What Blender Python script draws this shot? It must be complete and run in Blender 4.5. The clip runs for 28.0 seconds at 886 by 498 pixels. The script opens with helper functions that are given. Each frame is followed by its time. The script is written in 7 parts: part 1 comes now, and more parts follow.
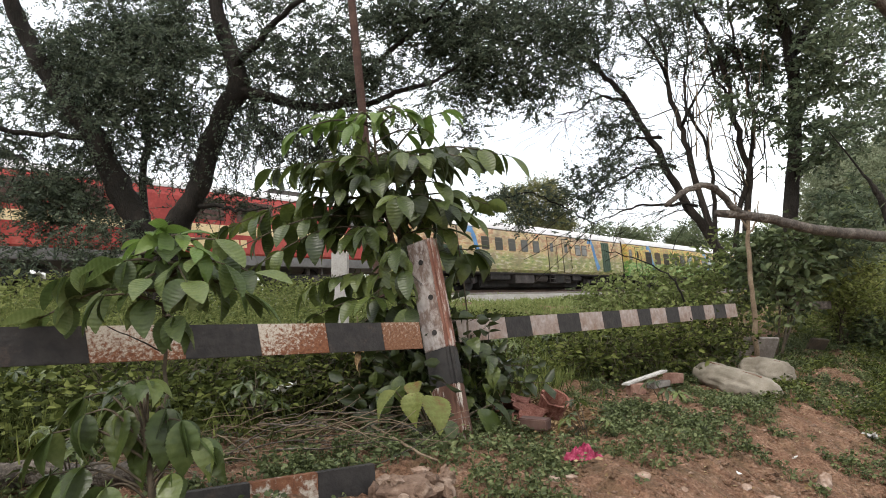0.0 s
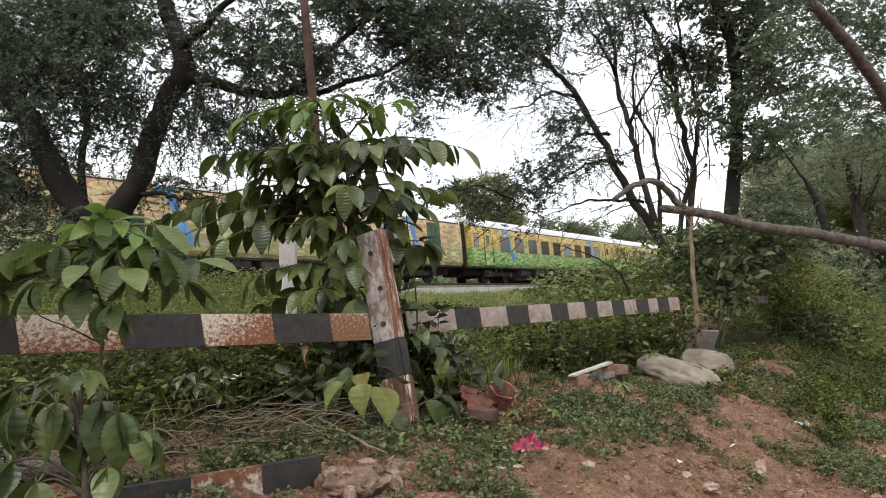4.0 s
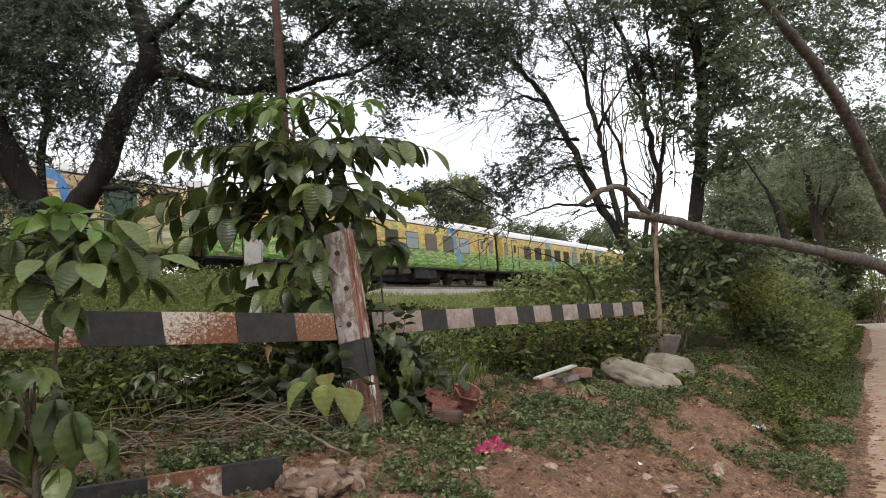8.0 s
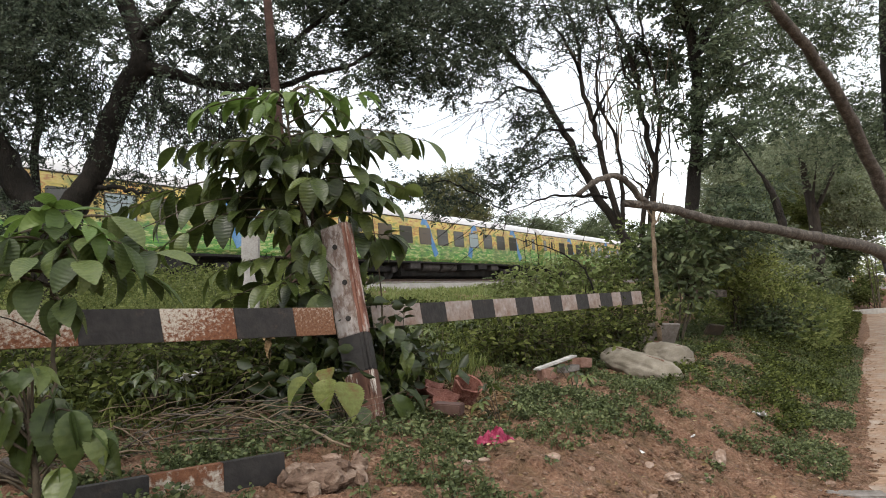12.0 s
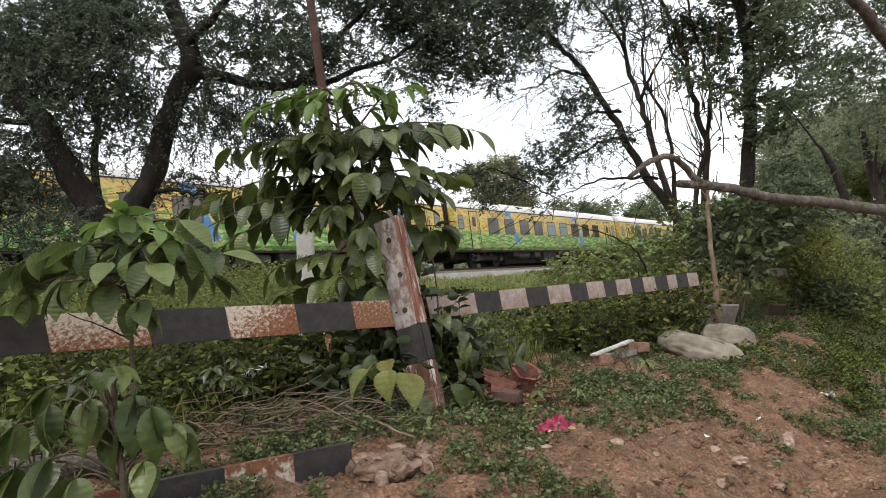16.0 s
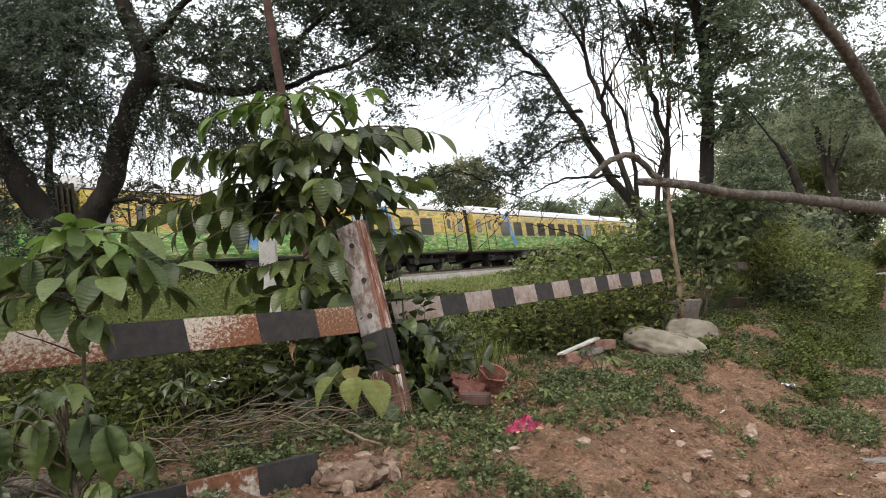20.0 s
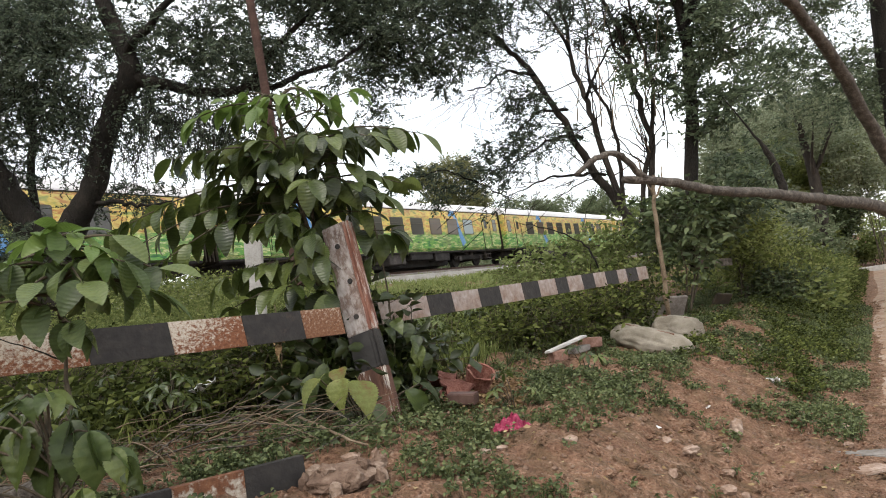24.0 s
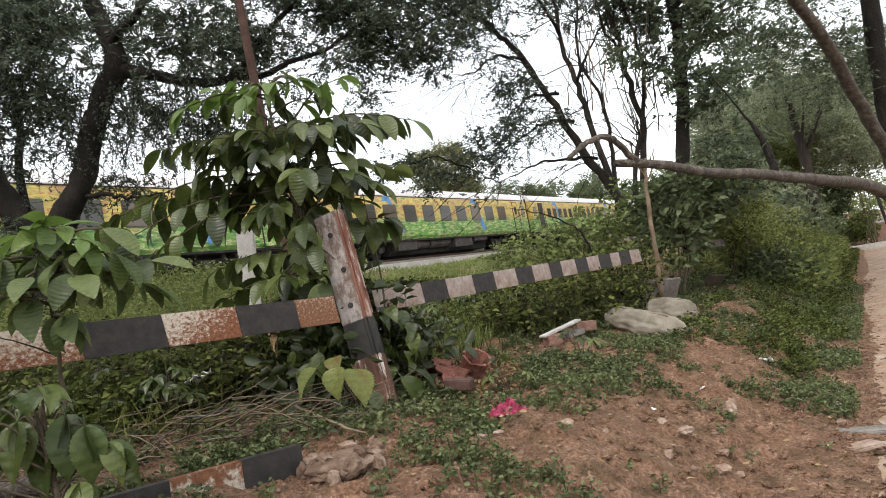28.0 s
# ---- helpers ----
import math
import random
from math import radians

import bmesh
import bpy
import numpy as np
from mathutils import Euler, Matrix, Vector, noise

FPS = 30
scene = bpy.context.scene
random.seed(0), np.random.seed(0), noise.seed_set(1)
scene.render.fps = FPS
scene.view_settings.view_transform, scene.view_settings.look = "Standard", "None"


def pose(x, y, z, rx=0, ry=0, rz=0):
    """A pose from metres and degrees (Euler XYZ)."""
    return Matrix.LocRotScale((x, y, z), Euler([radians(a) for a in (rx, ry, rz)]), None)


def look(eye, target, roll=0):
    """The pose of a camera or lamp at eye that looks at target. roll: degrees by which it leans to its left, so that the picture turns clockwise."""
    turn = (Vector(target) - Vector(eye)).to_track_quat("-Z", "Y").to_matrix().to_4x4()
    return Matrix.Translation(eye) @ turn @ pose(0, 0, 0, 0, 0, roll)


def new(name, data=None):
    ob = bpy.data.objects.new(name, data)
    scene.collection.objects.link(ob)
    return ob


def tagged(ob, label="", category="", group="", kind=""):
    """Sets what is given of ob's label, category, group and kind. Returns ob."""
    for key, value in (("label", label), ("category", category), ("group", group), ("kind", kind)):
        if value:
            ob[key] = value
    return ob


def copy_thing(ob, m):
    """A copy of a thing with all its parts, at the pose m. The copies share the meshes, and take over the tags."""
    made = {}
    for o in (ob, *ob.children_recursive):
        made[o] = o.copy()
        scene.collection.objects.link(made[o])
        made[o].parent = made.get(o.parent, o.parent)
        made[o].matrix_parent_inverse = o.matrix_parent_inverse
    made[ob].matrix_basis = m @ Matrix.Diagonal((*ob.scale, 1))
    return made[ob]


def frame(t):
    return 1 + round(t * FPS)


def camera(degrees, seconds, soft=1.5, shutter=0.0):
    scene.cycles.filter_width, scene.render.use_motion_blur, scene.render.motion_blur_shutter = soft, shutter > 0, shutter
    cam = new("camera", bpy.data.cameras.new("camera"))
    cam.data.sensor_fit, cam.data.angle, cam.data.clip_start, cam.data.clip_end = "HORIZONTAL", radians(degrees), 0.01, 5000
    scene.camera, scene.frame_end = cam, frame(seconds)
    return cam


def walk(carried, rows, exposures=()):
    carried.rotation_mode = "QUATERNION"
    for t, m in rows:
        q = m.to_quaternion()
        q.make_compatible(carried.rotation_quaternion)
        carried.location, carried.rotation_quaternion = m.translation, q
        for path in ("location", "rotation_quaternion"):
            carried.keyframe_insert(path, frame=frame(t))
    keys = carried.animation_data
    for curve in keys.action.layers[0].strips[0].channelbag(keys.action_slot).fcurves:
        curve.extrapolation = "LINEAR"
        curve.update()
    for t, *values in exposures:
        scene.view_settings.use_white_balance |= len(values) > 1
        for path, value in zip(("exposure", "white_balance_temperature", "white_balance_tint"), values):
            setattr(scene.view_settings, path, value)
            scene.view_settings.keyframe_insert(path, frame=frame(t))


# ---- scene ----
cam = camera(66.8, 28.0, 1.0)
PATH = [
    (0, (-0.0903, -0.078, 1.526), (-0.3028, 1.895, 1.7787), -5.10),
    (0.5, (-0.0843, -0.061, 1.5249), (-0.2114, 1.922, 1.7553), -5.30),
    (1, (-0.0785, -0.069, 1.5207), (-0.1669, 1.918, 1.7331), -5.40),
    (1.5, (-0.0743, -0.071, 1.5256), (-0.1487, 1.916, 1.7406), -5.80),
    (2, (-0.0754, -0.067, 1.5216), (-0.1277, 1.92, 1.7431), -6.00),
    (2.5, (-0.0856, -0.06, 1.5169), (-0.127, 1.928, 1.731), -5.40),
    (3, (-0.0906, -0.054, 1.515), (-0.1511, 1.934, 1.7267), -5.40),
    (3.5, (-0.0916, -0.057, 1.515), (-0.1698, 1.929, 1.7392), -4.90),
    (5.5, (-0.0797, -0.036, 1.5097), (-0.0907, 1.955, 1.7041), -4.90),
    (6, (-0.0798, -0.037, 1.5087), (-0.0895, 1.953, 1.7101), -4.50),
    (6.5, (-0.0778, -0.046, 1.5067), (-0.0704, 1.943, 1.7136), -4.20),
    (7, (-0.0827, -0.049, 1.5098), (-0.0571, 1.939, 1.7262), -4.20),
    (7.5, (-0.0766, -0.048, 1.5157), (-0.0408, 1.939, 1.7348), -4.20),
    (8, (-0.0797, -0.049, 1.5107), (-0.056, 1.939, 1.7282), -4.20),
    (8.5, (-0.0837, -0.048, 1.5098), (-0.0668, 1.939, 1.7355), -4.50),
    (9, (-0.0848, -0.046, 1.5069), (-0.0658, 1.94, 1.7374), -4.60),
    (9.5, (-0.0858, -0.052, 1.5089), (-0.0847, 1.935, 1.7409), -4.60),
    (10, (-0.0858, -0.05, 1.5089), (-0.0688, 1.937, 1.7365), -4.60),
    (10.5, (-0.0878, -0.053, 1.5079), (-0.0822, 1.936, 1.7209), -4.40),
    (11, (-0.0828, -0.033, 1.5078), (-0.0038, 1.957, 1.6988), -5.30),
    (11.5, (-0.0888, -0.027, 1.508), (-0.0423, 1.961, 1.7178), -5.80),
    (12, (-0.091, -0.025, 1.499), (-0.0588, 1.965, 1.6983), -5.30),
    (12.5, (-0.1051, -0.024, 1.4964), (-0.0839, 1.965, 1.6959), -5.50),
    (13, (-0.1123, -0.029, 1.4896), (-0.1067, 1.964, 1.6635), -5.30),
    (13.5, (-0.1359, -0.045, 1.5052), (-0.2144, 1.946, 1.6773), -5.80),
    (15.5, (-0.1398, -0.053, 1.5083), (-0.2478, 1.935, 1.7002), -6.40),
    (16, (-0.1367, -0.047, 1.5112), (-0.246, 1.941, 1.6922), -7.10),
    (16.5, (-0.1377, -0.047, 1.5113), (-0.261, 1.941, 1.6915), -7.80),
    (17, (-0.1296, -0.036, 1.514), (-0.2332, 1.955, 1.6838), -9.00),
    (17.5, (-0.1208, -0.041, 1.5098), (-0.2317, 1.946, 1.7058), -8.10),
    (18, (-0.1177, -0.038, 1.5127), (-0.2017, 1.951, 1.704), -8.10),
    (18.5, (-0.1067, -0.04, 1.5114), (-0.1687, 1.949, 1.7031), -8.00),
    (19, (-0.0966, -0.044, 1.5172), (-0.1496, 1.946, 1.7076), -8.70),
    (19.5, (-0.0966, -0.031, 1.5162), (-0.1169, 1.961, 1.6948), -8.90),
    (20, (-0.1025, -0.024, 1.5183), (-0.118, 1.968, 1.6928), -8.90),
    (20.5, (-0.1026, -0.029, 1.5143), (-0.1163, 1.964, 1.6817), -8.50),
    (21, (-0.0877, -0.021, 1.5129), (-0.0716, 1.973, 1.6666), -9.60),
    (21.5, (-0.0846, -0.032, 1.5159), (-0.0936, 1.963, 1.6672), -9.80),
    (23.5, (-0.0895, -0.02, 1.518), (-0.0722, 1.973, 1.6846), -9.90),
    (24, (-0.0875, -0.024, 1.5199), (-0.0681, 1.969, 1.6865), -9.60),
    (24.5, (-0.0964, -0.021, 1.5212), (-0.0968, 1.971, 1.6982), -8.90),
    (25, (-0.0926, -0.024, 1.5171), (-0.0809, 1.968, 1.6948), -8.90),
    (25.5, (-0.0966, -0.028, 1.5142), (-0.0901, 1.965, 1.6871), -8.70),
    (26, (-0.1028, -0.034, 1.5083), (-0.1216, 1.959, 1.6689), -8.20),
    (26.5, (-0.0967, -0.028, 1.5122), (-0.0995, 1.966, 1.6723), -8.40),
    (27, (-0.0948, -0.021, 1.5091), (-0.097, 1.973, 1.6542), -9.10),
    (27.5, (-0.0957, -0.022, 1.5122), (-0.1043, 1.974, 1.6424), -9.80),
    (28, (-0.0875, -0.018, 1.5209), (-0.0552, 1.978, 1.6451), -10.70),
]
walk(cam, [(t, look(eye, target, roll)) for t, eye, target, roll in PATH],
     [(0, 0.15), (3, 0.13), (6, -0.02), (8, -0.08), (10, -0.1), (12, -0.04), (14, 0.0), (17, 0.05), (20, 0.11), (24, 0.14), (28, 0.15)])

# ---- light ----
SUN_EL, SUN_ROT = radians(58), radians(200)
world = bpy.data.worlds.new("overcast_sky")
scene.world = world
world.use_nodes = True
wn, wl = world.node_tree.nodes, world.node_tree.links
wn.clear()
sky = wn.new("ShaderNodeTexSky")
sky.sky_type, sky.sun_disc, sky.sun_elevation, sky.sun_rotation = "NISHITA", False, SUN_EL, SUN_ROT
sky.dust_density, sky.air_density = 4.0, 1.5
sky_bg = wn.new("ShaderNodeBackground")
sky_bg.inputs[1].default_value = 0.06
wl.new(sky.outputs[0], sky_bg.inputs[0])
cloud_bg = wn.new("ShaderNodeBackground")
cloud_bg.inputs[1].default_value = 1.4
cl_tc, cl_no, cl_cr = wn.new("ShaderNodeTexCoord"), wn.new("ShaderNodeTexNoise"), wn.new("ShaderNodeValToRGB")
cl_no.inputs["Scale"].default_value, cl_no.inputs["Detail"].default_value = 2.2, 5
cl_cr.color_ramp.elements[0].position, cl_cr.color_ramp.elements[0].color = 0.3, (0.80, 0.83, 0.88, 1)
cl_cr.color_ramp.elements[1].position, cl_cr.color_ramp.elements[1].color = 0.7, (1.0, 1.0, 1.0, 1)
wl.new(cl_tc.outputs["Generated"], cl_no.inputs["Vector"])
wl.new(cl_no.outputs[0], cl_cr.inputs[0])
wl.new(cl_cr.outputs[0], cloud_bg.inputs[0])
sky_add, sky_out = wn.new("ShaderNodeAddShader"), wn.new("ShaderNodeOutputWorld")
wl.new(sky_bg.outputs[0], sky_add.inputs[0])
wl.new(cloud_bg.outputs[0], sky_add.inputs[1])
wl.new(sky_add.outputs[0], sky_out.inputs[0])
sun = new("sun", bpy.data.lights.new("sun", "SUN"))
sun.data.energy, sun.data.angle, sun.data.color = 1.5, radians(18), (1.0, 0.96, 0.9)
sun.rotation_euler = (radians(32), 0, radians(-20))


# ---- materials ----
def material(name, stops, scale=6.0, fine=60.0, rough=0.8, bump=0.3, metal=0.0, stretch=(1, 1, 1), coords="Object", island=0.0, random_ob=0.0, translucent=0.0, bump_size=0.02, spec=0.3, detail=6.0, grain=0.35):
    """Colour stops mixed by noise at two scales, with fine relief."""
    m = bpy.data.materials.new(name)
    m.use_nodes = True
    n, l = m.node_tree.nodes, m.node_tree.links
    b = n["Principled BSDF"]
    b.inputs["Roughness"].default_value, b.inputs["Metallic"].default_value = rough, metal
    b.inputs["Specular IOR Level"].default_value = spec
    tc, mp = n.new("ShaderNodeTexCoord"), n.new("ShaderNodeMapping")
    mp.inputs["Scale"].default_value = stretch
    l.new(tc.outputs[coords], mp.inputs["Vector"])
    big, small = n.new("ShaderNodeTexNoise"), n.new("ShaderNodeTexNoise")
    for t, s in ((big, scale), (small, fine)):
        t.inputs["Scale"].default_value, t.inputs["Detail"].default_value = s, detail
        l.new(mp.outputs[0], t.inputs["Vector"])
    mix = n.new("ShaderNodeMath")
    mix.operation = "MULTIPLY_ADD"
    mix.inputs[1].default_value = grain
    l.new(small.outputs[0], mix.inputs[0])
    sub = n.new("ShaderNodeMath")
    sub.operation = "MULTIPLY"
    sub.inputs[1].default_value = 1.0 - grain
    l.new(big.outputs[0], sub.inputs[0])
    l.new(sub.outputs[0], mix.inputs[2])
    last = mix.outputs[0]
    for weight, node, out in ((island, "ShaderNodeNewGeometry", "Random Per Island"), (random_ob, "ShaderNodeObjectInfo", "Random")):
        if weight:
            src, add = n.new(node), n.new("ShaderNodeMath")
            add.operation = "MULTIPLY_ADD"
            add.inputs[1].default_value = weight
            l.new(src.outputs[out], add.inputs[0])
            low = n.new("ShaderNodeMath")
            low.operation = "SUBTRACT"
            low.inputs[1].default_value = weight / 2
            l.new(last, low.inputs[0])
            l.new(low.outputs[0], add.inputs[2])
            last = add.outputs[0]
    ramp = n.new("ShaderNodeValToRGB")
    els = ramp.color_ramp.elements
    while len(els) < len(stops):
        els.new(0.5)
    for e, (p, c) in zip(els, stops):
        e.position, e.color = p, (*c, 1)
    l.new(last, ramp.inputs[0])
    l.new(ramp.outputs[0], b.inputs["Base Color"])
    if bump:
        bp = n.new("ShaderNodeBump")
        bp.inputs["Strength"].default_value, bp.inputs["Distance"].default_value = bump, bump_size
        l.new(small.outputs[0], bp.inputs["Height"])
        l.new(bp.outputs[0], b.inputs["Normal"])
    if translucent:
        tr, ms = n.new("ShaderNodeBsdfTranslucent"), n.new("ShaderNodeMixShader")
        ms.inputs[0].default_value = translucent
        l.new(ramp.outputs[0], tr.inputs[0])
        l.new(b.outputs[0], ms.inputs[1])
        l.new(tr.outputs[0], ms.inputs[2])
        l.new(ms.outputs[0], n["Material Output"].inputs[0])
    return m


def two_tone(name, under, over, scale=7.0, level=0.5, soft=0.04, rough=0.75, metal=0.0, stretch=(1, 1, 1), bump=0.25, zgrad=0.0, xgrad=0.0, grain=0.35, ygrad=0.0):
    """Two noisy coats, the upper one flaked off where a noise falls under the level."""
    m = material(name, under, scale * 1.3, scale * 9, rough, bump, metal, stretch, grain=grain)
    n, l = m.node_tree.nodes, m.node_tree.links
    ramp = next(x for x in n if x.type == "VALTORGB")
    mp = next(x for x in n if x.type == "MAPPING")
    flake, grain, top = n.new("ShaderNodeTexNoise"), n.new("ShaderNodeTexNoise"), n.new("ShaderNodeValToRGB")
    flake.inputs["Scale"].default_value, flake.inputs["Detail"].default_value, flake.inputs["Roughness"].default_value = scale, 10, 0.72
    grain.inputs["Scale"].default_value = scale * 3
    for t in (flake, grain):
        l.new(mp.outputs[0], t.inputs["Vector"])
    els = top.color_ramp.elements
    for e, (p, c) in zip(els, over):
        e.position, e.color = p, (*c, 1)
    l.new(grain.outputs[0], top.inputs[0])
    mask = n.new("ShaderNodeMapRange")
    mask.inputs["From Min"].default_value, mask.inputs["From Max"].default_value = level - soft, level + soft
    value = flake.outputs[0]
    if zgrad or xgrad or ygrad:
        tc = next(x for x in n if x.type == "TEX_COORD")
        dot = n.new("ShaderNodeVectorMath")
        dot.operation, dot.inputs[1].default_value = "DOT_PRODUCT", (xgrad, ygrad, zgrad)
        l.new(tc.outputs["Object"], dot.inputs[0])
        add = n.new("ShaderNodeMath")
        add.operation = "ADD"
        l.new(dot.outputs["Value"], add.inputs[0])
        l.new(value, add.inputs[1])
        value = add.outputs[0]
    l.new(value, mask.inputs["Value"])
    mx = n.new("ShaderNodeMix")
    mx.data_type = "RGBA"
    l.new(mask.outputs[0], mx.inputs[0])
    l.new(ramp.outputs[0], mx.inputs[6])
    l.new(top.outputs[0], mx.inputs[7])
    l.new(mx.outputs[2], n["Principled BSDF"].inputs["Base Color"])
    return m


SOIL = two_tone("red_soil", [(0.34, (0.115, 0.058, 0.034)), (0.45, (0.21, 0.112, 0.067)), (0.55, (0.30, 0.172, 0.108)), (0.66, (0.46, 0.31, 0.215))], [(0.3, (0.09, 0.056, 0.030)), (0.7, (0.21, 0.128, 0.072))], 5.0, 0.53, 0.08, 0.97, 0, (1, 1, 1), 1.0, grain=0.6)
bp_soil = next(x for x in SOIL.node_tree.nodes if x.type == "BUMP")
bp_soil.inputs["Distance"].default_value = 0.08
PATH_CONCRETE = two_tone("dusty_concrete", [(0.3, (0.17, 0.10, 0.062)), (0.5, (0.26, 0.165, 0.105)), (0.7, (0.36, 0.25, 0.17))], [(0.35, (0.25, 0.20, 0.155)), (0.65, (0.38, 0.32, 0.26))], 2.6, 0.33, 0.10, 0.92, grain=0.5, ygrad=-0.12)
# near-black: the trees' backlit contrast is put into the bark colour
BARK = material("backlit_dark_bark", [(0.3, (0.008, 0.0065, 0.005)), (0.5, (0.018, 0.0145, 0.011)), (0.72, (0.042, 0.034, 0.026))], 5, 45, 0.92, 0.9, stretch=(1, 1, 0.35), bump_size=0.05)
BARK_MID = material("brown_grey_bark", [(0.3, (0.018, 0.014, 0.011)), (0.5, (0.038, 0.030, 0.024)), (0.72, (0.085, 0.070, 0.056))], 6, 45, 0.92, 0.8, stretch=(1, 1, 0.35), bump_size=0.04)
BARK_GREY = material("grey_brown_bark", [(0.3, (0.034, 0.028, 0.023)), (0.48, (0.088, 0.073, 0.059)), (0.68, (0.24, 0.205, 0.17))], 7, 40, 0.9, 0.9, bump_size=0.04, grain=0.5)
BARK_BARE = material("bare_dry_wood", [(0.3, (0.085, 0.06, 0.038)), (0.5, (0.165, 0.12, 0.078)), (0.72, (0.29, 0.23, 0.16))], 5, 50, 0.9, 0.5)
STEM = material("green_brown_stem", [(0.3, (0.03, 0.026, 0.018)), (0.5, (0.07, 0.055, 0.036)), (0.72, (0.13, 0.10, 0.07))], 12, 60, 0.85, 0.4)
TINY_LEAF = material("small_dark_leaves", [(0.2, (0.042, 0.058, 0.040)), (0.5, (0.090, 0.116, 0.076)), (0.8, (0.16, 0.19, 0.125))], 1.2, 20, 0.5, 0, island=0.6, translucent=0.4)
TREE_LEAF = material("blue_green_leaves", [(0.2, (0.055, 0.076, 0.044)), (0.5, (0.115, 0.150, 0.086)), (0.8, (0.20, 0.24, 0.14))], 1.2, 20, 0.5, 0, island=0.6, translucent=0.45)
# distance haze is painted into the next two leaf colours, the second paler
FAR_LEAF = material("haze_pale_far_leaves", [(0.2, (0.09, 0.115, 0.06)), (0.5, (0.16, 0.195, 0.105)), (0.8, (0.26, 0.29, 0.17))], 0.5, 8, 0.7, 0, island=0.4, translucent=0.5)
HAZY_LEAF = material("haze_grey_green_leaves", [(0.2, (0.15, 0.17, 0.10)), (0.5, (0.25, 0.285, 0.175)), (0.8, (0.37, 0.40, 0.27))], 0.5, 8, 0.6, 0, island=0.5, translucent=0.5)
OLIVE_LEAF = material("olive_leaves", [(0.2, (0.12, 0.125, 0.05)), (0.5, (0.21, 0.215, 0.095)), (0.8, (0.31, 0.31, 0.15))], 0.5, 8, 0.7, 0, island=0.4, translucent=0.5)
BUSH_LEAF = material("bush_leaves", [(0.2, (0.08, 0.098, 0.026)), (0.5, (0.17, 0.205, 0.062)), (0.8, (0.31, 0.33, 0.115))], 1.0, 15, 0.6, 0, island=0.5, translucent=0.5)
# sunlight on the shrubs is put into this brighter yellow-green
SUNLIT_LEAF = material("sunlit_yellow_green_leaves", [(0.2, (0.105, 0.125, 0.03)), (0.5, (0.215, 0.25, 0.072)), (0.8, (0.36, 0.38, 0.13))], 1.0, 15, 0.55, 0, island=0.6, translucent=0.5)
WEED_LEAF = material("weed_leaves", [(0.2, (0.028, 0.036, 0.009)), (0.5, (0.072, 0.090, 0.022)), (0.8, (0.165, 0.185, 0.052))], 0.9, 15, 0.7, 0, island=0.8, translucent=0.35, spec=0.15)
CREEPER_LEAF = material("creeper_leaves", [(0.2, (0.042, 0.054, 0.020)), (0.5, (0.094, 0.120, 0.046)), (0.8, (0.18, 0.205, 0.085))], 1.1, 15, 0.55, 0, island=0.6, translucent=0.25)
GRASS = material("pale_grass", [(0.2, (0.10, 0.13, 0.04)), (0.5, (0.20, 0.25, 0.08)), (0.8, (0.34, 0.37, 0.16))], 0.4, 6, 0.7, 0, island=0.4, translucent=0.3)
BIG_LEAF = material("ribbed_sapling_leaf", [(0.2, (0.026, 0.037, 0.0095)), (0.5, (0.056, 0.078, 0.018)), (0.8, (0.125, 0.155, 0.039))], 5, 40, 0.36, 0.15, random_ob=0.6, translucent=0.3, spec=0.5)
MID_LEAF = material("fresh_sapling_leaf", [(0.2, (0.038, 0.056, 0.017)), (0.5, (0.080, 0.114, 0.034)), (0.8, (0.155, 0.19, 0.064))], 5, 40, 0.42, 0.15, random_ob=0.5, translucent=0.35, spec=0.35)
SHRUB_LEAF = material("dark_shrub_leaves", [(0.2, (0.034, 0.048, 0.020)), (0.5, (0.076, 0.102, 0.042)), (0.8, (0.15, 0.18, 0.08))], 1.2, 20, 0.5, 0, island=0.6, translucent=0.3)
YOUNG_LEAF = material("young_sapling_leaf", [(0.2, (0.075, 0.125, 0.025)), (0.5, (0.125, 0.195, 0.042)), (0.8, (0.20, 0.27, 0.075))], 5, 40, 0.42, 0.15, random_ob=0.3, translucent=0.4, spec=0.45)
BROAD_LEAF = material("yellowing_broad_leaf", [(0.36, (0.16, 0.09, 0.035)), (0.44, (0.15, 0.14, 0.04)), (0.55, (0.16, 0.185, 0.05)), (0.75, (0.25, 0.26, 0.08))], 9, 60, 0.5, 0.2, random_ob=0.15, translucent=0.35)
DRY_LEAF = material("dry_leaf", [(0.3, (0.13, 0.075, 0.035)), (0.5, (0.25, 0.17, 0.08)), (0.7, (0.40, 0.31, 0.17))], 8, 40, 0.8, 0.2, random_ob=0.3, island=0.4)
RUST_WHITE = two_tone("rusty_white_paint", [(0.3, (0.085, 0.032, 0.017)), (0.5, (0.19, 0.073, 0.035)), (0.7, (0.30, 0.143, 0.073))], [(0.35, (0.45, 0.385, 0.31)), (0.65, (0.61, 0.55, 0.46))], 52, 0.405, 0.07, 0.78, stretch=(0.8, 1, 1), zgrad=1.0)
RUST_MID = two_tone("half_rusted_white_paint", [(0.3, (0.085, 0.032, 0.017)), (0.5, (0.19, 0.073, 0.035)), (0.7, (0.30, 0.143, 0.073))], [(0.35, (0.46, 0.39, 0.31)), (0.65, (0.62, 0.56, 0.47))], 52, 0.83, 0.06, 0.78, stretch=(0.8, 1, 1), zgrad=0.6, xgrad=0.36)
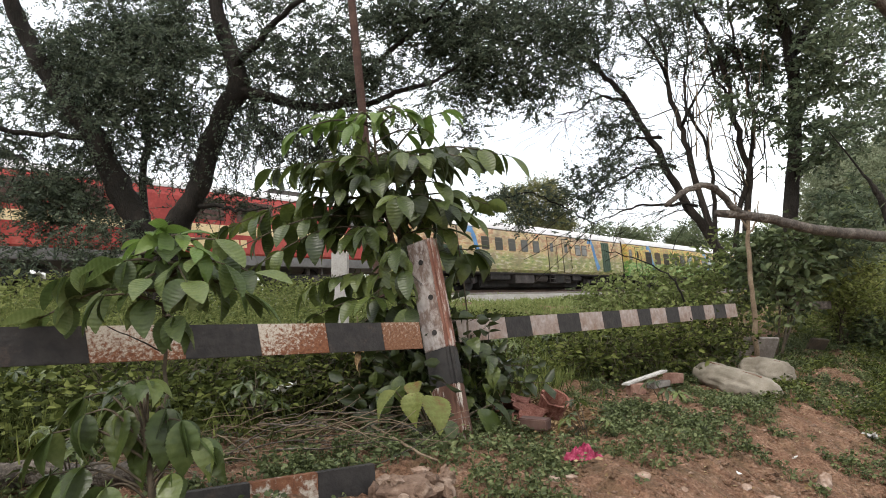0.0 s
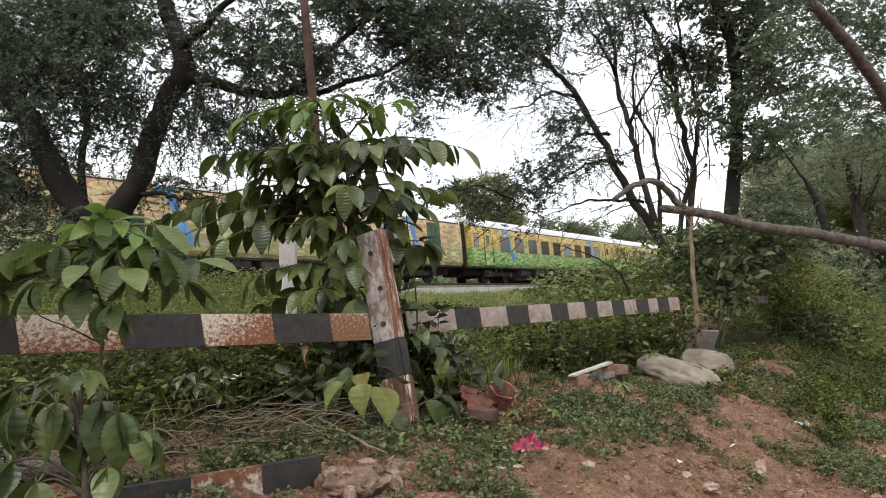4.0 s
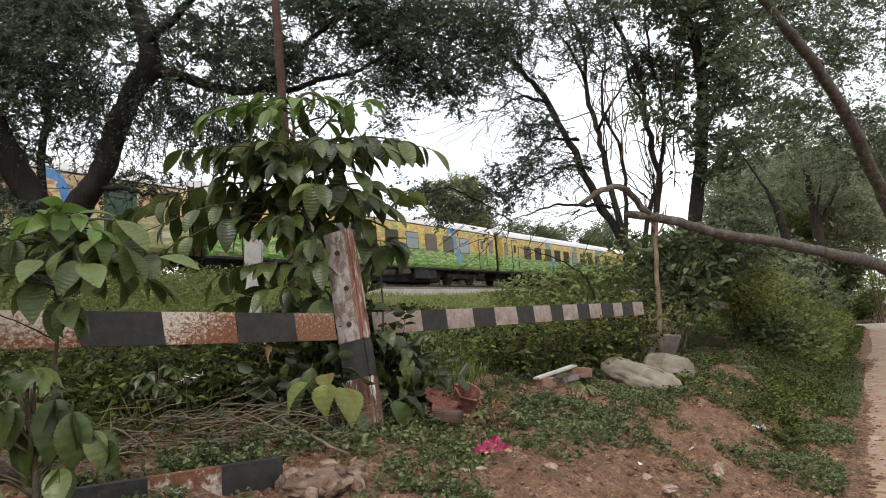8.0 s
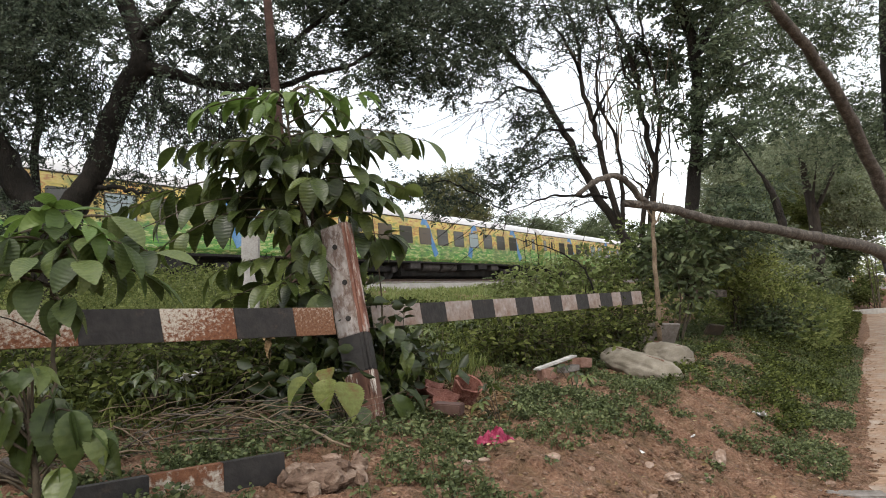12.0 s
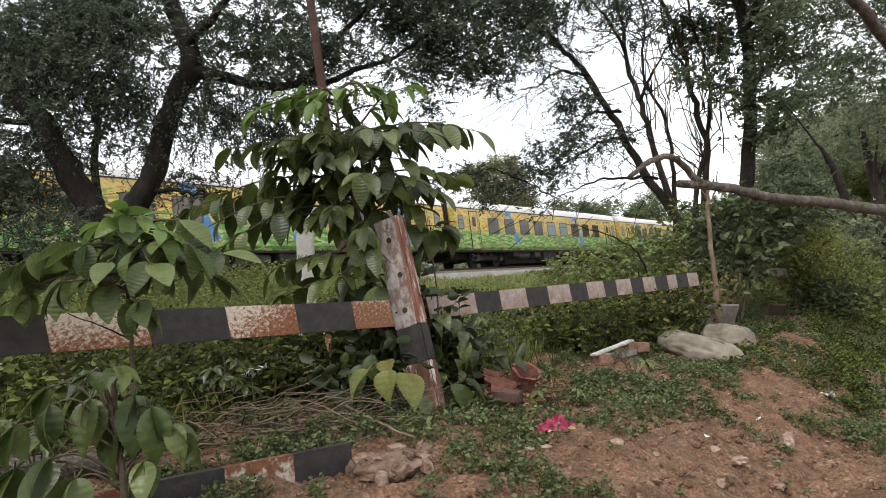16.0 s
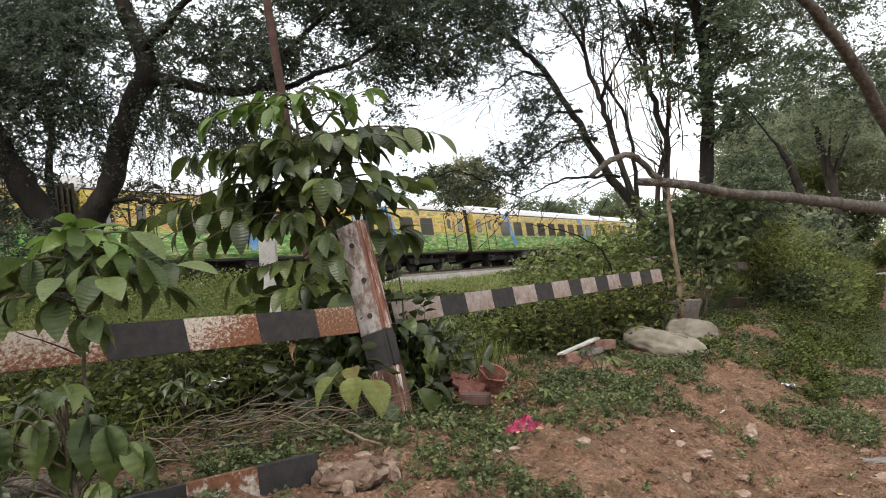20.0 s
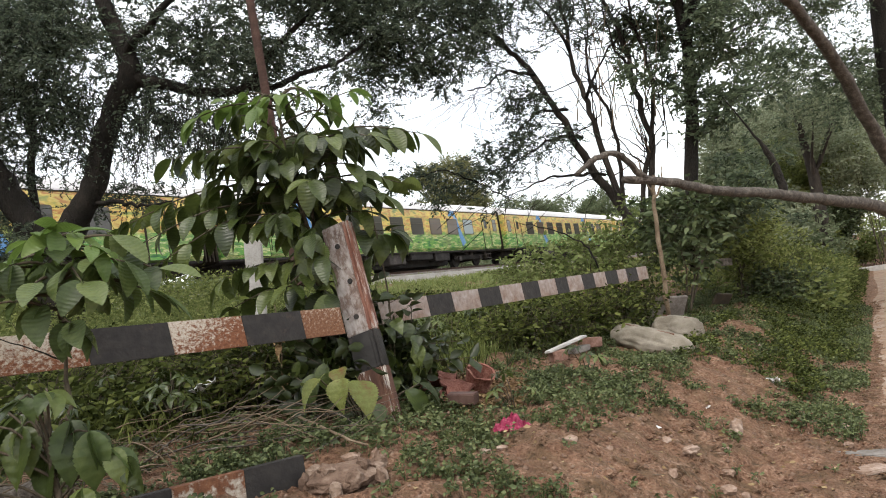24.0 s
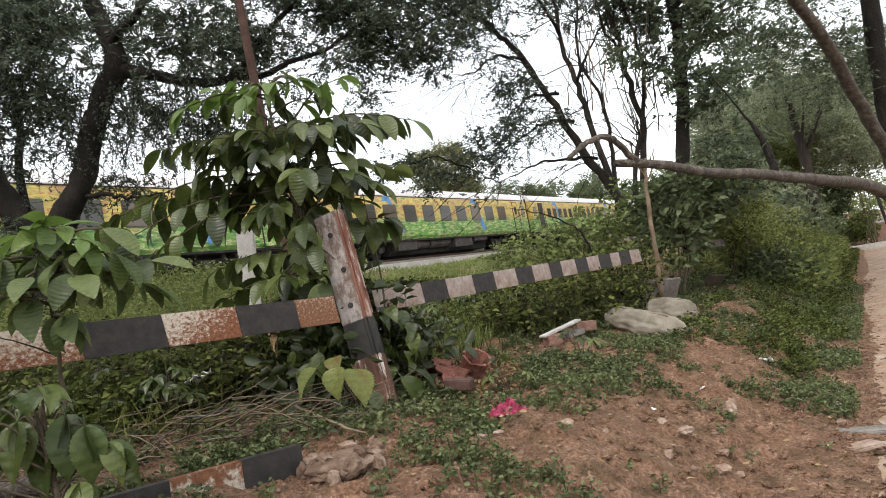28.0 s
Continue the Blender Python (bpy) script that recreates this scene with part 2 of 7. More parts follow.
RUST_PANEL = two_tone("mostly_rusted_paint", [(0.3, (0.095, 0.042, 0.022)), (0.5, (0.19, 0.088, 0.047)), (0.7, (0.30, 0.17, 0.095))], [(0.35, (0.44, 0.33, 0.25)), (0.65, (0.56, 0.46, 0.37))], 52, 0.555, 0.07, 0.8, zgrad=0.6)
RUST_FALLEN = two_tone("rust_with_white_remains", [(0.3, (0.07, 0.03, 0.018)), (0.5, (0.17, 0.07, 0.035)), (0.7, (0.28, 0.135, 0.07))], [(0.35, (0.40, 0.34, 0.27)), (0.65, (0.56, 0.50, 0.42))], 16, 0.60, 0.05, 0.8, zgrad=-1.2)
OLD_WHITE = two_tone("dirty_white_paint", [(0.3, (0.13, 0.08, 0.06)), (0.5, (0.24, 0.16, 0.12)), (0.7, (0.34, 0.24, 0.19))], [(0.35, (0.31, 0.25, 0.22)), (0.65, (0.43, 0.37, 0.335))], 8, 0.42, 0.12, 0.85, zgrad=0.6)
BLACK_PAINT = two_tone("worn_black_paint", [(0.3, (0.05, 0.035, 0.028)), (0.5, (0.07, 0.05, 0.04)), (0.7, (0.10, 0.075, 0.06))], [(0.35, (0.021, 0.019, 0.018)), (0.65, (0.038, 0.034, 0.031))], 5, 0.40, 0.05, 0.6)
POST_WOOD = two_tone("flaking_white_on_brown", [(0.3, (0.07, 0.035, 0.025)), (0.5, (0.13, 0.065, 0.045)), (0.7, (0.21, 0.12, 0.085))], [(0.35, (0.5, 0.45, 0.40)), (0.65, (0.68, 0.64, 0.58))], 5, 0.56, 0.03, 0.8, 0, (2.2, 2.2, 0.35))
POST_GREY = two_tone("grey_white_paint", [(0.3, (0.10, 0.065, 0.052)), (0.5, (0.19, 0.135, 0.11)), (0.7, (0.27, 0.2, 0.17))], [(0.35, (0.33, 0.285, 0.26)), (0.65, (0.46, 0.41, 0.38))], 9, 0.50, 0.05, 0.8, 0, (1.4, 1.4, 0.7))
POST_RUST = two_tone("orange_rust_edge", [(0.3, (0.11, 0.045, 0.032)), (0.5, (0.20, 0.088, 0.06)), (0.7, (0.29, 0.15, 0.105))], [(0.35, (0.38, 0.30, 0.26)), (0.65, (0.52, 0.44, 0.39))], 9, 0.53, 0.03, 0.8, 0, (2.5, 2.5, 0.35))
SACK = material("woven_grey_sack", [(0.3, (0.11, 0.092, 0.068)), (0.5, (0.21, 0.182, 0.14)), (0.7, (0.33, 0.295, 0.24))], 5, 130, 0.9, 0.5, bump_size=0.006)
PINK = material("crumpled_pink_cloth", [(0.34, (0.09, 0.006, 0.018)), (0.5, (0.26, 0.018, 0.06)), (0.68, (0.46, 0.14, 0.19))], 18, 80, 0.6, 0.3)
TERRACOTTA = material("broken_terracotta", [(0.32, (0.10, 0.038, 0.028)), (0.48, (0.215, 0.085, 0.062)), (0.68, (0.34, 0.18, 0.14))], 16, 70, 0.95, 0.7, grain=0.5)
BRICK = material("old_brick", [(0.3, (0.14, 0.075, 0.055)), (0.5, (0.24, 0.135, 0.10)), (0.72, (0.36, 0.24, 0.195))], 14, 80, 0.95, 0.5)
RUBBLE = material("brown_broken_masonry", [(0.3, (0.085, 0.052, 0.035)), (0.5, (0.17, 0.112, 0.08)), (0.72, (0.31, 0.235, 0.18))], 9, 50, 0.95, 0.8, random_ob=0.25)
STONE = material("dusty_stone", [(0.3, (0.15, 0.09, 0.06)), (0.5, (0.27, 0.185, 0.135)), (0.72, (0.42, 0.33, 0.27))], 7, 50, 0.95, 0.6, random_ob=0.3)
MARBLE = material("white_slab", [(0.3, (0.26, 0.23, 0.20)), (0.5, (0.42, 0.40, 0.37)), (0.7, (0.58, 0.56, 0.54))], 8, 60, 0.6, 0.1)
PAPER = material("white_plastic_litter", [(0.3, (0.58, 0.57, 0.55)), (0.7, (0.82, 0.82, 0.8))], 20, 80, 0.5, 0.2)
SLATE = material("grey_stone_slab", [(0.3, (0.10, 0.085, 0.07)), (0.5, (0.18, 0.16, 0.14)), (0.7, (0.29, 0.265, 0.24))], 5, 40, 0.9, 0.4)
WALL_CONCRETE = material("pale_concrete", [(0.3, (0.32, 0.29, 0.26)), (0.5, (0.48, 0.46, 0.43)), (0.7, (0.62, 0.61, 0.58))], 0.8, 12, 0.9, 0.3)
BALLAST = material("ballast", [(0.3, (0.06, 0.05, 0.045)), (0.5, (0.14, 0.12, 0.105)), (0.7, (0.25, 0.22, 0.2))], 5, 14, 0.95, 0.9, bump_size=0.08)
RAIL_STEEL = material("rusty_rail_steel", [(0.3, (0.06, 0.035, 0.025)), (0.7, (0.16, 0.10, 0.075))], 5, 40, 0.6, 0.2, metal=0.5)
POLE_RUST = material("red_brown_pole", [(0.3, (0.035, 0.018, 0.013)), (0.5, (0.065, 0.034, 0.025)), (0.7, (0.11, 0.062, 0.046))], 6, 50, 0.8, 0.3)
ROOF_PAINT = material("dusty_white_roof", [(0.3, (0.52, 0.50, 0.485)), (0.5, (0.66, 0.645, 0.63)), (0.7, (0.78, 0.77, 0.76))], 0.7, 9, 0.6, 0.1, stretch=(0.4, 1, 1))
UNDER = material("grimy_black_underframe", [(0.3, (0.012, 0.011, 0.011)), (0.5, (0.03, 0.027, 0.025)), (0.7, (0.07, 0.06, 0.055))], 2, 16, 0.8, 0.4)
UNDER_GREY = material("dusty_grey_box", [(0.3, (0.035, 0.03, 0.028)), (0.5, (0.07, 0.06, 0.055)), (0.7, (0.13, 0.115, 0.105))], 2, 16, 0.8, 0.3)
BELLOWS = material("brown_gangway_rubber", [(0.3, (0.018, 0.014, 0.010)), (0.5, (0.036, 0.028, 0.018)), (0.7, (0.075, 0.056, 0.034))], 3, 20, 0.8, 0.3)
BLUE = material("blue_livery_streak", [(0.3, (0.06, 0.15, 0.34)), (0.5, (0.11, 0.27, 0.52)), (0.7, (0.26, 0.42, 0.60))], 2, 12, 0.5, 0.05)
DOOR_GREEN = material("dull_green_door", [(0.3, (0.035, 0.06, 0.04)), (0.5, (0.06, 0.10, 0.065)), (0.7, (0.11, 0.15, 0.10))], 2, 14, 0.6, 0.1)
FRAME_GREY = material("grey_window_frame", [(0.3, (0.18, 0.18, 0.17)), (0.7, (0.32, 0.32, 0.30))], 4, 20, 0.5, 0.05)
LOCO_RED = material("faded_red_paint", [(0.3, (0.20, 0.030, 0.024)), (0.5, (0.36, 0.050, 0.040)), (0.7, (0.48, 0.12, 0.09))], 1.2, 14, 0.5, 0.06)
CREAM = material("cream_stripe_paint", [(0.3, (0.55, 0.40, 0.20)), (0.5, (0.72, 0.56, 0.31)), (0.7, (0.80, 0.67, 0.42))], 1.5, 14, 0.55, 0.05)
LOCO_GREY = material("grey_solebar", [(0.3, (0.09, 0.085, 0.08)), (0.5, (0.15, 0.142, 0.135)), (0.7, (0.22, 0.21, 0.2))], 1.5, 14, 0.7, 0.1)
GRILLE = material("brown_grille", [(0.3, (0.05, 0.03, 0.025)), (0.5, (0.10, 0.055, 0.045)), (0.7, (0.16, 0.1, 0.08))], 4, 20, 0.7, 0.2)
FRAME_DARK = material("dark_rubber_window_frame", [(0.3, (0.05, 0.045, 0.035)), (0.7, (0.12, 0.105, 0.08))], 4, 20, 0.6, 0.05)
GLASS = bpy.data.materials.new("tinted_coach_glass")
GLASS.use_nodes = True
gb = GLASS.node_tree.nodes["Principled BSDF"]
gb.inputs["Base Color"].default_value, gb.inputs["Roughness"].default_value = (0.075, 0.07, 0.06, 1), 0.12

# brownish reflection put into the pane's base colour
GLASS_BROWN = GLASS.copy()
GLASS_BROWN.name = "brown_curtained_glass"
GLASS_BROWN.node_tree.nodes["Principled BSDF"].inputs["Base Color"].default_value = (0.14, 0.11, 0.085, 1)
# pale sky reflection and blinds, both put into the base colour
GLASS_PALE = GLASS.copy()
GLASS_PALE.name = "pale_blind_behind_glass"
GLASS_PALE.node_tree.nodes["Principled BSDF"].inputs["Base Color"].default_value = (0.30, 0.36, 0.36, 1)


def livery(name, yellow_stops, green_stops, dirt):
    """Yellow over green coach paint with dabs of other colours, in the coach's own space; dirt from 0 to 1."""
    m = bpy.data.materials.new(name)
    m.use_nodes = True
    n, l = m.node_tree.nodes, m.node_tree.links
    b = n["Principled BSDF"]
    b.inputs["Roughness"].default_value = 0.45
    tc, sep = n.new("ShaderNodeTexCoord"), n.new("ShaderNodeSeparateXYZ")
    l.new(tc.outputs["Object"], sep.inputs[0])
    info = n.new("ShaderNodeObjectInfo")
    off = n.new("ShaderNodeVectorMath")
    off.operation = "MULTIPLY_ADD"
    off.inputs[1].default_value = (1, 1, 1)
    l.new(tc.outputs["Object"], off.inputs[0])
    shift = n.new("ShaderNodeCombineXYZ")
    mul = n.new("ShaderNodeMath")
    mul.operation, mul.inputs[1].default_value = "MULTIPLY", 37.0
    l.new(info.outputs["Random"], mul.inputs[0])
    l.new(mul.outputs[0], shift.inputs[1])
    l.new(shift.outputs[0], off.inputs[2])

    def dabs(scale, stretch, stops, detail=4):
        mp, no, cr = n.new("ShaderNodeMapping"), n.new("ShaderNodeTexNoise"), n.new("ShaderNodeValToRGB")
        mp.inputs["Scale"].default_value = stretch
        no.inputs["Scale"].default_value, no.inputs["Detail"].default_value = scale, detail
        l.new(off.outputs[0], mp.inputs[0])
        l.new(mp.outputs[0], no.inputs["Vector"])
        l.new(no.outputs[0], cr.inputs[0])
        els = cr.color_ramp.elements
        while len(els) < len(stops):
            els.new(0.5)
        for e, (p, c) in zip(els, stops):
            e.position, e.color = p, (*c, 1)
        return cr.outputs[0], no.outputs[0]
    yellow, _ = dabs(3.0, (0.55, 1, 1.7), yellow_stops, 7)
    green, _ = dabs(3.8, (0.5, 1, 2.0), green_stops, 7)
    _, ragged = dabs(2.2, (1, 1, 1), [(0, (0, 0, 0)), (1, (1, 1, 1))])
    edge = n.new("ShaderNodeMath")
    edge.operation, edge.inputs[1].default_value = "MULTIPLY_ADD", 0.9
    l.new(ragged, edge.inputs[0])
    l.new(sep.outputs["Z"], edge.inputs[2])
    rng = n.new("ShaderNodeMapRange")
    rng.inputs["From Min"].default_value, rng.inputs["From Max"].default_value = 2.30, 2.62
    l.new(edge.outputs[0], rng.inputs["Value"])
    mx = n.new("ShaderNodeMix")
    mx.data_type = "RGBA"
    l.new(rng.outputs[0], mx.inputs[0])
    l.new(green, mx.inputs[6])
    l.new(yellow, mx.inputs[7])
    grime, gcr = n.new("ShaderNodeTexNoise"), n.new("ShaderNodeMix")
    grime.inputs["Scale"].default_value, grime.inputs["Detail"].default_value = 1.1, 8
    l.new(off.outputs[0], grime.inputs["Vector"])
    gcr.data_type = "RGBA"
    gm = n.new("ShaderNodeMapRange")
    gm.inputs["From Min"].default_value, gm.inputs["From Max"].default_value, gm.inputs["To Max"].default_value = 0.42, 0.72, dirt
    l.new(grime.outputs[0], gm.inputs["Value"])
    l.new(gm.outputs[0], gcr.inputs[0])
    l.new(mx.outputs[2], gcr.inputs[6])
    gcr.inputs[7].default_value = (0.22, 0.17, 0.10, 1)
    l.new(gcr.outputs[2], b.inputs["Base Color"])
    return m


LIVERY = livery("yellow_green_livery", [(0.30, (0.16, 0.26, 0.07)), (0.38, (0.36, 0.36, 0.10)), (0.44, (0.66, 0.50, 0.10)), (0.49, (0.72, 0.58, 0.17)), (0.54, (0.64, 0.40, 0.10)), (0.58, (0.46, 0.16, 0.05)), (0.62, (0.66, 0.48, 0.13)), (0.70, (0.24, 0.34, 0.09))],
                [(0.30, (0.02, 0.09, 0.03)), (0.39, (0.05, 0.21, 0.05)), (0.45, (0.20, 0.42, 0.07)), (0.50, (0.07, 0.27, 0.06)), (0.55, (0.40, 0.50, 0.14)), (0.60, (0.66, 0.66, 0.36)), (0.64, (0.10, 0.30, 0.08)), (0.72, (0.46, 0.34, 0.10))], 0.5)
LIVERY_OLD = livery("worn_orange_livery", [(0.28, (0.30, 0.30, 0.12)), (0.37, (0.50, 0.36, 0.15)), (0.44, (0.62, 0.44, 0.20)), (0.49, (0.66, 0.55, 0.34)), (0.54, (0.55, 0.30, 0.13)), (0.60, (0.42, 0.19, 0.09)), (0.68, (0.52, 0.38, 0.18))],
                    [(0.30, (0.10, 0.16, 0.05)), (0.40, (0.24, 0.30, 0.09)), (0.46, (0.42, 0.40, 0.15)), (0.52, (0.26, 0.30, 0.10)), (0.57, (0.55, 0.48, 0.24)), (0.63, (0.70, 0.66, 0.52)), (0.70, (0.34, 0.30, 0.12))], 0.85)


# ---- tools ----
def mesh_of(name, verts, faces, mats=(), smooth=False):
    me = bpy.data.meshes.new(name)
    me.from_pydata([tuple(v) for v in verts], [], [tuple(f) for f in faces])
    for m in mats:
        me.materials.append(m)
    if smooth:
        me.polygons.foreach_set("use_smooth", [True] * len(me.polygons))
    me.update()
    return me


def array_mesh(name, verts, tris, mat, smooth=False):
    """A mesh from arrays of vertices and triangles or quads."""
    me = bpy.data.meshes.new(name)
    n, k = len(tris), tris.shape[1]
    me.vertices.add(len(verts))
    me.vertices.foreach_set("co", np.ascontiguousarray(verts, dtype=np.float32).ravel())
    me.loops.add(n * k)
    me.loops.foreach_set("vertex_index", np.ascontiguousarray(tris, dtype=np.int32).ravel())
    me.polygons.add(n)
    me.polygons.foreach_set("loop_start", np.arange(0, n * k, k, dtype=np.int32))
    if smooth:
        me.polygons.foreach_set("use_smooth", np.ones(n, dtype=bool))
    me.materials.append(mat)
    me.update(calc_edges=True)
    return me


def part(name, data, mat, parent=None, label="", at=None):
    """Links a bmesh or mesh as one object under a thing or a part."""
    if isinstance(data, bmesh.types.BMesh):
        me = bpy.data.meshes.new(name)
        data.to_mesh(me)
        data.free()
    else:
        me = data
    if mat and not me.materials:
        me.materials.append(mat)
    ob = new(name, me)
    if parent:
        ob.parent = parent
    if at:
        ob.matrix_basis = at
    if label:
        ob["label"] = label
    return ob


def thing(name, label, category, group="", at=None):
    ob = tagged(new(name), label, category, group)
    if at:
        ob.matrix_basis = at
    return ob


def box(bm, lo, hi, bevel=0.0, m=None):
    r = bmesh.ops.create_cube(bm, size=1.0)
    c = [(a + b) / 2 for a, b in zip(lo, hi)]
    s = [b - a for a, b in zip(lo, hi)]
    for v in r["verts"]:
        v.co = Vector((c[0] + v.co.x * s[0], c[1] + v.co.y * s[1], c[2] + v.co.z * s[2]))
        if m:
            v.co = m @ v.co
    if bevel:
        es = list({e for v in r["verts"] for e in v.link_edges})
        bmesh.ops.bevel(bm, geom=es, offset=bevel, segments=2, affect="EDGES", clamp_overlap=True)
    return bm


def boxed(lo, hi, bevel=0.0, m=None):
    return box(bmesh.new(), lo, hi, bevel, m)


def smooth_line(pts, radii, per=5, wobble=0.0, rng=None):
    """Catmull-Rom through the points, with radii."""
    p = [np.array(q, float) for q in pts]
    p = [2 * p[0] - p[1]] + p + [2 * p[-1] - p[-2]]
    out, rad = [], []
    for i in range(1, len(p) - 2):
        for k in range(per):
            t = k / per
            a, b, c, d = p[i - 1:i + 3]
            out.append(0.5 * (2 * b + (c - a) * t + (2 * a - 5 * b + 4 * c - d) * t * t + (3 * b - a - 3 * c + d) * t ** 3))
            rad.append(radii[i - 1] * (1 - t) + radii[i] * t)
    out.append(p[-2])
    rad.append(radii[-1])
    if wobble:
        for q in out[1:-1]:
            q += rng.normal(0, wobble, 3)
    return out, rad


def tube(pts, radii, sides=8, rough=0.0, rng=None):
    """Vertices and quads of a tube along points, its girth uneven by rough."""
    vs, fs = [], []
    a = None
    for i, (p, r) in enumerate(zip(pts, radii)):
        d = np.array(pts[min(i + 1, len(pts) - 1)]) - np.array(pts[max(i - 1, 0)])
        d = d / (np.linalg.norm(d) + 1e-9)
        if a is None:
            a = np.cross(d, np.array([1.0, 0, 0]) if abs(d[0]) < 0.8 else np.array([0, 0, 1.0]))
        a = a - d * (a @ d)
        a /= np.linalg.norm(a) + 1e-9
        b = np.cross(d, a)
        for k in range(sides):
            t = 2 * math.pi * k / sides
            q = r * (1 + (rng.normal(0, rough) if rough else 0))
            vs.append(np.array(p) + q * (a * math.cos(t) + b * math.sin(t)))
    for i in range(len(pts) - 1):
        for k in range(sides):
            k2 = (k + 1) % sides
            fs.append((i * sides + k, i * sides + k2, (i + 1) * sides + k2, (i + 1) * sides + k))
    fs.append(tuple(range(sides))[::-1])
    fs.append(tuple((len(pts) - 1) * sides + k for k in range(sides)))
    return vs, fs


def joined(pieces):
    vs, fs = [], []
    for v, f in pieces:
        o = len(vs)
        vs += list(v)
        fs += [tuple(i + o for i in q) for q in f]
    return vs, fs


def limb(name, pts, radii, mat, parent, sides=10, per=5, wobble=0.0, seed=1, rough=0.06):
    rng = np.random.default_rng(seed)
    line, rad = smooth_line(pts, radii, per, wobble, rng)
    v, f = tube(line, rad, sides, rough, rng)
    return part(name, mesh_of(name, v, f, [mat], True), mat, parent)


def leaf_arrays(base, direction, length, width, rng, fold=0.25, ovate=False):
    """Folded four-cornered leaves: base points, directions, lengths and widths as arrays."""
    n = len(base)
    d = direction / (np.linalg.norm(direction, axis=1, keepdims=True) + 1e-9)
    r = rng.normal(0, 1, (n, 3)) + np.array([0, 0, 0.6])
    s = np.cross(d, r)
    s /= np.linalg.norm(s, axis=1, keepdims=True) + 1e-9
    up = np.cross(s, d)
    L, W = length[:, None], width[:, None]
    if ovate:
        v = np.empty((n, 6, 3))
        v[:, 0], v[:, 3] = base, base + d * L - up * L * 0.12
        for k, sg in ((1, 1), (5, -1)):
            v[:, k] = base + d * L * 0.27 + s * W * 0.45 * sg + up * W * fold
        for k, sg in ((2, 1), (4, -1)):
            v[:, k] = base + d * L * 0.62 + s * W * 0.44 * sg + up * W * fold * 0.8
        i = np.arange(n)[:, None] * 6
        t = np.concatenate([i + np.array([c]) for c in ((0, 1, 2), (0, 2, 3), (0, 3, 4), (0, 4, 5))], 1).reshape(-1, 3)
        return v.reshape(-1, 3), t
    v = np.empty((n, 4, 3))
    v[:, 0] = base
    v[:, 1] = base + d * L * 0.45 + s * W * 0.5 + up * W * fold
    v[:, 2] = base + d * L
    v[:, 3] = base + d * L * 0.45 - s * W * 0.5 + up * W * fold
    i = np.arange(n)[:, None] * 4
    t = np.concatenate([i + np.array([[0, 1, 2]]), i + np.array([[0, 2, 3]])], 1).reshape(-1, 3)
    return v.reshape(-1, 3), t


def twig_arrays(a, b, r):
    """Three-sided twigs from a to b."""
    n = len(a)
    d = b - a
    d /= np.linalg.norm(d, axis=1, keepdims=True) + 1e-9
    s = np.cross(d, np.array([0.3, 0.2, 0.93]))
    s /= np.linalg.norm(s, axis=1, keepdims=True) + 1e-9
    u = np.cross(s, d)
    v = np.empty((n, 6, 3))
    for k in range(3):
        o = s * math.cos(2.094 * k) + u * math.sin(2.094 * k)
        v[:, k], v[:, k + 3] = a + o * r, b + o * r * 0.5
    i = np.arange(n)[:, None] * 6
    q = [[0, 1, 4], [0, 4, 3], [1, 2, 5], [1, 5, 4], [2, 0, 3], [2, 3, 5]]
    return v.reshape(-1, 3), np.concatenate([i + np.array([c]) for c in q], 1).reshape(-1, 3)


def feathers(clumps, per, pairs, size, rng, droop=0.35, reach=0.45, spread=1.0, wide=0.42):
    """Twigs with paired leaflets filling ellipsoid clumps (x, y, z, rx, ry, rz, weight): leaf and twig arrays."""
    o, d, ln = [], [], []
    for x, y, z, rx, ry, rz, w in clumps:
        n = max(3, int(per * w))
        q = rng.normal(0, 1, (n, 3))
        q /= np.linalg.norm(q, axis=1, keepdims=True)
        q *= rng.random((n, 1)) ** 0.45
        o.append(np.array([x, y, z]) + q * np.array([rx, ry, rz]))
        e = q * np.array([1, 1, 0.5]) * spread + rng.normal(0, 0.6, (n, 3))
        e[:, 2] -= droop
        d.append(e / (np.linalg.norm(e, axis=1, keepdims=True) + 1e-9))
        ln.append(reach * (0.5 + rng.random(n)))
    o, d, ln = np.concatenate(o), np.concatenate(d), np.concatenate(ln)
    tv, tt = twig_arrays(o, o + d * ln[:, None], 0.004)
    side = np.cross(d, rng.normal(0, 0.4, d.shape) + np.array([0, 0, 1.0]))
    side /= np.linalg.norm(side, axis=1, keepdims=True) + 1e-9
    bs, ds = [], []
    for j in range(pairs):
        p = o + d * ln[:, None] * (0.15 + 0.85 * j / max(1, pairs - 1))
        for sg in (-1, 1):
            bs.append(p)
            ds.append(d * 0.55 + sg * side + rng.normal(0, 0.25, d.shape))
    bs, ds = np.concatenate(bs), np.concatenate(ds)
    L = size * (0.6 + 0.8 * rng.random(len(bs)))
    lv, lt = leaf_arrays(bs, ds, L, L * wide, rng, ovate=wide > 0.5)
    return (lv, lt), (tv, tt)


def crown(parent, clumps, per, pairs, size, mat, seed, droop=0.35, reach=0.45, twig_mat=None, spread=1.0, wide=0.42):
    rng = np.random.default_rng(seed)
    (lv, lt), (tv, tt) = feathers(clumps, per, pairs, size, rng, droop, reach, spread, wide)
    part("crown", array_mesh("crown", lv, lt, mat), mat, parent)["kind"] = "stuff"
    part("twig_mass", array_mesh("twig_mass", tv, tt, twig_mat or BARK), None, parent)["kind"] = "stuff"


# ---- the ground: path, bank, field and track bed ----
DX, DY = 0.5446, 0.8387
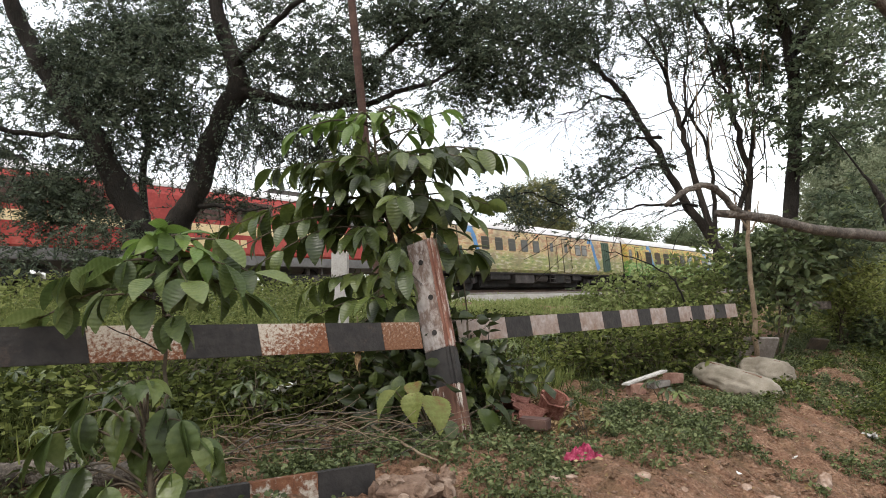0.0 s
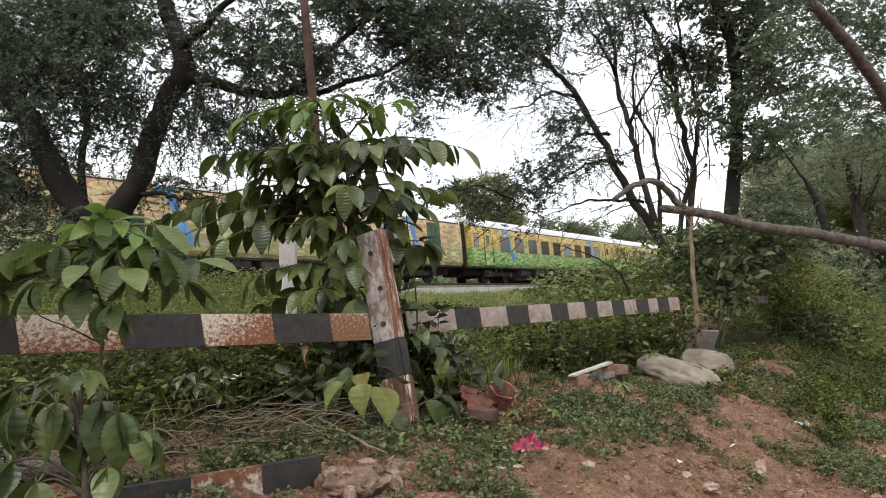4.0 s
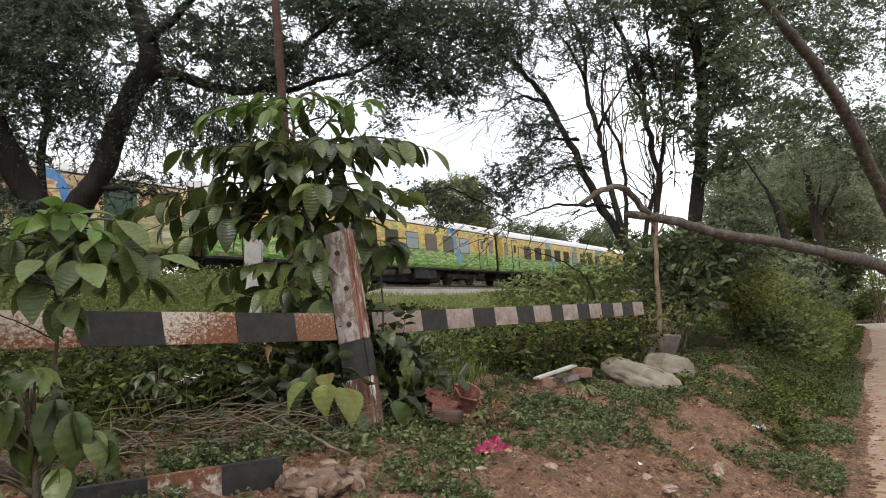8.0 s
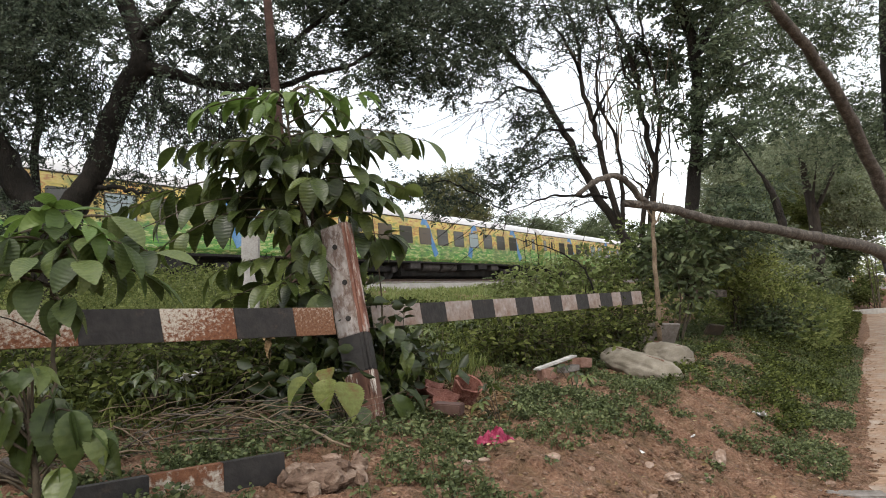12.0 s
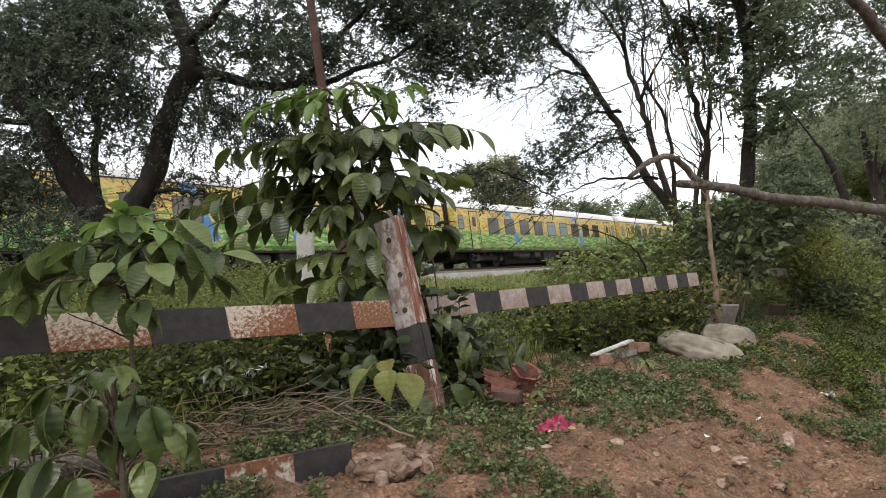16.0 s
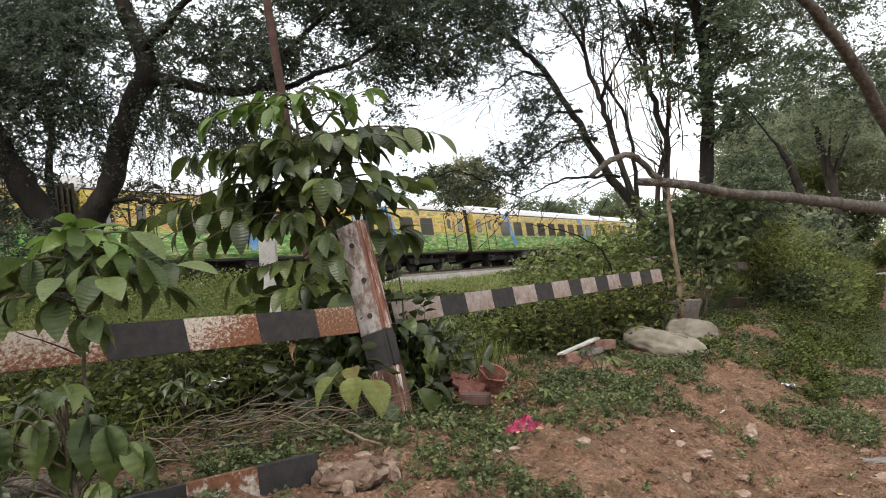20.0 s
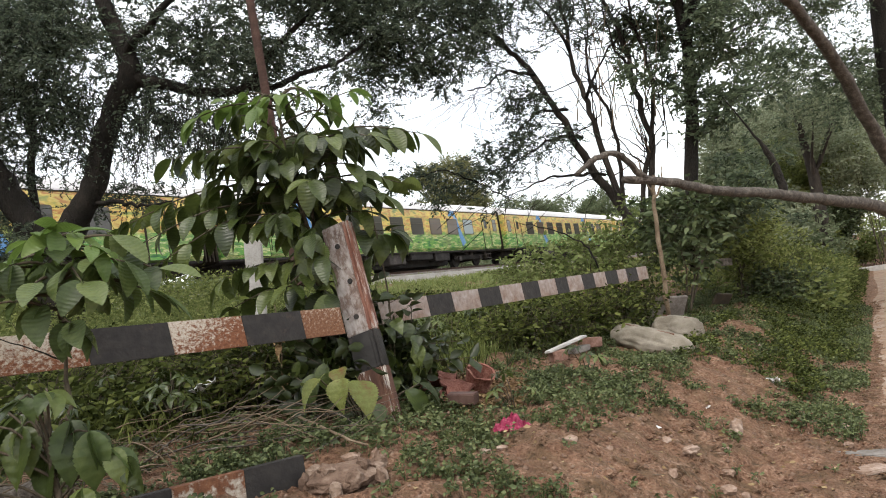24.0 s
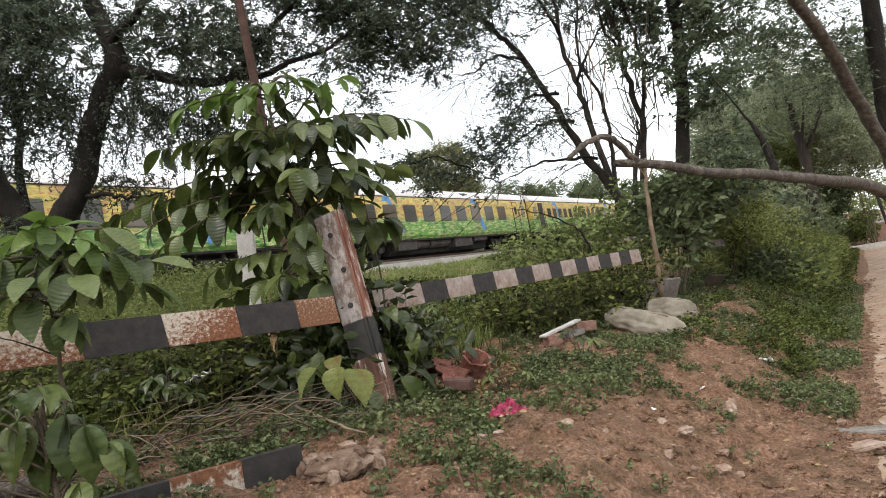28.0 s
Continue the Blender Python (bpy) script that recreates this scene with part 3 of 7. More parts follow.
PROFILE_V = (-400, 0.12, 0.37, 0.54, 0.88, 1.15, 1.8, 2.2, 2.8, 3.2, 5, 9, 13, 17, 20, 21.5, 30, 60, 900)
PROFILE_Z = (-0.06, -0.05, 0.006, 0.04, 0.11, 0.27, 0.64, 0.70, 0.80, 0.88, 1.05, 1.6, 2.15, 2.7, 3.1, 3.5, 3.5, 3.3, 3.0)


def vnoise(x, y, seed=0):
    """Smooth lattice noise from -1 to 1."""
    xi, yi = np.floor(x), np.floor(y)
    fx, fy = x - xi, y - yi
    fx, fy = fx * fx * (3 - 2 * fx), fy * fy * (3 - 2 * fy)

    def h(a, b):
        q = np.sin(a * 127.1 + b * 311.7 + seed * 74.7) * 43758.5453
        return 2 * (q - np.floor(q)) - 1
    top = h(xi, yi) * (1 - fx) + h(xi + 1, yi) * fx
    low = h(xi, yi + 1) * (1 - fx) + h(xi + 1, yi + 1) * fx
    return top * (1 - fy) + low * fy


def ground_z(x, y):
    """Height of the ground at x, y (arrays or numbers)."""
    x, y = np.asarray(x, float), np.asarray(y, float)
    u, v = DX * x + DY * y, -DY * x + DX * y
    z = np.interp(v + 0.12 * np.sin(u * 0.9) * np.clip(v, 0, 1) + (0.05 * np.sin(1.3 * u) + 0.01 * np.sin(3.7 * u + 1 + np.sin(1.9 * u)) + 0.07 * vnoise(1.7 * u, v) + 0.08 * vnoise(0.6 * u, 0.3 * v, 9) + 0.03 * vnoise(5 * u, v, 3) + 0.012 * vnoise(14 * u, 3 * v, 5)) * np.clip(1.4 - v, 0, 1), PROFILE_V, PROFILE_Z)
    slope = np.clip((v - 0.35) / 0.5, 0, 1) * np.clip((22 - v) / 3, 0, 1)
    bumps = 0.022 * np.sin(3.1 * x + 1.7 * y) * np.sin(2.3 * y - 1.1 * x) + 0.016 * np.sin(9.0 * x - 4 * y + 1) * np.sin(8 * y + 3 * x)
    bumps = bumps + 0.008 * np.sin(23 * x + 5 * y) * np.sin(19 * y - 9 * x) + 0.10 * np.clip((v - 5) / 6, 0, 1) * np.sin(0.9 * x + 0.4 * y) * np.sin(0.7 * y - 0.3 * x)
    bank = np.clip((v - 0.3) / 0.3, 0, 1) * np.clip((4.5 - v) / 1.0, 0, 1)
    bumps = bumps + bank * (0.045 * vnoise(2.3 * x, 2.3 * y, 1) - 0.035 * np.abs(vnoise(4.6 * x, 4.6 * y, 2)) + 0.030 * vnoise(10 * x, 10 * y, 6) - 0.014 * np.abs(vnoise(15 * x, 15 * y, 8)) + 0.006 * vnoise(24 * x, 24 * y, 7))
    hollow = 0.11 * np.exp(-((x + 1.35) / 0.75) ** 2 - ((y - 2.80) / 0.26) ** 2)
    return z + bumps * slope - hollow


def uv_to_xy(u, v):
    return DX * u - DY * v, DY * u + DX * v


def spaced(fine_lo, fine_hi, step, lo, hi, grow=1.22):
    a = list(np.arange(fine_lo, fine_hi, step))
    s, q = step, a[-1]
    while q < hi:
        s *= grow
        q += s
        a.append(q)
    s, q, b = step, fine_lo, []
    while q > lo:
        s *= grow
        q -= s
        b.append(q)
    return np.array(b[::-1] + a)


us = spaced(0.5, 11.0, 0.032, -500, 1500)
vs_ = spaced(0.1, 3.8, 0.03, -900, 1500, 1.12)
gu, gv = np.meshgrid(us, vs_, indexing="ij")
gx, gy = uv_to_xy(gu, gv)
gz = ground_z(gx, gy)
nu, nv = gu.shape
ids = np.arange(nu * nv).reshape(nu, nv)
quads = np.stack([ids[:-1, :-1], ids[1:, :-1], ids[1:, 1:], ids[:-1, 1:]], -1).reshape(-1, 4)
ground = part("ground", array_mesh("ground", np.stack([gx, gy, gz], -1).reshape(-1, 3), quads[:, ::-1], SOIL, True), SOIL)
tagged(ground, "reddish brown bare soil bank with weeds", "ground", kind="structure")

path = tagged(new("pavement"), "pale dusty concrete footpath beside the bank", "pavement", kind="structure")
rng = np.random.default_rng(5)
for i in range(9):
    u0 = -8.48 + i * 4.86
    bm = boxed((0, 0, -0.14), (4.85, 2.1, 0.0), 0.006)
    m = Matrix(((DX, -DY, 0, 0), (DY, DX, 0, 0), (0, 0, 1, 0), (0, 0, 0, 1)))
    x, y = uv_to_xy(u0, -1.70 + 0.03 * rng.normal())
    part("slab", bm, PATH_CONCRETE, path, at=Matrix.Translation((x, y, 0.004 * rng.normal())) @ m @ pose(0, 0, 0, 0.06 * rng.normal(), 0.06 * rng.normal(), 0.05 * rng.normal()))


def scatter(n, u_range, v_range, keep, seed):
    """Random ground points of a stretch for which keep(u, v, rng) is true."""
    r = np.random.default_rng(seed)
    u, v = r.uniform(*u_range, n), r.uniform(*v_range, n)
    k = keep(u, v, r)
    u, v = u[k], v[k]
    x, y = uv_to_xy(u, v)
    return np.stack([x, y, ground_z(x, y)], -1), r


def patchy(x, y, s=1.0):
    return np.sin(2.1 * s * x + 1.3 * np.sin(1.7 * s * y)) * np.sin(1.9 * s * y + 1.1 * np.sin(2.3 * s * x)) + 0.5 * np.sin(5.3 * s * x + 2 * y) * np.sin(4.7 * s * y - x)


def leafy_stuff(name, pts, r, leaves, height, size, mat, label, category, width=0.6, lean=0.9):
    """Low plants: leaves on short stalks round every point, joined as one piece of stuff."""
    n = len(pts)
    base = np.repeat(pts, leaves, 0)
    h = height * (0.25 + 0.75 * r.random(n * leaves)) * np.repeat(0.5 + r.random(n), leaves)
    a = r.uniform(0, 2 * math.pi, n * leaves)
    out = np.stack([np.cos(a), np.sin(a), np.zeros_like(a)], -1)
    top = base + out * (height * 0.5 * r.random((n * leaves, 1))) + np.stack([0 * h, 0 * h, h], -1)
    d = out * lean + r.normal(0, 0.3, top.shape) + np.array([0, 0, 0.15])
    L = size * (0.5 + r.random(n * leaves))
    lv, lt = leaf_arrays(top, d, L, L * width, r, ovate=True)
    tv, tt = twig_arrays(base[::3], top[::3], 0.0025)
    me = array_mesh(name, np.concatenate([lv, tv]), np.concatenate([lt, tt + len(lv)]), mat)
    return tagged(part(name, me, mat), label, category, kind="stuff")


def blades(name, pts, r, count, height, width, mat, label):
    n = len(pts) * count
    base = np.repeat(pts, count, 0) + r.normal(0, 0.06, (n, 3)) * np.array([1, 1, 0])
    d = r.normal(0, 0.45, (n, 3)) + np.array([0, 0, 1.0])
    L = height * (0.4 + 0.8 * r.random(n))
    lv, lt = leaf_arrays(base, d, L, np.full(n, width), r, 0.1)
    return tagged(part(name, array_mesh(name, lv, lt, mat), mat), label, "grass", kind="stuff")


def clear(u, v):
    """False where rubble lies: broken pots, bricks and the fallen rail keep their place free of plants."""
    x, y = uv_to_xy(u, v)
    k = np.hypot(x + 0.02, y - 5.5) > 0.42
    k &= (np.hypot(x - 1.05, y - 6.72) > 0.42) & (np.hypot(x - 0.98, y - 6.42) > 0.30)
    k &= np.hypot(x - 0.23, y - 4.42) > 0.17
    k &= (np.abs((x + 1.45) * 0.58 - (y - 3.08) * 0.815 + 0.06) > 0.13) | (np.hypot(x + 1.45, y - 3.08) > 0.8)
    k &= np.hypot(x + 0.73, y - 3.4) > 0.27
    k &= np.hypot(x - 2.8, y - 8.6) > 0.35
    k &= (np.hypot(x - 2.06, y - 7.25) > 0.42) & (np.hypot(x - 2.62, y - 7.72) > 0.4)
    return k


def bare(u, v):
    """Trodden soil and litter between the sacks and the shrubs: 1 in its middle, 0 outside."""
    return np.clip(1.8 - np.abs(u - 10.6) / 1.9, 0, 1) * np.clip(1.6 - np.abs(v - 2.05) / 0.5, 0, 1)


def spot(u, v, u0, v0, ru, rv):
    """A soft-edged patch round (u0, v0)."""
    return np.exp(-((u - u0) / ru) ** 2 - ((v - v0) / rv) ** 2)


# creepers on the bank, in patches with bare soil between
pts, r = scatter(15500, (1.0, 16), (0.4, 3.3), lambda u, v, r: (0.85 * patchy(*uv_to_xy(u, v), 1.35) + 0.5 * (np.minimum(v, 2.1) - 1.85) - 0.22 * np.clip(4.2 - u, 0, 2) * np.clip((uv_to_xy(u, v)[0] + 1.2) / 0.3, 0, 1) + 0.3 * np.clip((-1.0 - uv_to_xy(u, v)[0]) / 0.3, 0, 1) + 0.20 * np.clip((v - 1.5) / 0.4, 0, 1) * np.clip(u - 3.6, 0, 1) + 0.13 * np.clip(u - 5.5, 0, 4) - 0.9 * bare(u, v) + 0.4 * spot(u, v, 6.0, 1.9, 1.1, 0.38) - 0.4 * spot(u, v, 3.9, 2.6, 0.9, 0.5) + 1.3 * spot(u, v, 6.35, 0.78, 0.45, 0.33) - 0.9 * spot(u, v, 4.7, 0.85, 0.7, 0.45) - 0.45 * spot(u, v, 6.0, 1.35, 0.6, 0.2) + 0.45 * np.clip(u - 6.7, 0, 1) * np.clip((1.5 - v) / 0.3, 0, 1) + r.normal(0, 0.28, len(u)) > 0.04) & clear(u, v), 11)
leafy_stuff("creeper", pts, r, 15, 0.07, 0.0235, CREEPER_LEAF, "low green creeping plants on red soil", "creeper", 0.7)
pts, r = scatter(6000, (9.0, 34), (0.55, 2.6), lambda u, v, r: patchy(*uv_to_xy(u, v), 1.1) - 1.1 * bare(u, v) + r.normal(0, 0.3, len(u)) > -0.15 - 0.1 * np.clip(u - 12, 0, 5), 12)
leafy_stuff("creeper", pts, r, 12, 0.10, 0.034, WEED_LEAF, "low green plants beside the path", "creeper", 0.7)
pts, r = scatter(2600, (14.0, 30), (0.95, 2.3), lambda u, v, r: r.random(len(u)) < 0.8, 13)
leafy_stuff("weeds", pts, r, 7, 0.4, 0.09, BUSH_LEAF, "bright green weeds along the path", "weeds", 0.6)
pts, r = scatter(6200, (-1.0, 11), (4.7, 10.5), lambda u, v, r: (uv_to_xy(u, v)[0] < -1.3) & (uv_to_xy(u, v)[1] > 5.5) & (r.random(len(u)) < 0.5 + 0.5 * (patchy(0.7 * u, 0.7 * v) > 0)), 22)
leafy_stuff("weeds", pts, r, 14, 0.62, 0.036, BUSH_LEAF, "light green fine-leaved herbs before the track", "weeds", 0.5)
pts, r = scatter(4000, (13, 75), (1.0, 4.6), lambda u, v, r: r.random(len(u)) < 0.9, 24)
leafy_stuff("weeds", pts, r, 8, 0.5, 0.085, BUSH_LEAF, "green rank weeds beyond the bank", "weeds", 0.55)
# dark trailing plants on the slope's end, shade put into their leaf colour
pts, r = scatter(3600, (6.6, 15), (0.75, 2.0), lambda u, v, r: patchy(*uv_to_xy(u, v), 1.1) + 0.25 * np.clip(u - 7.2, 0, 3) + 0.5 * np.clip(v - 1.3, -0.6, 0.4) - 0.9 * bare(u, v) + r.normal(0, 0.3, len(u)) > 0.25, 29)
leafy_stuff("creeper", pts, r, 12, 0.10, 0.034, WEED_LEAF, "dark green trailing plants, also darkened as shade on the bank", "creeper", 0.65)
# dense weeds behind the fence
def glade(u, v):
    """The open grass behind the post."""
    x, y = uv_to_xy(u, v)
    return (x > -0.75) & (y > 6.1) & (y < 12) & (x < 0.62 + 0.10 * (y - 6))


pts, r = scatter(12000, (-2.0, 12), (3.3, 8.5), lambda u, v, r: (v + r.normal(0, 0.15, len(u)) > np.where(u < 4.2, 4.1, 3.55)) & clear(u, v) & (~glade(u, v) | (r.random(len(u)) < 0.10)), 14)
leafy_stuff("weeds", pts, r, 11, 0.30, 0.056, WEED_LEAF, "dense dark green weeds behind the fence", "weeds", 0.6)
pts, r = scatter(5000, (-3.0, 30), (7.0, 13.5), lambda u, v, r: (patchy(0.4 * u, 0.4 * v) > 0.1) | (u < 9), 15)
leafy_stuff("weeds", pts, r, 8, 0.26, 0.055, BUSH_LEAF, "light green weeds in the field", "weeds", 0.55)
pts, r = scatter(7000, (-6, 26), (9.5, 19.5), lambda u, v, r: uv_to_xy(u, v)[0] < -0.4 - 0.10 * uv_to_xy(u, v)[1], 28)
leafy_stuff("weeds", pts, r, 8, 0.75, 0.085, BUSH_LEAF, "tall light green weeds below the railway", "weeds", 0.5)
pts, r = scatter(5200, (2.0, 13), (3.5, 10), lambda u, v, r: glade(u, v), 27)
blades("grass", pts, r, 7, 0.22, 0.010, GRASS, "pale dry grass behind the leaning post")
pts, r = scatter(8000, (-8.0, 55), (8.0, 20.5), lambda u, v, r: r.random(len(u)) < 0.95, 16)
blades("grass", pts, r, 8, 0.28, 0.03, GRASS, "tall pale green grass below the track")
pts, r = scatter(600, (-2, 9), (2.9, 5.2), lambda u, v, r: (v > np.where(u < 4.2, 3.7, 3.0)) & clear(u, v), 17)
blades("grass", pts, r, 7, 0.35, 0.012, WEED_LEAF, "green grass blades among the weeds")
# dry leaves and chips lying on the soil
pts, r = scatter(5200, (1.5, 12), (0.3, 3.3), lambda u, v, r: r.random(len(u)) < 0.26 + bare(u, v), 18)
pts[:, 2] += 0.008
L = 0.03 + 0.03 * r.random(len(pts))
a = r.uniform(0, 6.28, len(pts))
lv, lt = leaf_arrays(pts, np.stack([np.cos(a), np.sin(a), 0.1 * r.normal(size=len(pts))], -1), L, L * 0.5, r)
tagged(part("fallen_leaves", array_mesh("fallen_leaves", lv, lt, DRY_LEAF), DRY_LEAF), "small dry brown leaves on the soil", "leaves", kind="stuff")
pts, r = scatter(1500, (0.5, 5.0), (2.5, 4.3), lambda u, v, r: clear(u, v) & (patchy(*uv_to_xy(u, v), 2.2) > 0.0), 21)
leafy_stuff("weeds", pts, r, 7, 0.07, 0.034, CREEPER_LEAF, "low dark weeds among the brushwood", "weeds", 0.6)
pts, r = scatter(26000, (2, 8), (2.2, 4.2), lambda u, v, r: (np.hypot(uv_to_xy(u, v)[0] + 0.0, uv_to_xy(u, v)[1] - 5.4) < 0.5), 25)
pts[:, 2] += 0.012 + 0.03 * r.random(len(pts))
a = r.uniform(0, 6.28, len(pts))
L = 0.03 + 0.05 * r.random(len(pts))
lv, lt = leaf_arrays(pts, np.stack([np.cos(a), np.sin(a), 0.4 * r.normal(size=len(pts))], -1), L, L * 0.3, r)
tagged(part("dry_litter", array_mesh("dry_litter", lv, lt, DRY_LEAF), DRY_LEAF), "dry leaf litter and chips round the broken pots", "litter", kind="stuff")
pts, r = scatter(420, (1.5, 10), (0.4, 3.4), lambda u, v, r: r.random(len(u)) < 0.25 + 0.25 * v, 26)
a = r.uniform(0, 6.28, len(pts))
ln = 0.03 + 0.13 * r.random(len(pts)) ** 2
tip = pts + np.stack([np.cos(a) * ln, np.sin(a) * ln, 0 * a], -1)
tip[:, 2] = ground_z(tip[:, 0], tip[:, 1]) + 0.012
pts[:, 2] += 0.008
tv, tt = twig_arrays(pts, tip, 0.003)
tagged(part("dry_twigs", array_mesh("dry_twigs", tv, tt, BARK_BARE), BARK_BARE), "dry twigs scattered on the soil bank", "twigs", kind="stuff")
# crumbled clods
pts, r = scatter(6000, (1.5, 13), (0.3, 2.7), lambda u, v, r: r.random(len(u)) < np.clip(1.3 - 0.35 * v, 0.2, 1), 20)
oct_v = np.array([[1, 0, 0], [-1, 0, 0], [0, 1, 0], [0, -1, 0], [0, 0, 0.7], [0, 0, -0.7]], float)
oct_f = np.array([[0, 2, 4], [2, 1, 4], [1, 3, 4], [3, 0, 4], [2, 0, 5], [1, 2, 5], [3, 1, 5], [0, 3, 5]])
sz = 0.006 + 0.045 * r.random(len(pts)) ** 4
pv = pts[:, None] + oct_v[None] * sz[:, None, None] * r.uniform(0.6, 1.3, (len(pts), 6, 1))
pf = (np.arange(len(pts))[:, None, None] * 6 + oct_f[None]).reshape(-1, 3)
tagged(part("clods", array_mesh("clods", pv.reshape(-1, 3), pf, SOIL), SOIL), "crumbled red earth clods on the bank", "soil", kind="stuff")
pts, r = scatter(9000, (2.5, 18), (-0.1, 0.5), lambda u, v, r: r.random(len(u)) < np.clip(v * 3 - 0.4, 0.012, 1), 23)
pts[:, 2] = np.maximum(pts[:, 2], 0.0)
sz = 0.004 + 0.022 * r.random(len(pts)) ** 3
pv = pts[:, None] + oct_v[None] * sz[:, None, None] * r.uniform(0.6, 1.3, (len(pts), 6, 1)) * np.array([1.6, 1.6, 0.7])
pf = (np.arange(len(pts))[:, None, None] * 6 + oct_f[None]).reshape(-1, 3)
tagged(part("spilt_soil", array_mesh("spilt_soil", pv.reshape(-1, 3), pf, SOIL), SOIL), "red soil crumbs spilt over the path edge", "soil", kind="stuff")
# pebbles
pts, r = scatter(4600, (1.5, 12), (0.3, 3.2), lambda u, v, r: r.random(len(u)) < 0.9, 19)
oct_v = np.array([[1, 0, 0], [-1, 0, 0], [0, 1, 0], [0, -1, 0], [0, 0, 0.7], [0, 0, -0.7]], float)
oct_f = np.array([[0, 2, 4], [2, 1, 4], [1, 3, 4], [3, 0, 4], [2, 0, 5], [1, 2, 5], [3, 1, 5], [0, 3, 5]])
sz = 0.006 + 0.02 * r.random(len(pts)) ** 3
pv = pts[:, None] + oct_v[None] * sz[:, None, None] * r.uniform(0.6, 1.3, (len(pts), 6, 1))
pf = (np.arange(len(pts))[:, None, None] * 6 + oct_f[None]).reshape(-1, 3)
tagged(part("pebbles", array_mesh("pebbles", pv.reshape(-1, 3), pf, STONE), STONE), "small pebbles strewn on red soil", "pebbles", kind="stuff")


# ---- the fence ----
def along(a, b):
    """The pose at a whose x axis runs to b, level, y to the far side, z up."""
    d = Vector(b) - Vector(a)
    d.normalize()
    yv = Vector((0, 0, 1)).cross(d).normalized()
    zv = d.cross(yv)
    m = Matrix((d, yv, zv)).transposed().to_4x4()
    m.translation = a
    return m


def channel(x0, x1, h, depth=0.055, t=0.008):
    """A length of steel channel along x: web on the near side, flanges behind it; top edge at z 0."""
    bm = bmesh.new()
    box(bm, (x0, 0, -h), (x1, t, 0), 0.002)
    box(bm, (x0, t, -t), (x1, depth, 0))
    box(bm, (x0, t, -h), (x1, depth, -h + t))
    return bm


def striped_rail(label, a, b, h, bands, mats, near, slant=0.0):
    ob = thing("fence_rail", label, "fence rail", "fence rails", along(a, b))
    for i, (x0, x1) in enumerate(zip(bands[:-1], bands[1:])):
        bm = channel(x0 + 0.0004, x1 - 0.0004, h)
        for v in bm.verts:
            v.co.x -= slant * v.co.z
        if near < 0:
            bmesh.ops.scale(bm, vec=(1, -1, 1), verts=bm.verts)
            bmesh.ops.reverse_faces(bm, faces=bm.faces)
        part("painted_band", bm, mats[i % len(mats)], ob)
    return ob


striped_rail("black and white striped steel fence rail, rusting", (-0.74, 4.42, 1.622), (-2.06, 3.0, 1.712), 0.176,
             (0.05, 0.36, 0.766, 1.197, 1.615, 2.068, 2.49, 2.92, 3.35), (RUST_PANEL, BLACK_PAINT, RUST_MID, BLACK_PAINT, RUST_WHITE, BLACK_PAINT), -1, -0.15)
striped_rail("black and white striped steel fence rail running to the bush", (-0.5, 5.0, 1.625), (2.58, 8.7, 1.592), 0.165,
             (-0.12, 0.426, 0.74, 1.11, 1.437, 1.803, 2.108, 2.437, 2.682, 3.004, 3.282, 3.576, 3.888, 4.14, 4.454, 4.769), (OLD_WHITE, BLACK_PAINT), 1, 0.12)
striped_rail("brown weathered fence rail among bushes", (3.95, 10.6, 1.56), (5.15, 12.1, 1.51), 0.13, (0, 0.9, 1.9), (GRILLE, BARK_GREY), 1)
striped_rail("fallen striped fence rail lying on the ground", (-1.95, 2.72, 0.93), (-0.94, 3.44, 0.895), 0.19,
             (-0.9, -0.1, 0.28, 0.62, 0.953, 1.26), (BLACK_PAINT, RUST_FALLEN, BLACK_PAINT, RUST_FALLEN, BLACK_PAINT), 1)

# the leaning post: a painted channel with a rusted flange
POST_M = Matrix.Translation((-0.566, 4.44, 0.60)) @ pose(0, 0, 0, 0, 0, -18) @ pose(0, 0, 0, -11.0, -11.0, 0)
post = thing("fence_post", "leaning steel fence post, flaking white and black paint", "fence post", "fence posts", POST_M)
for nm, z0, z1, mw, mf in (("lower_length", 0.0, 0.60, POST_WOOD, POST_WOOD), ("black_band", 0.60, 0.86, BLACK_PAINT, BLACK_PAINT), ("upper_length", 0.86, 1.69, POST_GREY, POST_RUST)):
    web = part(nm, boxed((-0.125, -0.03, z0 + 0.0004), (0.045, 0.0, z1 - 0.0004), 0.004), mw, post)
    part("flange", boxed((0.0455, -0.034, z0 + 0.0004), (0.068, 0.10, z1 - 0.0004), 0.005), mf, web, "rust-streaked flange" if mf is POST_RUST else "")
    part("inner_flange", boxed((0.0685, -0.02, z0 + 0.0004), (0.092, 0.055, z1 - 0.0004), 0.005), mf, web)
# bolt holes: black discs on the face imitate their dark insides
for hx, hz in ((-0.03, 1.52), (0.0, 1.24), (-0.02, 0.98)):
    bm = bmesh.new()
    bmesh.ops.create_cone(bm, cap_ends=True, segments=14, radius1=0.019, radius2=0.019, depth=0.012, matrix=pose(hx, -0.031, hz, 90))
    part("bolt_hole", bm, UNDER, post)
bm = bmesh.new()
for k in range(9):
    bmesh.ops.create_icosphere(bm, subdivisions=1, radius=0.05, matrix=pose(-0.11 + 0.03 * k, 0.0, 0.0) @ Matrix.Diagonal((1, 1.3, 0.5, 1)))
part("base_soil", bm, SOIL, post)


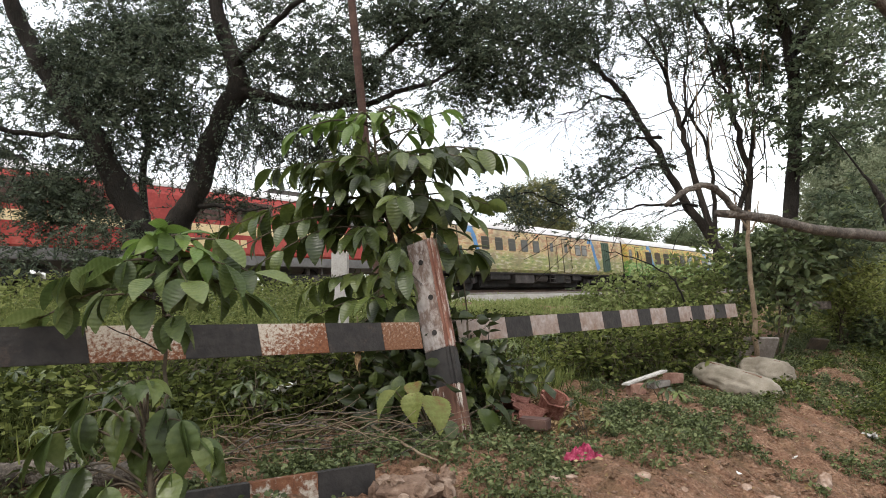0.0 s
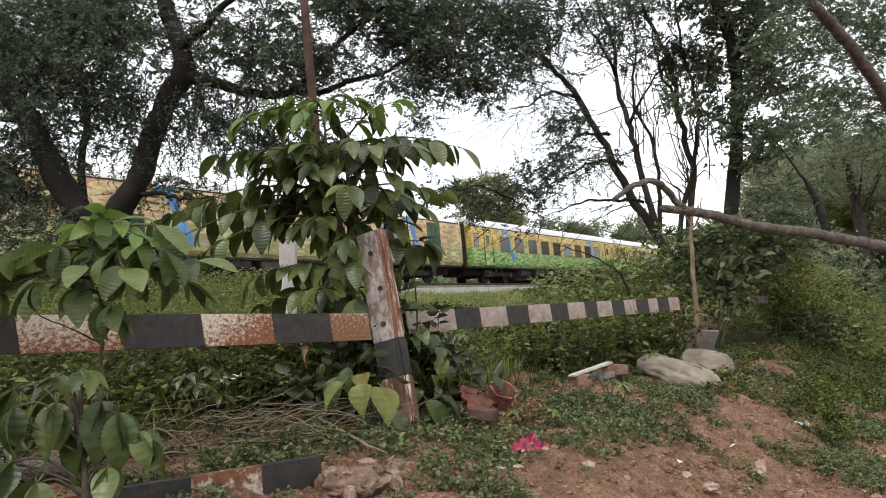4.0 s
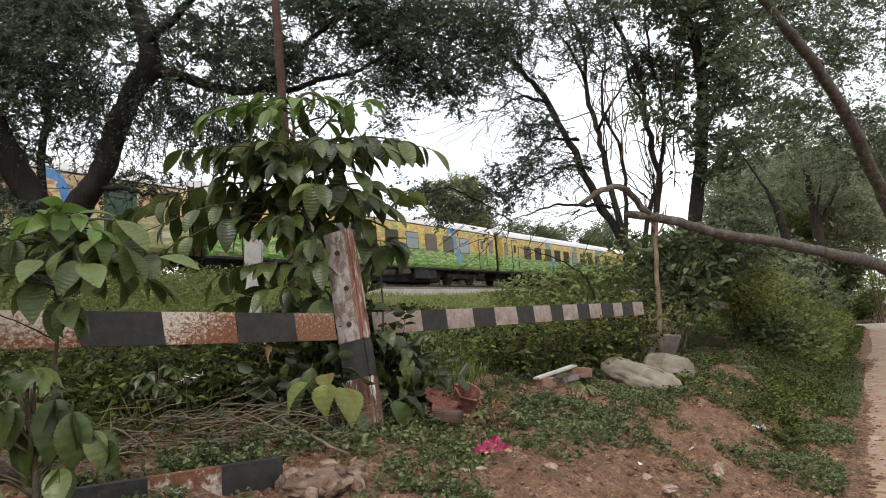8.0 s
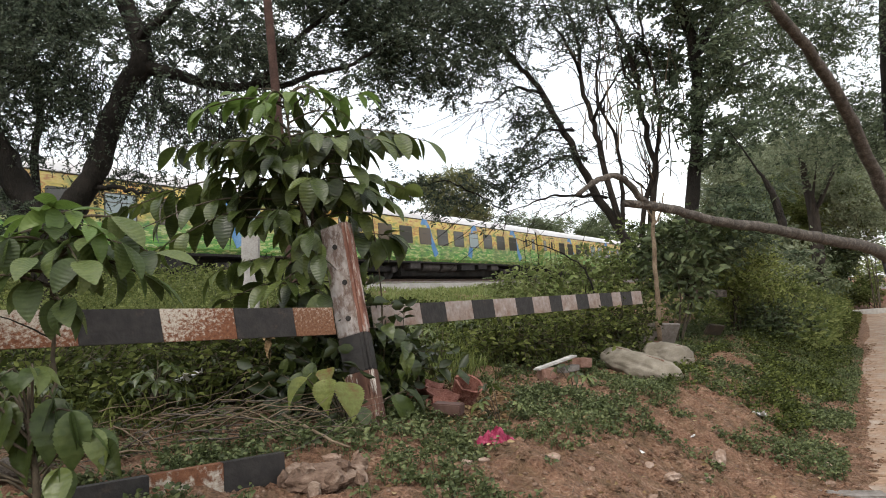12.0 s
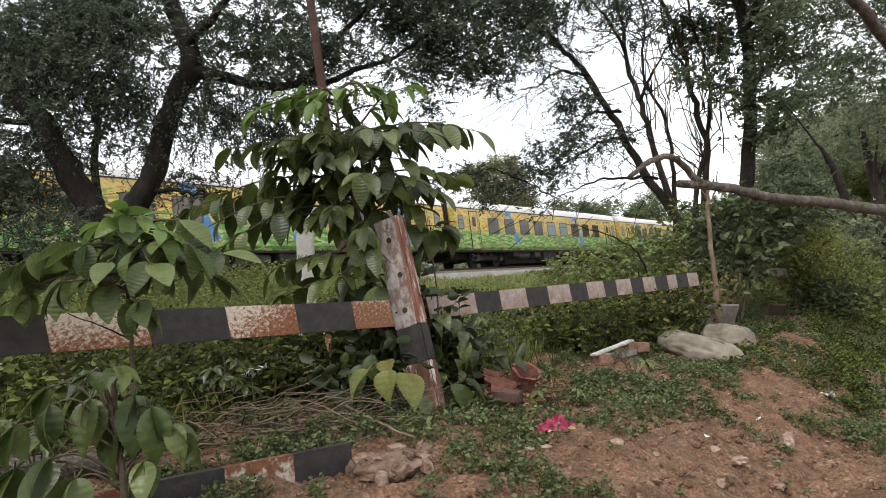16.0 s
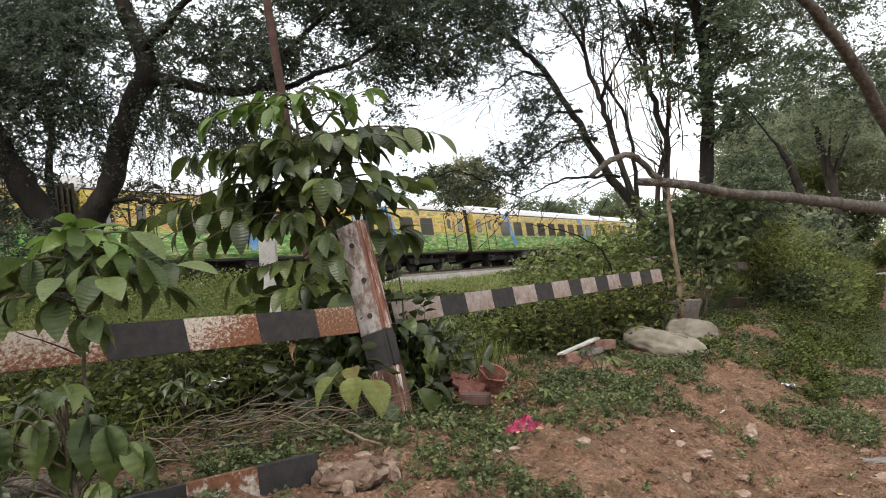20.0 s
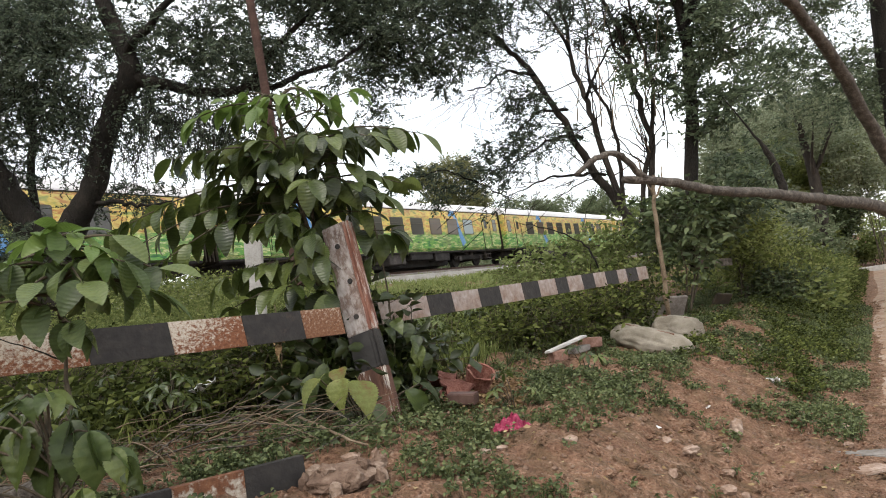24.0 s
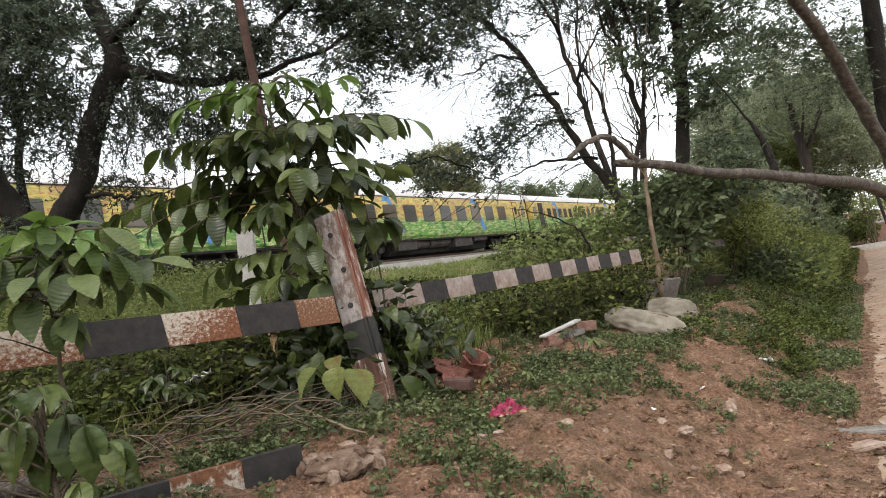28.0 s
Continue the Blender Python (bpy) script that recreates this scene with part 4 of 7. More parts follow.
# ---- loose things on the bank ----
def lump(name, size, seed, mat, label, category, at, rough=0.18, sub=3, group=""):
    rr = np.random.default_rng(seed)
    bm = bmesh.new()
    bmesh.ops.create_icosphere(bm, subdivisions=sub, radius=1)
    o = Vector(rr.normal(0, 10, 3))
    for v in bm.verts:
        k = 1 + rough * noise.noise(v.co * 1.6 + o) + rough * 0.5 * noise.noise(v.co * 4 + o)
        v.co = Vector((v.co.x * size[0] * k, v.co.y * size[1] * k, v.co.z * size[2] * k))
    me = bpy.data.meshes.new(name)
    bm.to_mesh(me)
    bm.free()
    ob = part(name, me, mat, at=at)
    return tagged(ob, label, category, group)


lump("rock", (0.21, 0.13, 0.07), 3, RUBBLE, "brown lump of broken masonry on soil", "rock", pose(-0.73, 3.40, 0.755, 5, 0, 10), 0.2, 4)
for k, (x, y, z, q) in enumerate(((-0.88, 3.47, 0.80, 0.055), (-0.80, 3.36, 0.82, 0.05), (-0.62, 3.40, 0.80, 0.06), (-0.56, 3.48, 0.79, 0.05), (-0.66, 3.30, 0.77, 0.065), (-0.92, 3.36, 0.78, 0.04), (-0.53, 3.33, 0.75, 0.05), (-0.75, 3.25, 0.73, 0.055))):
    lump("rock", (q, q * 0.8, q * 0.6), 60 + k, RUBBLE, "angular brown piece of broken masonry in a heap", "rock", pose(x, y, z, 20 * k, 13 * k, 50 * k), 0.5, 2, "pieces of broken masonry")
lump("rock", (0.045, 0.03, 0.022), 4, STONE, "small pale stone on the broken masonry", "stone", pose(-0.70, 3.50, 0.835, 10, 0, 40), 0.5, 2)
lump("rock", (0.025, 0.02, 0.028), 5, STONE, "small pale stone on the broken masonry", "stone", pose(-0.57, 3.50, 0.83, 10, 0, 90), 0.5, 2)
lump("rock", (0.05, 0.045, 0.07), 8, STONE, "tan stone half buried in the bank", "stone", pose(1.88, 5.05, 0.27, 0, 15, 10), 0.4)
lump("rock", (0.05, 0.04, 0.03), 9, STONE, "tan stone on the bank", "stone", pose(1.30, 4.35, 0.36), 0.4)
for k, (x, y, q) in enumerate(((1.52, 4.41, 0.055), (1.39, 4.08, 0.06), (1.62, 4.62, 0.035), (2.2, 5.0, 0.04), (1.05, 4.0, 0.045), (1.2, 4.5, 0.03))):
    lump("stone", (q, q * 0.8, q * 0.5), 80 + k, STONE, "pale brown stone set in the washed-out bank", "stone", pose(x, y, float(ground_z(x, y)) + q * 0.15, 8 * k, 5, 70 * k), 0.45, 2, "stones on the bank")
rr = np.random.default_rng(31)
for k in range(34):
    u, v = rr.uniform(3.2, 10), rr.uniform(0.45, 2.5)
    x, y = uv_to_xy(u, v)
    q = rr.uniform(0.015, 0.05)
    lump("stone", (q, q * rr.uniform(0.6, 1), q * rr.uniform(0.4, 0.8)), 40 + k, STONE, "small brown stone on the soil bank", "stone", pose(x, y, float(ground_z(x, y)) + q * 0.2, 0, 0, rr.uniform(0, 360)), 0.5, 1, "stones on the bank")


def sack(name, length, wide, high, seed, at, label):
    """A filled sack lying down: a pinched, wrinkled body and a tied neck."""
    ob = thing(name, label, "sack", "sacks on the bank", at)
    bm = bmesh.new()
    bmesh.ops.create_uvsphere(bm, u_segments=56, v_segments=40, radius=1, matrix=pose(0, 0, 0, 0, 90, 0))
    o = Vector((seed * 3.1, seed * 7.7, 1.3))
    for v in bm.verts:
        x, y, z = v.co
        ax = abs(x)
        sq = (1 - ax ** 5) ** 0.35 / max(1e-3, (1 - min(ax, 0.999) ** 2) ** 0.5) if ax < 0.999 else 1
        sq = min(sq, 2.2)
        k = 1 + 0.16 * noise.noise(Vector((x * 2.2, y, z)) + o) + 0.12 * noise.noise(Vector((x * 3, y * 5, z * 5)) + o) + 0.045 * math.sin(x * 15 + 5 * y + 3 * z + 4 * noise.noise(Vector((x * 2, y * 2, z * 2)) + o)) * (0.2 + ax) + 0.09 * abs(noise.noise(Vector((x * 6, y * 2, z * 2)) + o))
        v.co = Vector((x * length * 0.5, y * sq * wide * 0.5 * k, max(-0.5, z * sq * k) * high * 0.62 + high * 0.31))
    for f in bm.faces:
        f.smooth = True
    body = part("body", bm, SACK, ob)
    bm = bmesh.new()
    bmesh.ops.create_cone(bm, cap_ends=True, segments=28, radius1=0.03, radius2=0.045, depth=0.08, matrix=pose(length * 0.5 + 0.015, 0, high * 0.28, 0, 82))
    for k, v in enumerate(bm.verts):
        v.co += Vector((0.02 * math.sin(k * 2.3), 0.014 * math.sin(k * 1.9), 0.014 * math.cos(k * 2.7)))
    part("tied_neck", bm, SACK, body, "frayed tied neck")
    bm = bmesh.new()
    box(bm, (-length * 0.36, -0.004, -0.01), (length * 0.34, 0.004, 0.006), 0.003, pose(0, 0, high * 0.925))
    part("seam", bm, BRICK, body)
    return ob


sack("sack", 1.06, 0.37, 0.225, 1, pose(2.02, 7.34, 0.70, 0, 11, -64), "grey woven sack, filled and tied, lying on soil")
sack("sack", 0.60, 0.40, 0.25, 2, pose(2.56, 8.0, 0.71, 0, 9, -64), "grey woven sack, filled, lying behind another sack")

# the pink cloth: a crumpled sheet heaped in folds
bm = bmesh.new()
bmesh.ops.create_grid(bm, x_segments=26, y_segments=18, size=1)
for v in bm.verts:
    x, y = v.co.x, v.co.y
    h = 0.75 + 1.1 * noise.noise(Vector((x * 2.2, y * 2.4, 3))) + 0.5 * noise.noise(Vector((x * 5, y * 5, 7)))
    k = max(0.0, 1 - (x * x + y * y) * 0.62)
    v.co = Vector((x * 0.125 * (1 - 0.25 * y * y) + 0.02 * noise.noise(Vector((y * 4, x * 3, 1))), y * 0.085 + 0.02 * noise.noise(Vector((x * 4, y * 4, 9))), 0.006 + 0.105 * k * max(0.05, h)))
for f in bm.faces:
    f.smooth = True
bmesh.ops.solidify(bm, geom=list(bm.faces), thickness=0.003)
tagged(part("cloth", bm, PINK, at=pose(0.205, 4.42, float(ground_z(0.205, 4.42)) - 0.004, 0, 8, -25)), "crumpled bright pink cloth on the soil", "cloth")


def shard(radius, arc, height, t, seed, flare=0.2):
    """A broken piece of a clay pipe or pot wall with a ragged rim."""
    bm = bmesh.new()
    rows = []
    segs = 16
    for ri in range(2):
        for j in range(6):
            row = []
            for i in range(segs + 1):
                a = arc * (i / segs - 0.5)
                h = height * (1 + 0.3 * noise.noise(Vector((a * 2.5, seed, 1))) + 0.15 * noise.noise(Vector((a * 8, seed, 4)))) * j / 5
                q = radius + flare * radius * (j / 5) ** 2 + (t if ri else 0)
                row.append(bm.verts.new((q * math.cos(a), q * math.sin(a), h)))
            rows.append(row)
    for g in (rows[:6], rows[6:]):
        for p, q in zip(g[:-1], g[1:]):
            for i in range(segs):
                bm.faces.new((p[i], p[i + 1], q[i + 1], q[i]))
    for i in range(segs):
        bm.faces.new((rows[5][i], rows[5][i + 1], rows[11][i + 1], rows[11][i]))
        bm.faces.new((rows[0][i], rows[0][i + 1], rows[6][i + 1], rows[6][i]))
    for k in range(5):
        for i in (0, segs):
            bm.faces.new((rows[k][i], rows[k + 1][i], rows[k + 7][i], rows[k + 6][i]))
    bmesh.ops.recalc_face_normals(bm, faces=bm.faces)
    return bm


for k, (x, y, z, rx, ry, rz, rad, arc, h) in enumerate(((0.05, 5.50, 0.84, 30, 26, 0, 0.085, 6.1, 0.15), (-0.10, 5.42, 0.75, 8, -82, 15, 0.15, 2.6, 0.20), (-0.24, 5.36, 0.73, -12, -86, 60, 0.14, 2.4, 0.18), (0.0, 5.34, 0.73, 15, -78, 320, 0.13, 2.2, 0.15), (-0.30, 5.56, 0.80, -10, -95, 110, 0.13, 2.2, 0.16), (-0.12, 5.62, 0.80, 14, -80, 340, 0.13, 2.2, 0.16), (0.04, 5.24, 0.80, 10, 75, 60, 0.08, 1.5, 0.10), (-0.38, 5.28, 0.77, 10, -80, 190, 0.10, 1.6, 0.10), (-0.05, 5.5, 0.83, 70, 10, 215, 0.11, 1.7, 0.13))):
    tagged(part("pot_shard", shard(rad, arc, h, 0.02, k * 3.3), TERRACOTTA, at=pose(x, y, z, rx, ry, rz)), "broken pot neck with its dark mouth upward" if k == 0 else "broken red clay pot piece on the bank", "pot shard", "broken clay pieces")


def brick_at(x, y, z, rx, ry, rz, mat, label, size=(0.22, 0.105, 0.07), name="brick"):
    bm = boxed([-s / 2 for s in size], [s / 2 for s in size], 0.008)
    for v in bm.verts:
        v.co += Vector((noise.noise(v.co * 25 + Vector((x, y, z))), noise.noise(v.co * 22 + Vector((y, z, x))), 0)) * 0.006
    return tagged(part(name, bm, mat, at=pose(x, y, z, rx, ry, rz)), label, name.replace("_", " "))


brick_at(-0.08, 5.02, 0.825, 3, 6, -20, GRILLE, "dark brown brick lying beside the post", (0.22, 0.11, 0.08))
brick_at(0.90, 6.54, 0.862, 2, 0, 25, BRICK, "pinkish brick supporting a white slab", (0.16, 0.11, 0.10))
brick_at(1.37, 7.10, 0.885, 4, 5, 40, BRICK, "reddish brick beside the white slab", (0.20, 0.11, 0.10))
brick_at(1.03, 6.72, 0.945, 2, -5, 46, MARBLE, "white stone slab lying across bricks", (0.68, 0.08, 0.022), "stone_slab")
brick_at(1.18, 6.90, 0.855, 2, 0, 42, SLATE, "dark stone block under the white slab", (0.26, 0.10, 0.06), "stone_block")
brick_at(2.82, 8.88, 1.02, -62, 6, 20, SLATE, "grey stone slab leaning under the bush", (0.50, 0.28, 0.035), "stone_slab")
# brown slab whose shade is put into its very dark colour
brick_at(4.1, 10.3, 0.92, -55, 8, 36, BELLOWS, "brown stone slab, darkened as in shade, leaning at the bank top", (0.4, 0.18, 0.04), "stone_slab")
brick_at(2.66, 4.76, 0.012, 2, 3, -12, SLATE, "flat dark stone slab sunk in the path edge", (0.42, 0.14, 0.03), "stone_slab")
brick_at(2.46, 4.46, 0.012, -2, 3, 15, STONE, "flat brown stone slab sunk in the path edge", (0.26, 0.15, 0.03), "stone_slab")


def scrap(x, y, z, size, seed, label):
    bm = bmesh.new()
    bmesh.ops.create_grid(bm, x_segments=6, y_segments=5, size=size)
    for v in bm.verts:
        v.co.z = size * 0.7 * noise.noise(v.co / size * 1.7 + Vector((seed, 0, 0))) + size * 0.3
        v.co.x += size * 0.35 * noise.noise(v.co / size * 2 + Vector((0, seed, 0)))
    bmesh.ops.solidify(bm, geom=list(bm.faces), thickness=0.002)
    return tagged(part("paper_scrap", bm, PAPER, at=pose(x, y, z, 0, 25, seed * 50)), label, "litter", "scraps of litter")


scrap(2.86, 6.45, 0.29, 0.055, 1, "crumpled white plastic scrap on the bank")
scrap(3.2, 7.33, float(ground_z(3.2, 7.33)) + 0.02, 0.05, 2, "crumpled pale scrap on the bank")
scrap(-4.0, 5.0, 2.30, 0.06, 8, "white plastic scrap caught high in the weeds")
scrap(-1.80, 4.57, 1.24, 0.075, 3, "white plastic scrap caught in the weeds")
for k in range(16):
    u, v = rr.uniform(3.5, 12), rr.uniform(0.35, 2.6)
    x, y = uv_to_xy(u, v)
    scrap(x, y, float(ground_z(x, y)) + 0.008, rr.uniform(0.008, 0.022), k + 5, "tiny pale litter scrap on soil")

# dead brushwood piled under the rail, and single sticks
pile = thing("brushwood", "pile of dry bare sticks under the fence", "brushwood")
rng = np.random.default_rng(71)
for k in range(120):
    x, y = rng.uniform(-2.6, -0.75), 0
    y = 3.98 + 0.36 * rng.normal() + 0.35 * (x + 1.6)
    z = float(ground_z(x, y)) + abs(rng.normal(0, 0.07)) + 0.04
    a, ln = rng.uniform(-1.0, 0.8), rng.uniform(0.25, 0.9)
    d = np.array([math.cos(a), math.sin(a), rng.normal(0.04, 0.12)])
    p = np.array([x, y, z])
    pts3 = [p - d * ln / 2, p + np.array([0, 0, rng.normal(0, 0.05)]), p + d * ln / 2 + rng.normal(0, 0.05, 3)]
    limb("stick", pts3, (0.0045 * rng.uniform(0.6, 1.7), 0.0035, 0.0015), BARK_GREY if k % 3 == 0 else BARK_BARE, pile, 5, 3, 0.006, k, 0.0)
limb("long_stick", [(-1.12, 4.30, 0.98), (-0.85, 3.95, 0.90), (-0.62, 3.62, 0.86)], (0.013, 0.010, 0.006), BARK_BARE, pile, 6, 4, 0.004, 5)
log = tagged(limb("log", [(-3.4, 3.0, 1.0), (-2.9, 3.06, 1.02), (-2.4, 3.10, 1.01), (-2.02, 3.12, 0.98)], (0.06, 0.065, 0.06, 0.05), BARK_GREY, None, 10, 5, 0.01, 9, 0.15), "weathered grey log lying in the weeds", "log")


# ---- saplings with large ribbed leaves ----
def leaf_mesh(name, length, width, droop, mat, ribs=8, seed=0, amp=0.034, belly=0.84, twist=0.0, teeth=0.06):
    """One ribbed leaf: the blade folded along its midrib, corrugated by side veins, and drooping; x runs to the tip."""
    rows, cols = 44, 4
    vs, fs = [], []
    for i in range(rows + 1):
        t = i / rows
        w = width * 0.5 * (math.sin(math.pi * min(1.0, t ** belly)) ** (0.72 if belly > 0.7 else 0.95)) * (1 - 0.28 * t ** 3)
        a = droop * t
        cx, cz = length * (math.sin(a) / droop if droop else t), -length * ((1 - math.cos(a)) / droop if droop else 0)
        for j in range(cols + 1):
            s = 2 * j / cols - 1
            lift = abs(s) * w * 0.35 - 0.10 * w * s * s + amp * width * math.sin(ribs * 2 * math.pi * (t - 0.30 * abs(s))) * min(1, 4 * (1 - abs(s)) + 0.4) * (0.3 if j in (0, cols) else 1) * (abs(s) > 0.01)
            jag = 1 + teeth * math.sin(i * 2.2 + seed) * (abs(s) > 0.9)
            sw, lift = s * w * jag * math.cos(twist * t) - lift * math.sin(twist * t), lift * math.cos(twist * t) + s * w * math.sin(twist * t)
            vs.append((cx + math.sin(a) * lift, sw + 0.06 * width * math.sin(3 * t + seed), cz + math.cos(a) * lift))
    for i in range(rows):
        for j in range(cols):
            k = i * (cols + 1) + j
            fs.append((k, k + 1, k + cols + 2, k + cols + 1))
    o = len(vs)
    for x in (-0.18 * length, 0.02 * length):
        for k in range(3):
            vs.append((x, 0.004 * math.cos(2.1 * k), 0.004 * math.sin(2.1 * k)))
    fs += [(o + k, o + (k + 1) % 3, o + 3 + (k + 1) % 3, o + 3 + k) for k in range(3)]
    return mesh_of(name, vs, fs, [mat], True)


LEAVES = [leaf_mesh("leaf", 0.25, 0.122, d, BIG_LEAF, 11, k, 0.022, 0.84, tw) for k, (d, tw) in enumerate(((0.5, 0.3), (0.9, -0.35), (1.3, 0.2), (0.7, -0.1)))]
YOUNG = [leaf_mesh("young_leaf", 0.24, 0.10, d, YOUNG_LEAF, 11, k, 0.022, 0.84, tw) for k, (d, tw) in enumerate(((0.6, 0.2), (1.1, -0.3), (0.9, 0.4)))]
FRESH = [leaf_mesh("leaf", 0.26, 0.145, d, MID_LEAF, 10, k, 0.022, 0.84, tw) for k, (d, tw) in enumerate(((0.4, 0.3), (0.8, -0.35), (1.2, 0.2), (0.6, -0.1)))]
CURLED = leaf_mesh("dry_leaf", 0.10, 0.045, 1.1, DRY_LEAF, 5, 3, 0.06)
BROAD = [leaf_mesh("broad_leaf", 0.27, 0.20, 0.8, BROAD_LEAF, 6, 4, 0.010, 0.58, 0.35, 0.09), leaf_mesh("broad_leaf", 0.28, 0.17, 1.0, BIG_LEAF, 6, 7, 0.010, 0.66, -0.3, 0.07)]
LOBED_BIG = [leaf_mesh("lobed_leaf", 0.25, 0.135, d, (BIG_LEAF, MID_LEAF)[k], 6, k, 0.012, 0.7, tw, 0.06) for k, (d, tw) in enumerate(((0.6, 0.2), (1.1, -0.2)))]


def leaf_pose(p, azimuth, dip, roll, k):
    return Matrix.Translation(p) @ pose(0, 0, 0, 0, 0, azimuth) @ pose(0, 0, 0, 0, dip, 0) @ pose(0, 0, 0, roll) @ Matrix.Diagonal((k, k, k, 1))


def sapling(label, stem, radii, sprays, seed, leaf=1.0, gap=0.13, hang=48, inner=(), grown=None):
    """A stem with feathered leaves: each spray (foot, tip, arch, young) is a stalk with paired ribbed leaflets that hang from it."""
    rng = np.random.default_rng(seed)
    ob = thing("sapling", label, "sapling", "", pose(*stem[0]))
    o = np.array(stem[0])
    line, rad = smooth_line([np.array(p) - o for p in stem], radii, 6, 0.004, rng)
    v, f = tube(line, rad, 8, 0.04, rng)
    part("stem", mesh_of("stem", v, f, [STEM], True), STEM, ob)
    sprays = list(sprays)
    for z0, z1, count, reach in inner:
        for k in range(count):
            q = np.array(line[int(np.argmin([abs(p[2] + o[2] - (z0 + (z1 - z0) * (k + 0.5) / count)) for p in line]))]) + o
            a, ln = rng.uniform(0, 6.28), reach * rng.uniform(0.6, 1.15)
            sprays.append((q, q + np.array([ln * math.cos(a), 0.8 * ln * math.sin(a), rng.normal(0.04, 0.08)]), 0.1, 0))
    for foot, tip, arch, young in sprays:
        foot = np.array(foot) - o
        foot = line[int(np.argmin([np.linalg.norm(q - foot) for q in line]))]
        tip = np.array(tip) - o
        ln = float(np.linalg.norm(tip - foot))
        mid = (foot + tip) / 2 + np.array([0, 0, arch * ln])
        bl, br = smooth_line([foot, mid, tip], (0.009, 0.0065, 0.003), 8)
        v, f = tube(bl, br, 6)
        twig = part("branch", mesh_of("branch", v, f, [STEM], True), STEM, ob)
        az = math.degrees(math.atan2(tip[1] - foot[1], tip[0] - foot[0]))
        kinds = YOUNG if young else (grown or LEAVES)
        n = max(2, round(0.72 * ln / gap))
        for i in range(n):
            t = 0.28 + 0.66 * i / max(1, n - 1)
            q = bl[min(len(bl) - 1, int(round(t * (len(bl) - 1))))]
            for side in (-1, 1):
                if rng.random() < 0.08:
                    continue
                size = leaf * rng.uniform(0.78, 1.12) * (0.8 + 0.35 * math.sin(math.pi * min(1.0, t)))
                dip = rng.normal(hang - (16 if young else 0), 20)
                part("leaflet", kinds[rng.integers(len(kinds))], None, twig, at=leaf_pose(q, az + side * (66 - 24 * t) + rng.normal(0, 22), dip, rng.normal(side * 10, 24), size))
        part("leaflet", kinds[0], None, twig, at=leaf_pose(bl[-1], az + rng.normal(0, 8), rng.normal(38, 10), rng.normal(0, 10), leaf * rng.uniform(0.85, 1.05)))
    return ob


TALL = [
    ((-1.17, 4.95, 3.21), (-1.74, 4.90, 3.20), 0.10, 1), ((-1.15, 4.95, 3.19), (-1.52, 5.1, 3.34), 0.12, 1), ((-1.12, 4.95, 3.23), (-1.20, 4.66, 3.12), 0.25, 1),
    ((-1.12, 4.95, 3.25), (-1.34, 5.0, 3.36), 0.15, 1), ((-1.07, 5.0, 3.24), (-0.93, 5.0, 3.36), 0.15, 1), ((-1.01, 5.05, 3.25), (-0.80, 4.8, 3.22), 0.2, 1),
    ((-1.08, 4.95, 2.83), (-1.94, 4.95, 2.95), 0.06, 0), ((-1.09, 4.95, 2.81), (-1.60, 4.6, 2.86), 0.08, 0), ((-1.06, 4.95, 2.87), (-1.48, 5.1, 3.02), 0.05, 0),
    ((-1.06, 4.95, 2.83), (-1.18, 4.55, 2.86), 0.12, 0), ((-1.06, 4.95, 2.52), (-1.60, 4.8, 2.70), 0.05, 0), ((-1.08, 4.95, 2.61), (-2.38, 4.9, 2.48), 0.09, 0),
    ((-1.04, 4.95, 2.57), (-1.42, 5.2, 2.70), 0.05, 0), ((-1.06, 4.95, 2.50), (-1.98, 5.05, 2.58), 0.05, 0), ((-1.03, 5.0, 2.51), (-0.86, 4.55, 2.52), 0.1, 0),
    ((-1.02, 4.95, 2.26), (-1.44, 4.75, 2.34), 0.08, 0), ((-1.0, 4.95, 2.26), (-1.14, 4.6, 2.34), 0.1, 0), ((-1.0, 4.95, 1.97), (-1.44, 4.85, 2.02), 0.08, 0),
    ((-1.0, 4.95, 1.97), (-0.86, 4.45, 1.98), 0.12, 0), ((-0.99, 4.95, 1.92), (-1.14, 4.6, 1.84), 0.1, 0), ((-1.0, 4.95, 1.75), (-1.25, 4.7, 1.66), 0.1, 0), ((-1.0, 4.95, 1.95), (-1.66, 4.85, 1.97), 0.1, 0), ((-1.0, 4.95, 1.8), (-1.62, 4.75, 1.74), 0.1, 0),
    ((-1.0, 4.95, 1.7), (-0.86, 4.55, 1.72), 0.12, 0), ((-1.04, 4.95, 2.45), (-2.22, 4.7, 2.28), 0.1, 0), ((-1.03, 4.95, 2.36), (-1.98, 4.6, 2.14), 0.12, 0), ((-1.0, 4.95, 2.0), (-0.92, 4.5, 2.14), 0.1, 0)]
sapling("tall sapling with large ribbed green leaves behind the post", [(-1.08, 4.98, 0.86), (-1.0, 4.95, 1.63), (-1.0, 4.95, 2.14), (-1.06, 4.95, 2.61), (-1.09, 4.95, 3.01), (-1.10, 4.95, 3.25)],
        (0.026, 0.024, 0.02, 0.016, 0.011, 0.006), TALL, 21, 0.95, 0.125, 36, ((1.35, 1.9, 6, 0.40), (2.0, 2.4, 3, 0.34), (2.45, 2.95, 10, 0.5), (2.9, 3.15, 5, 0.34)))
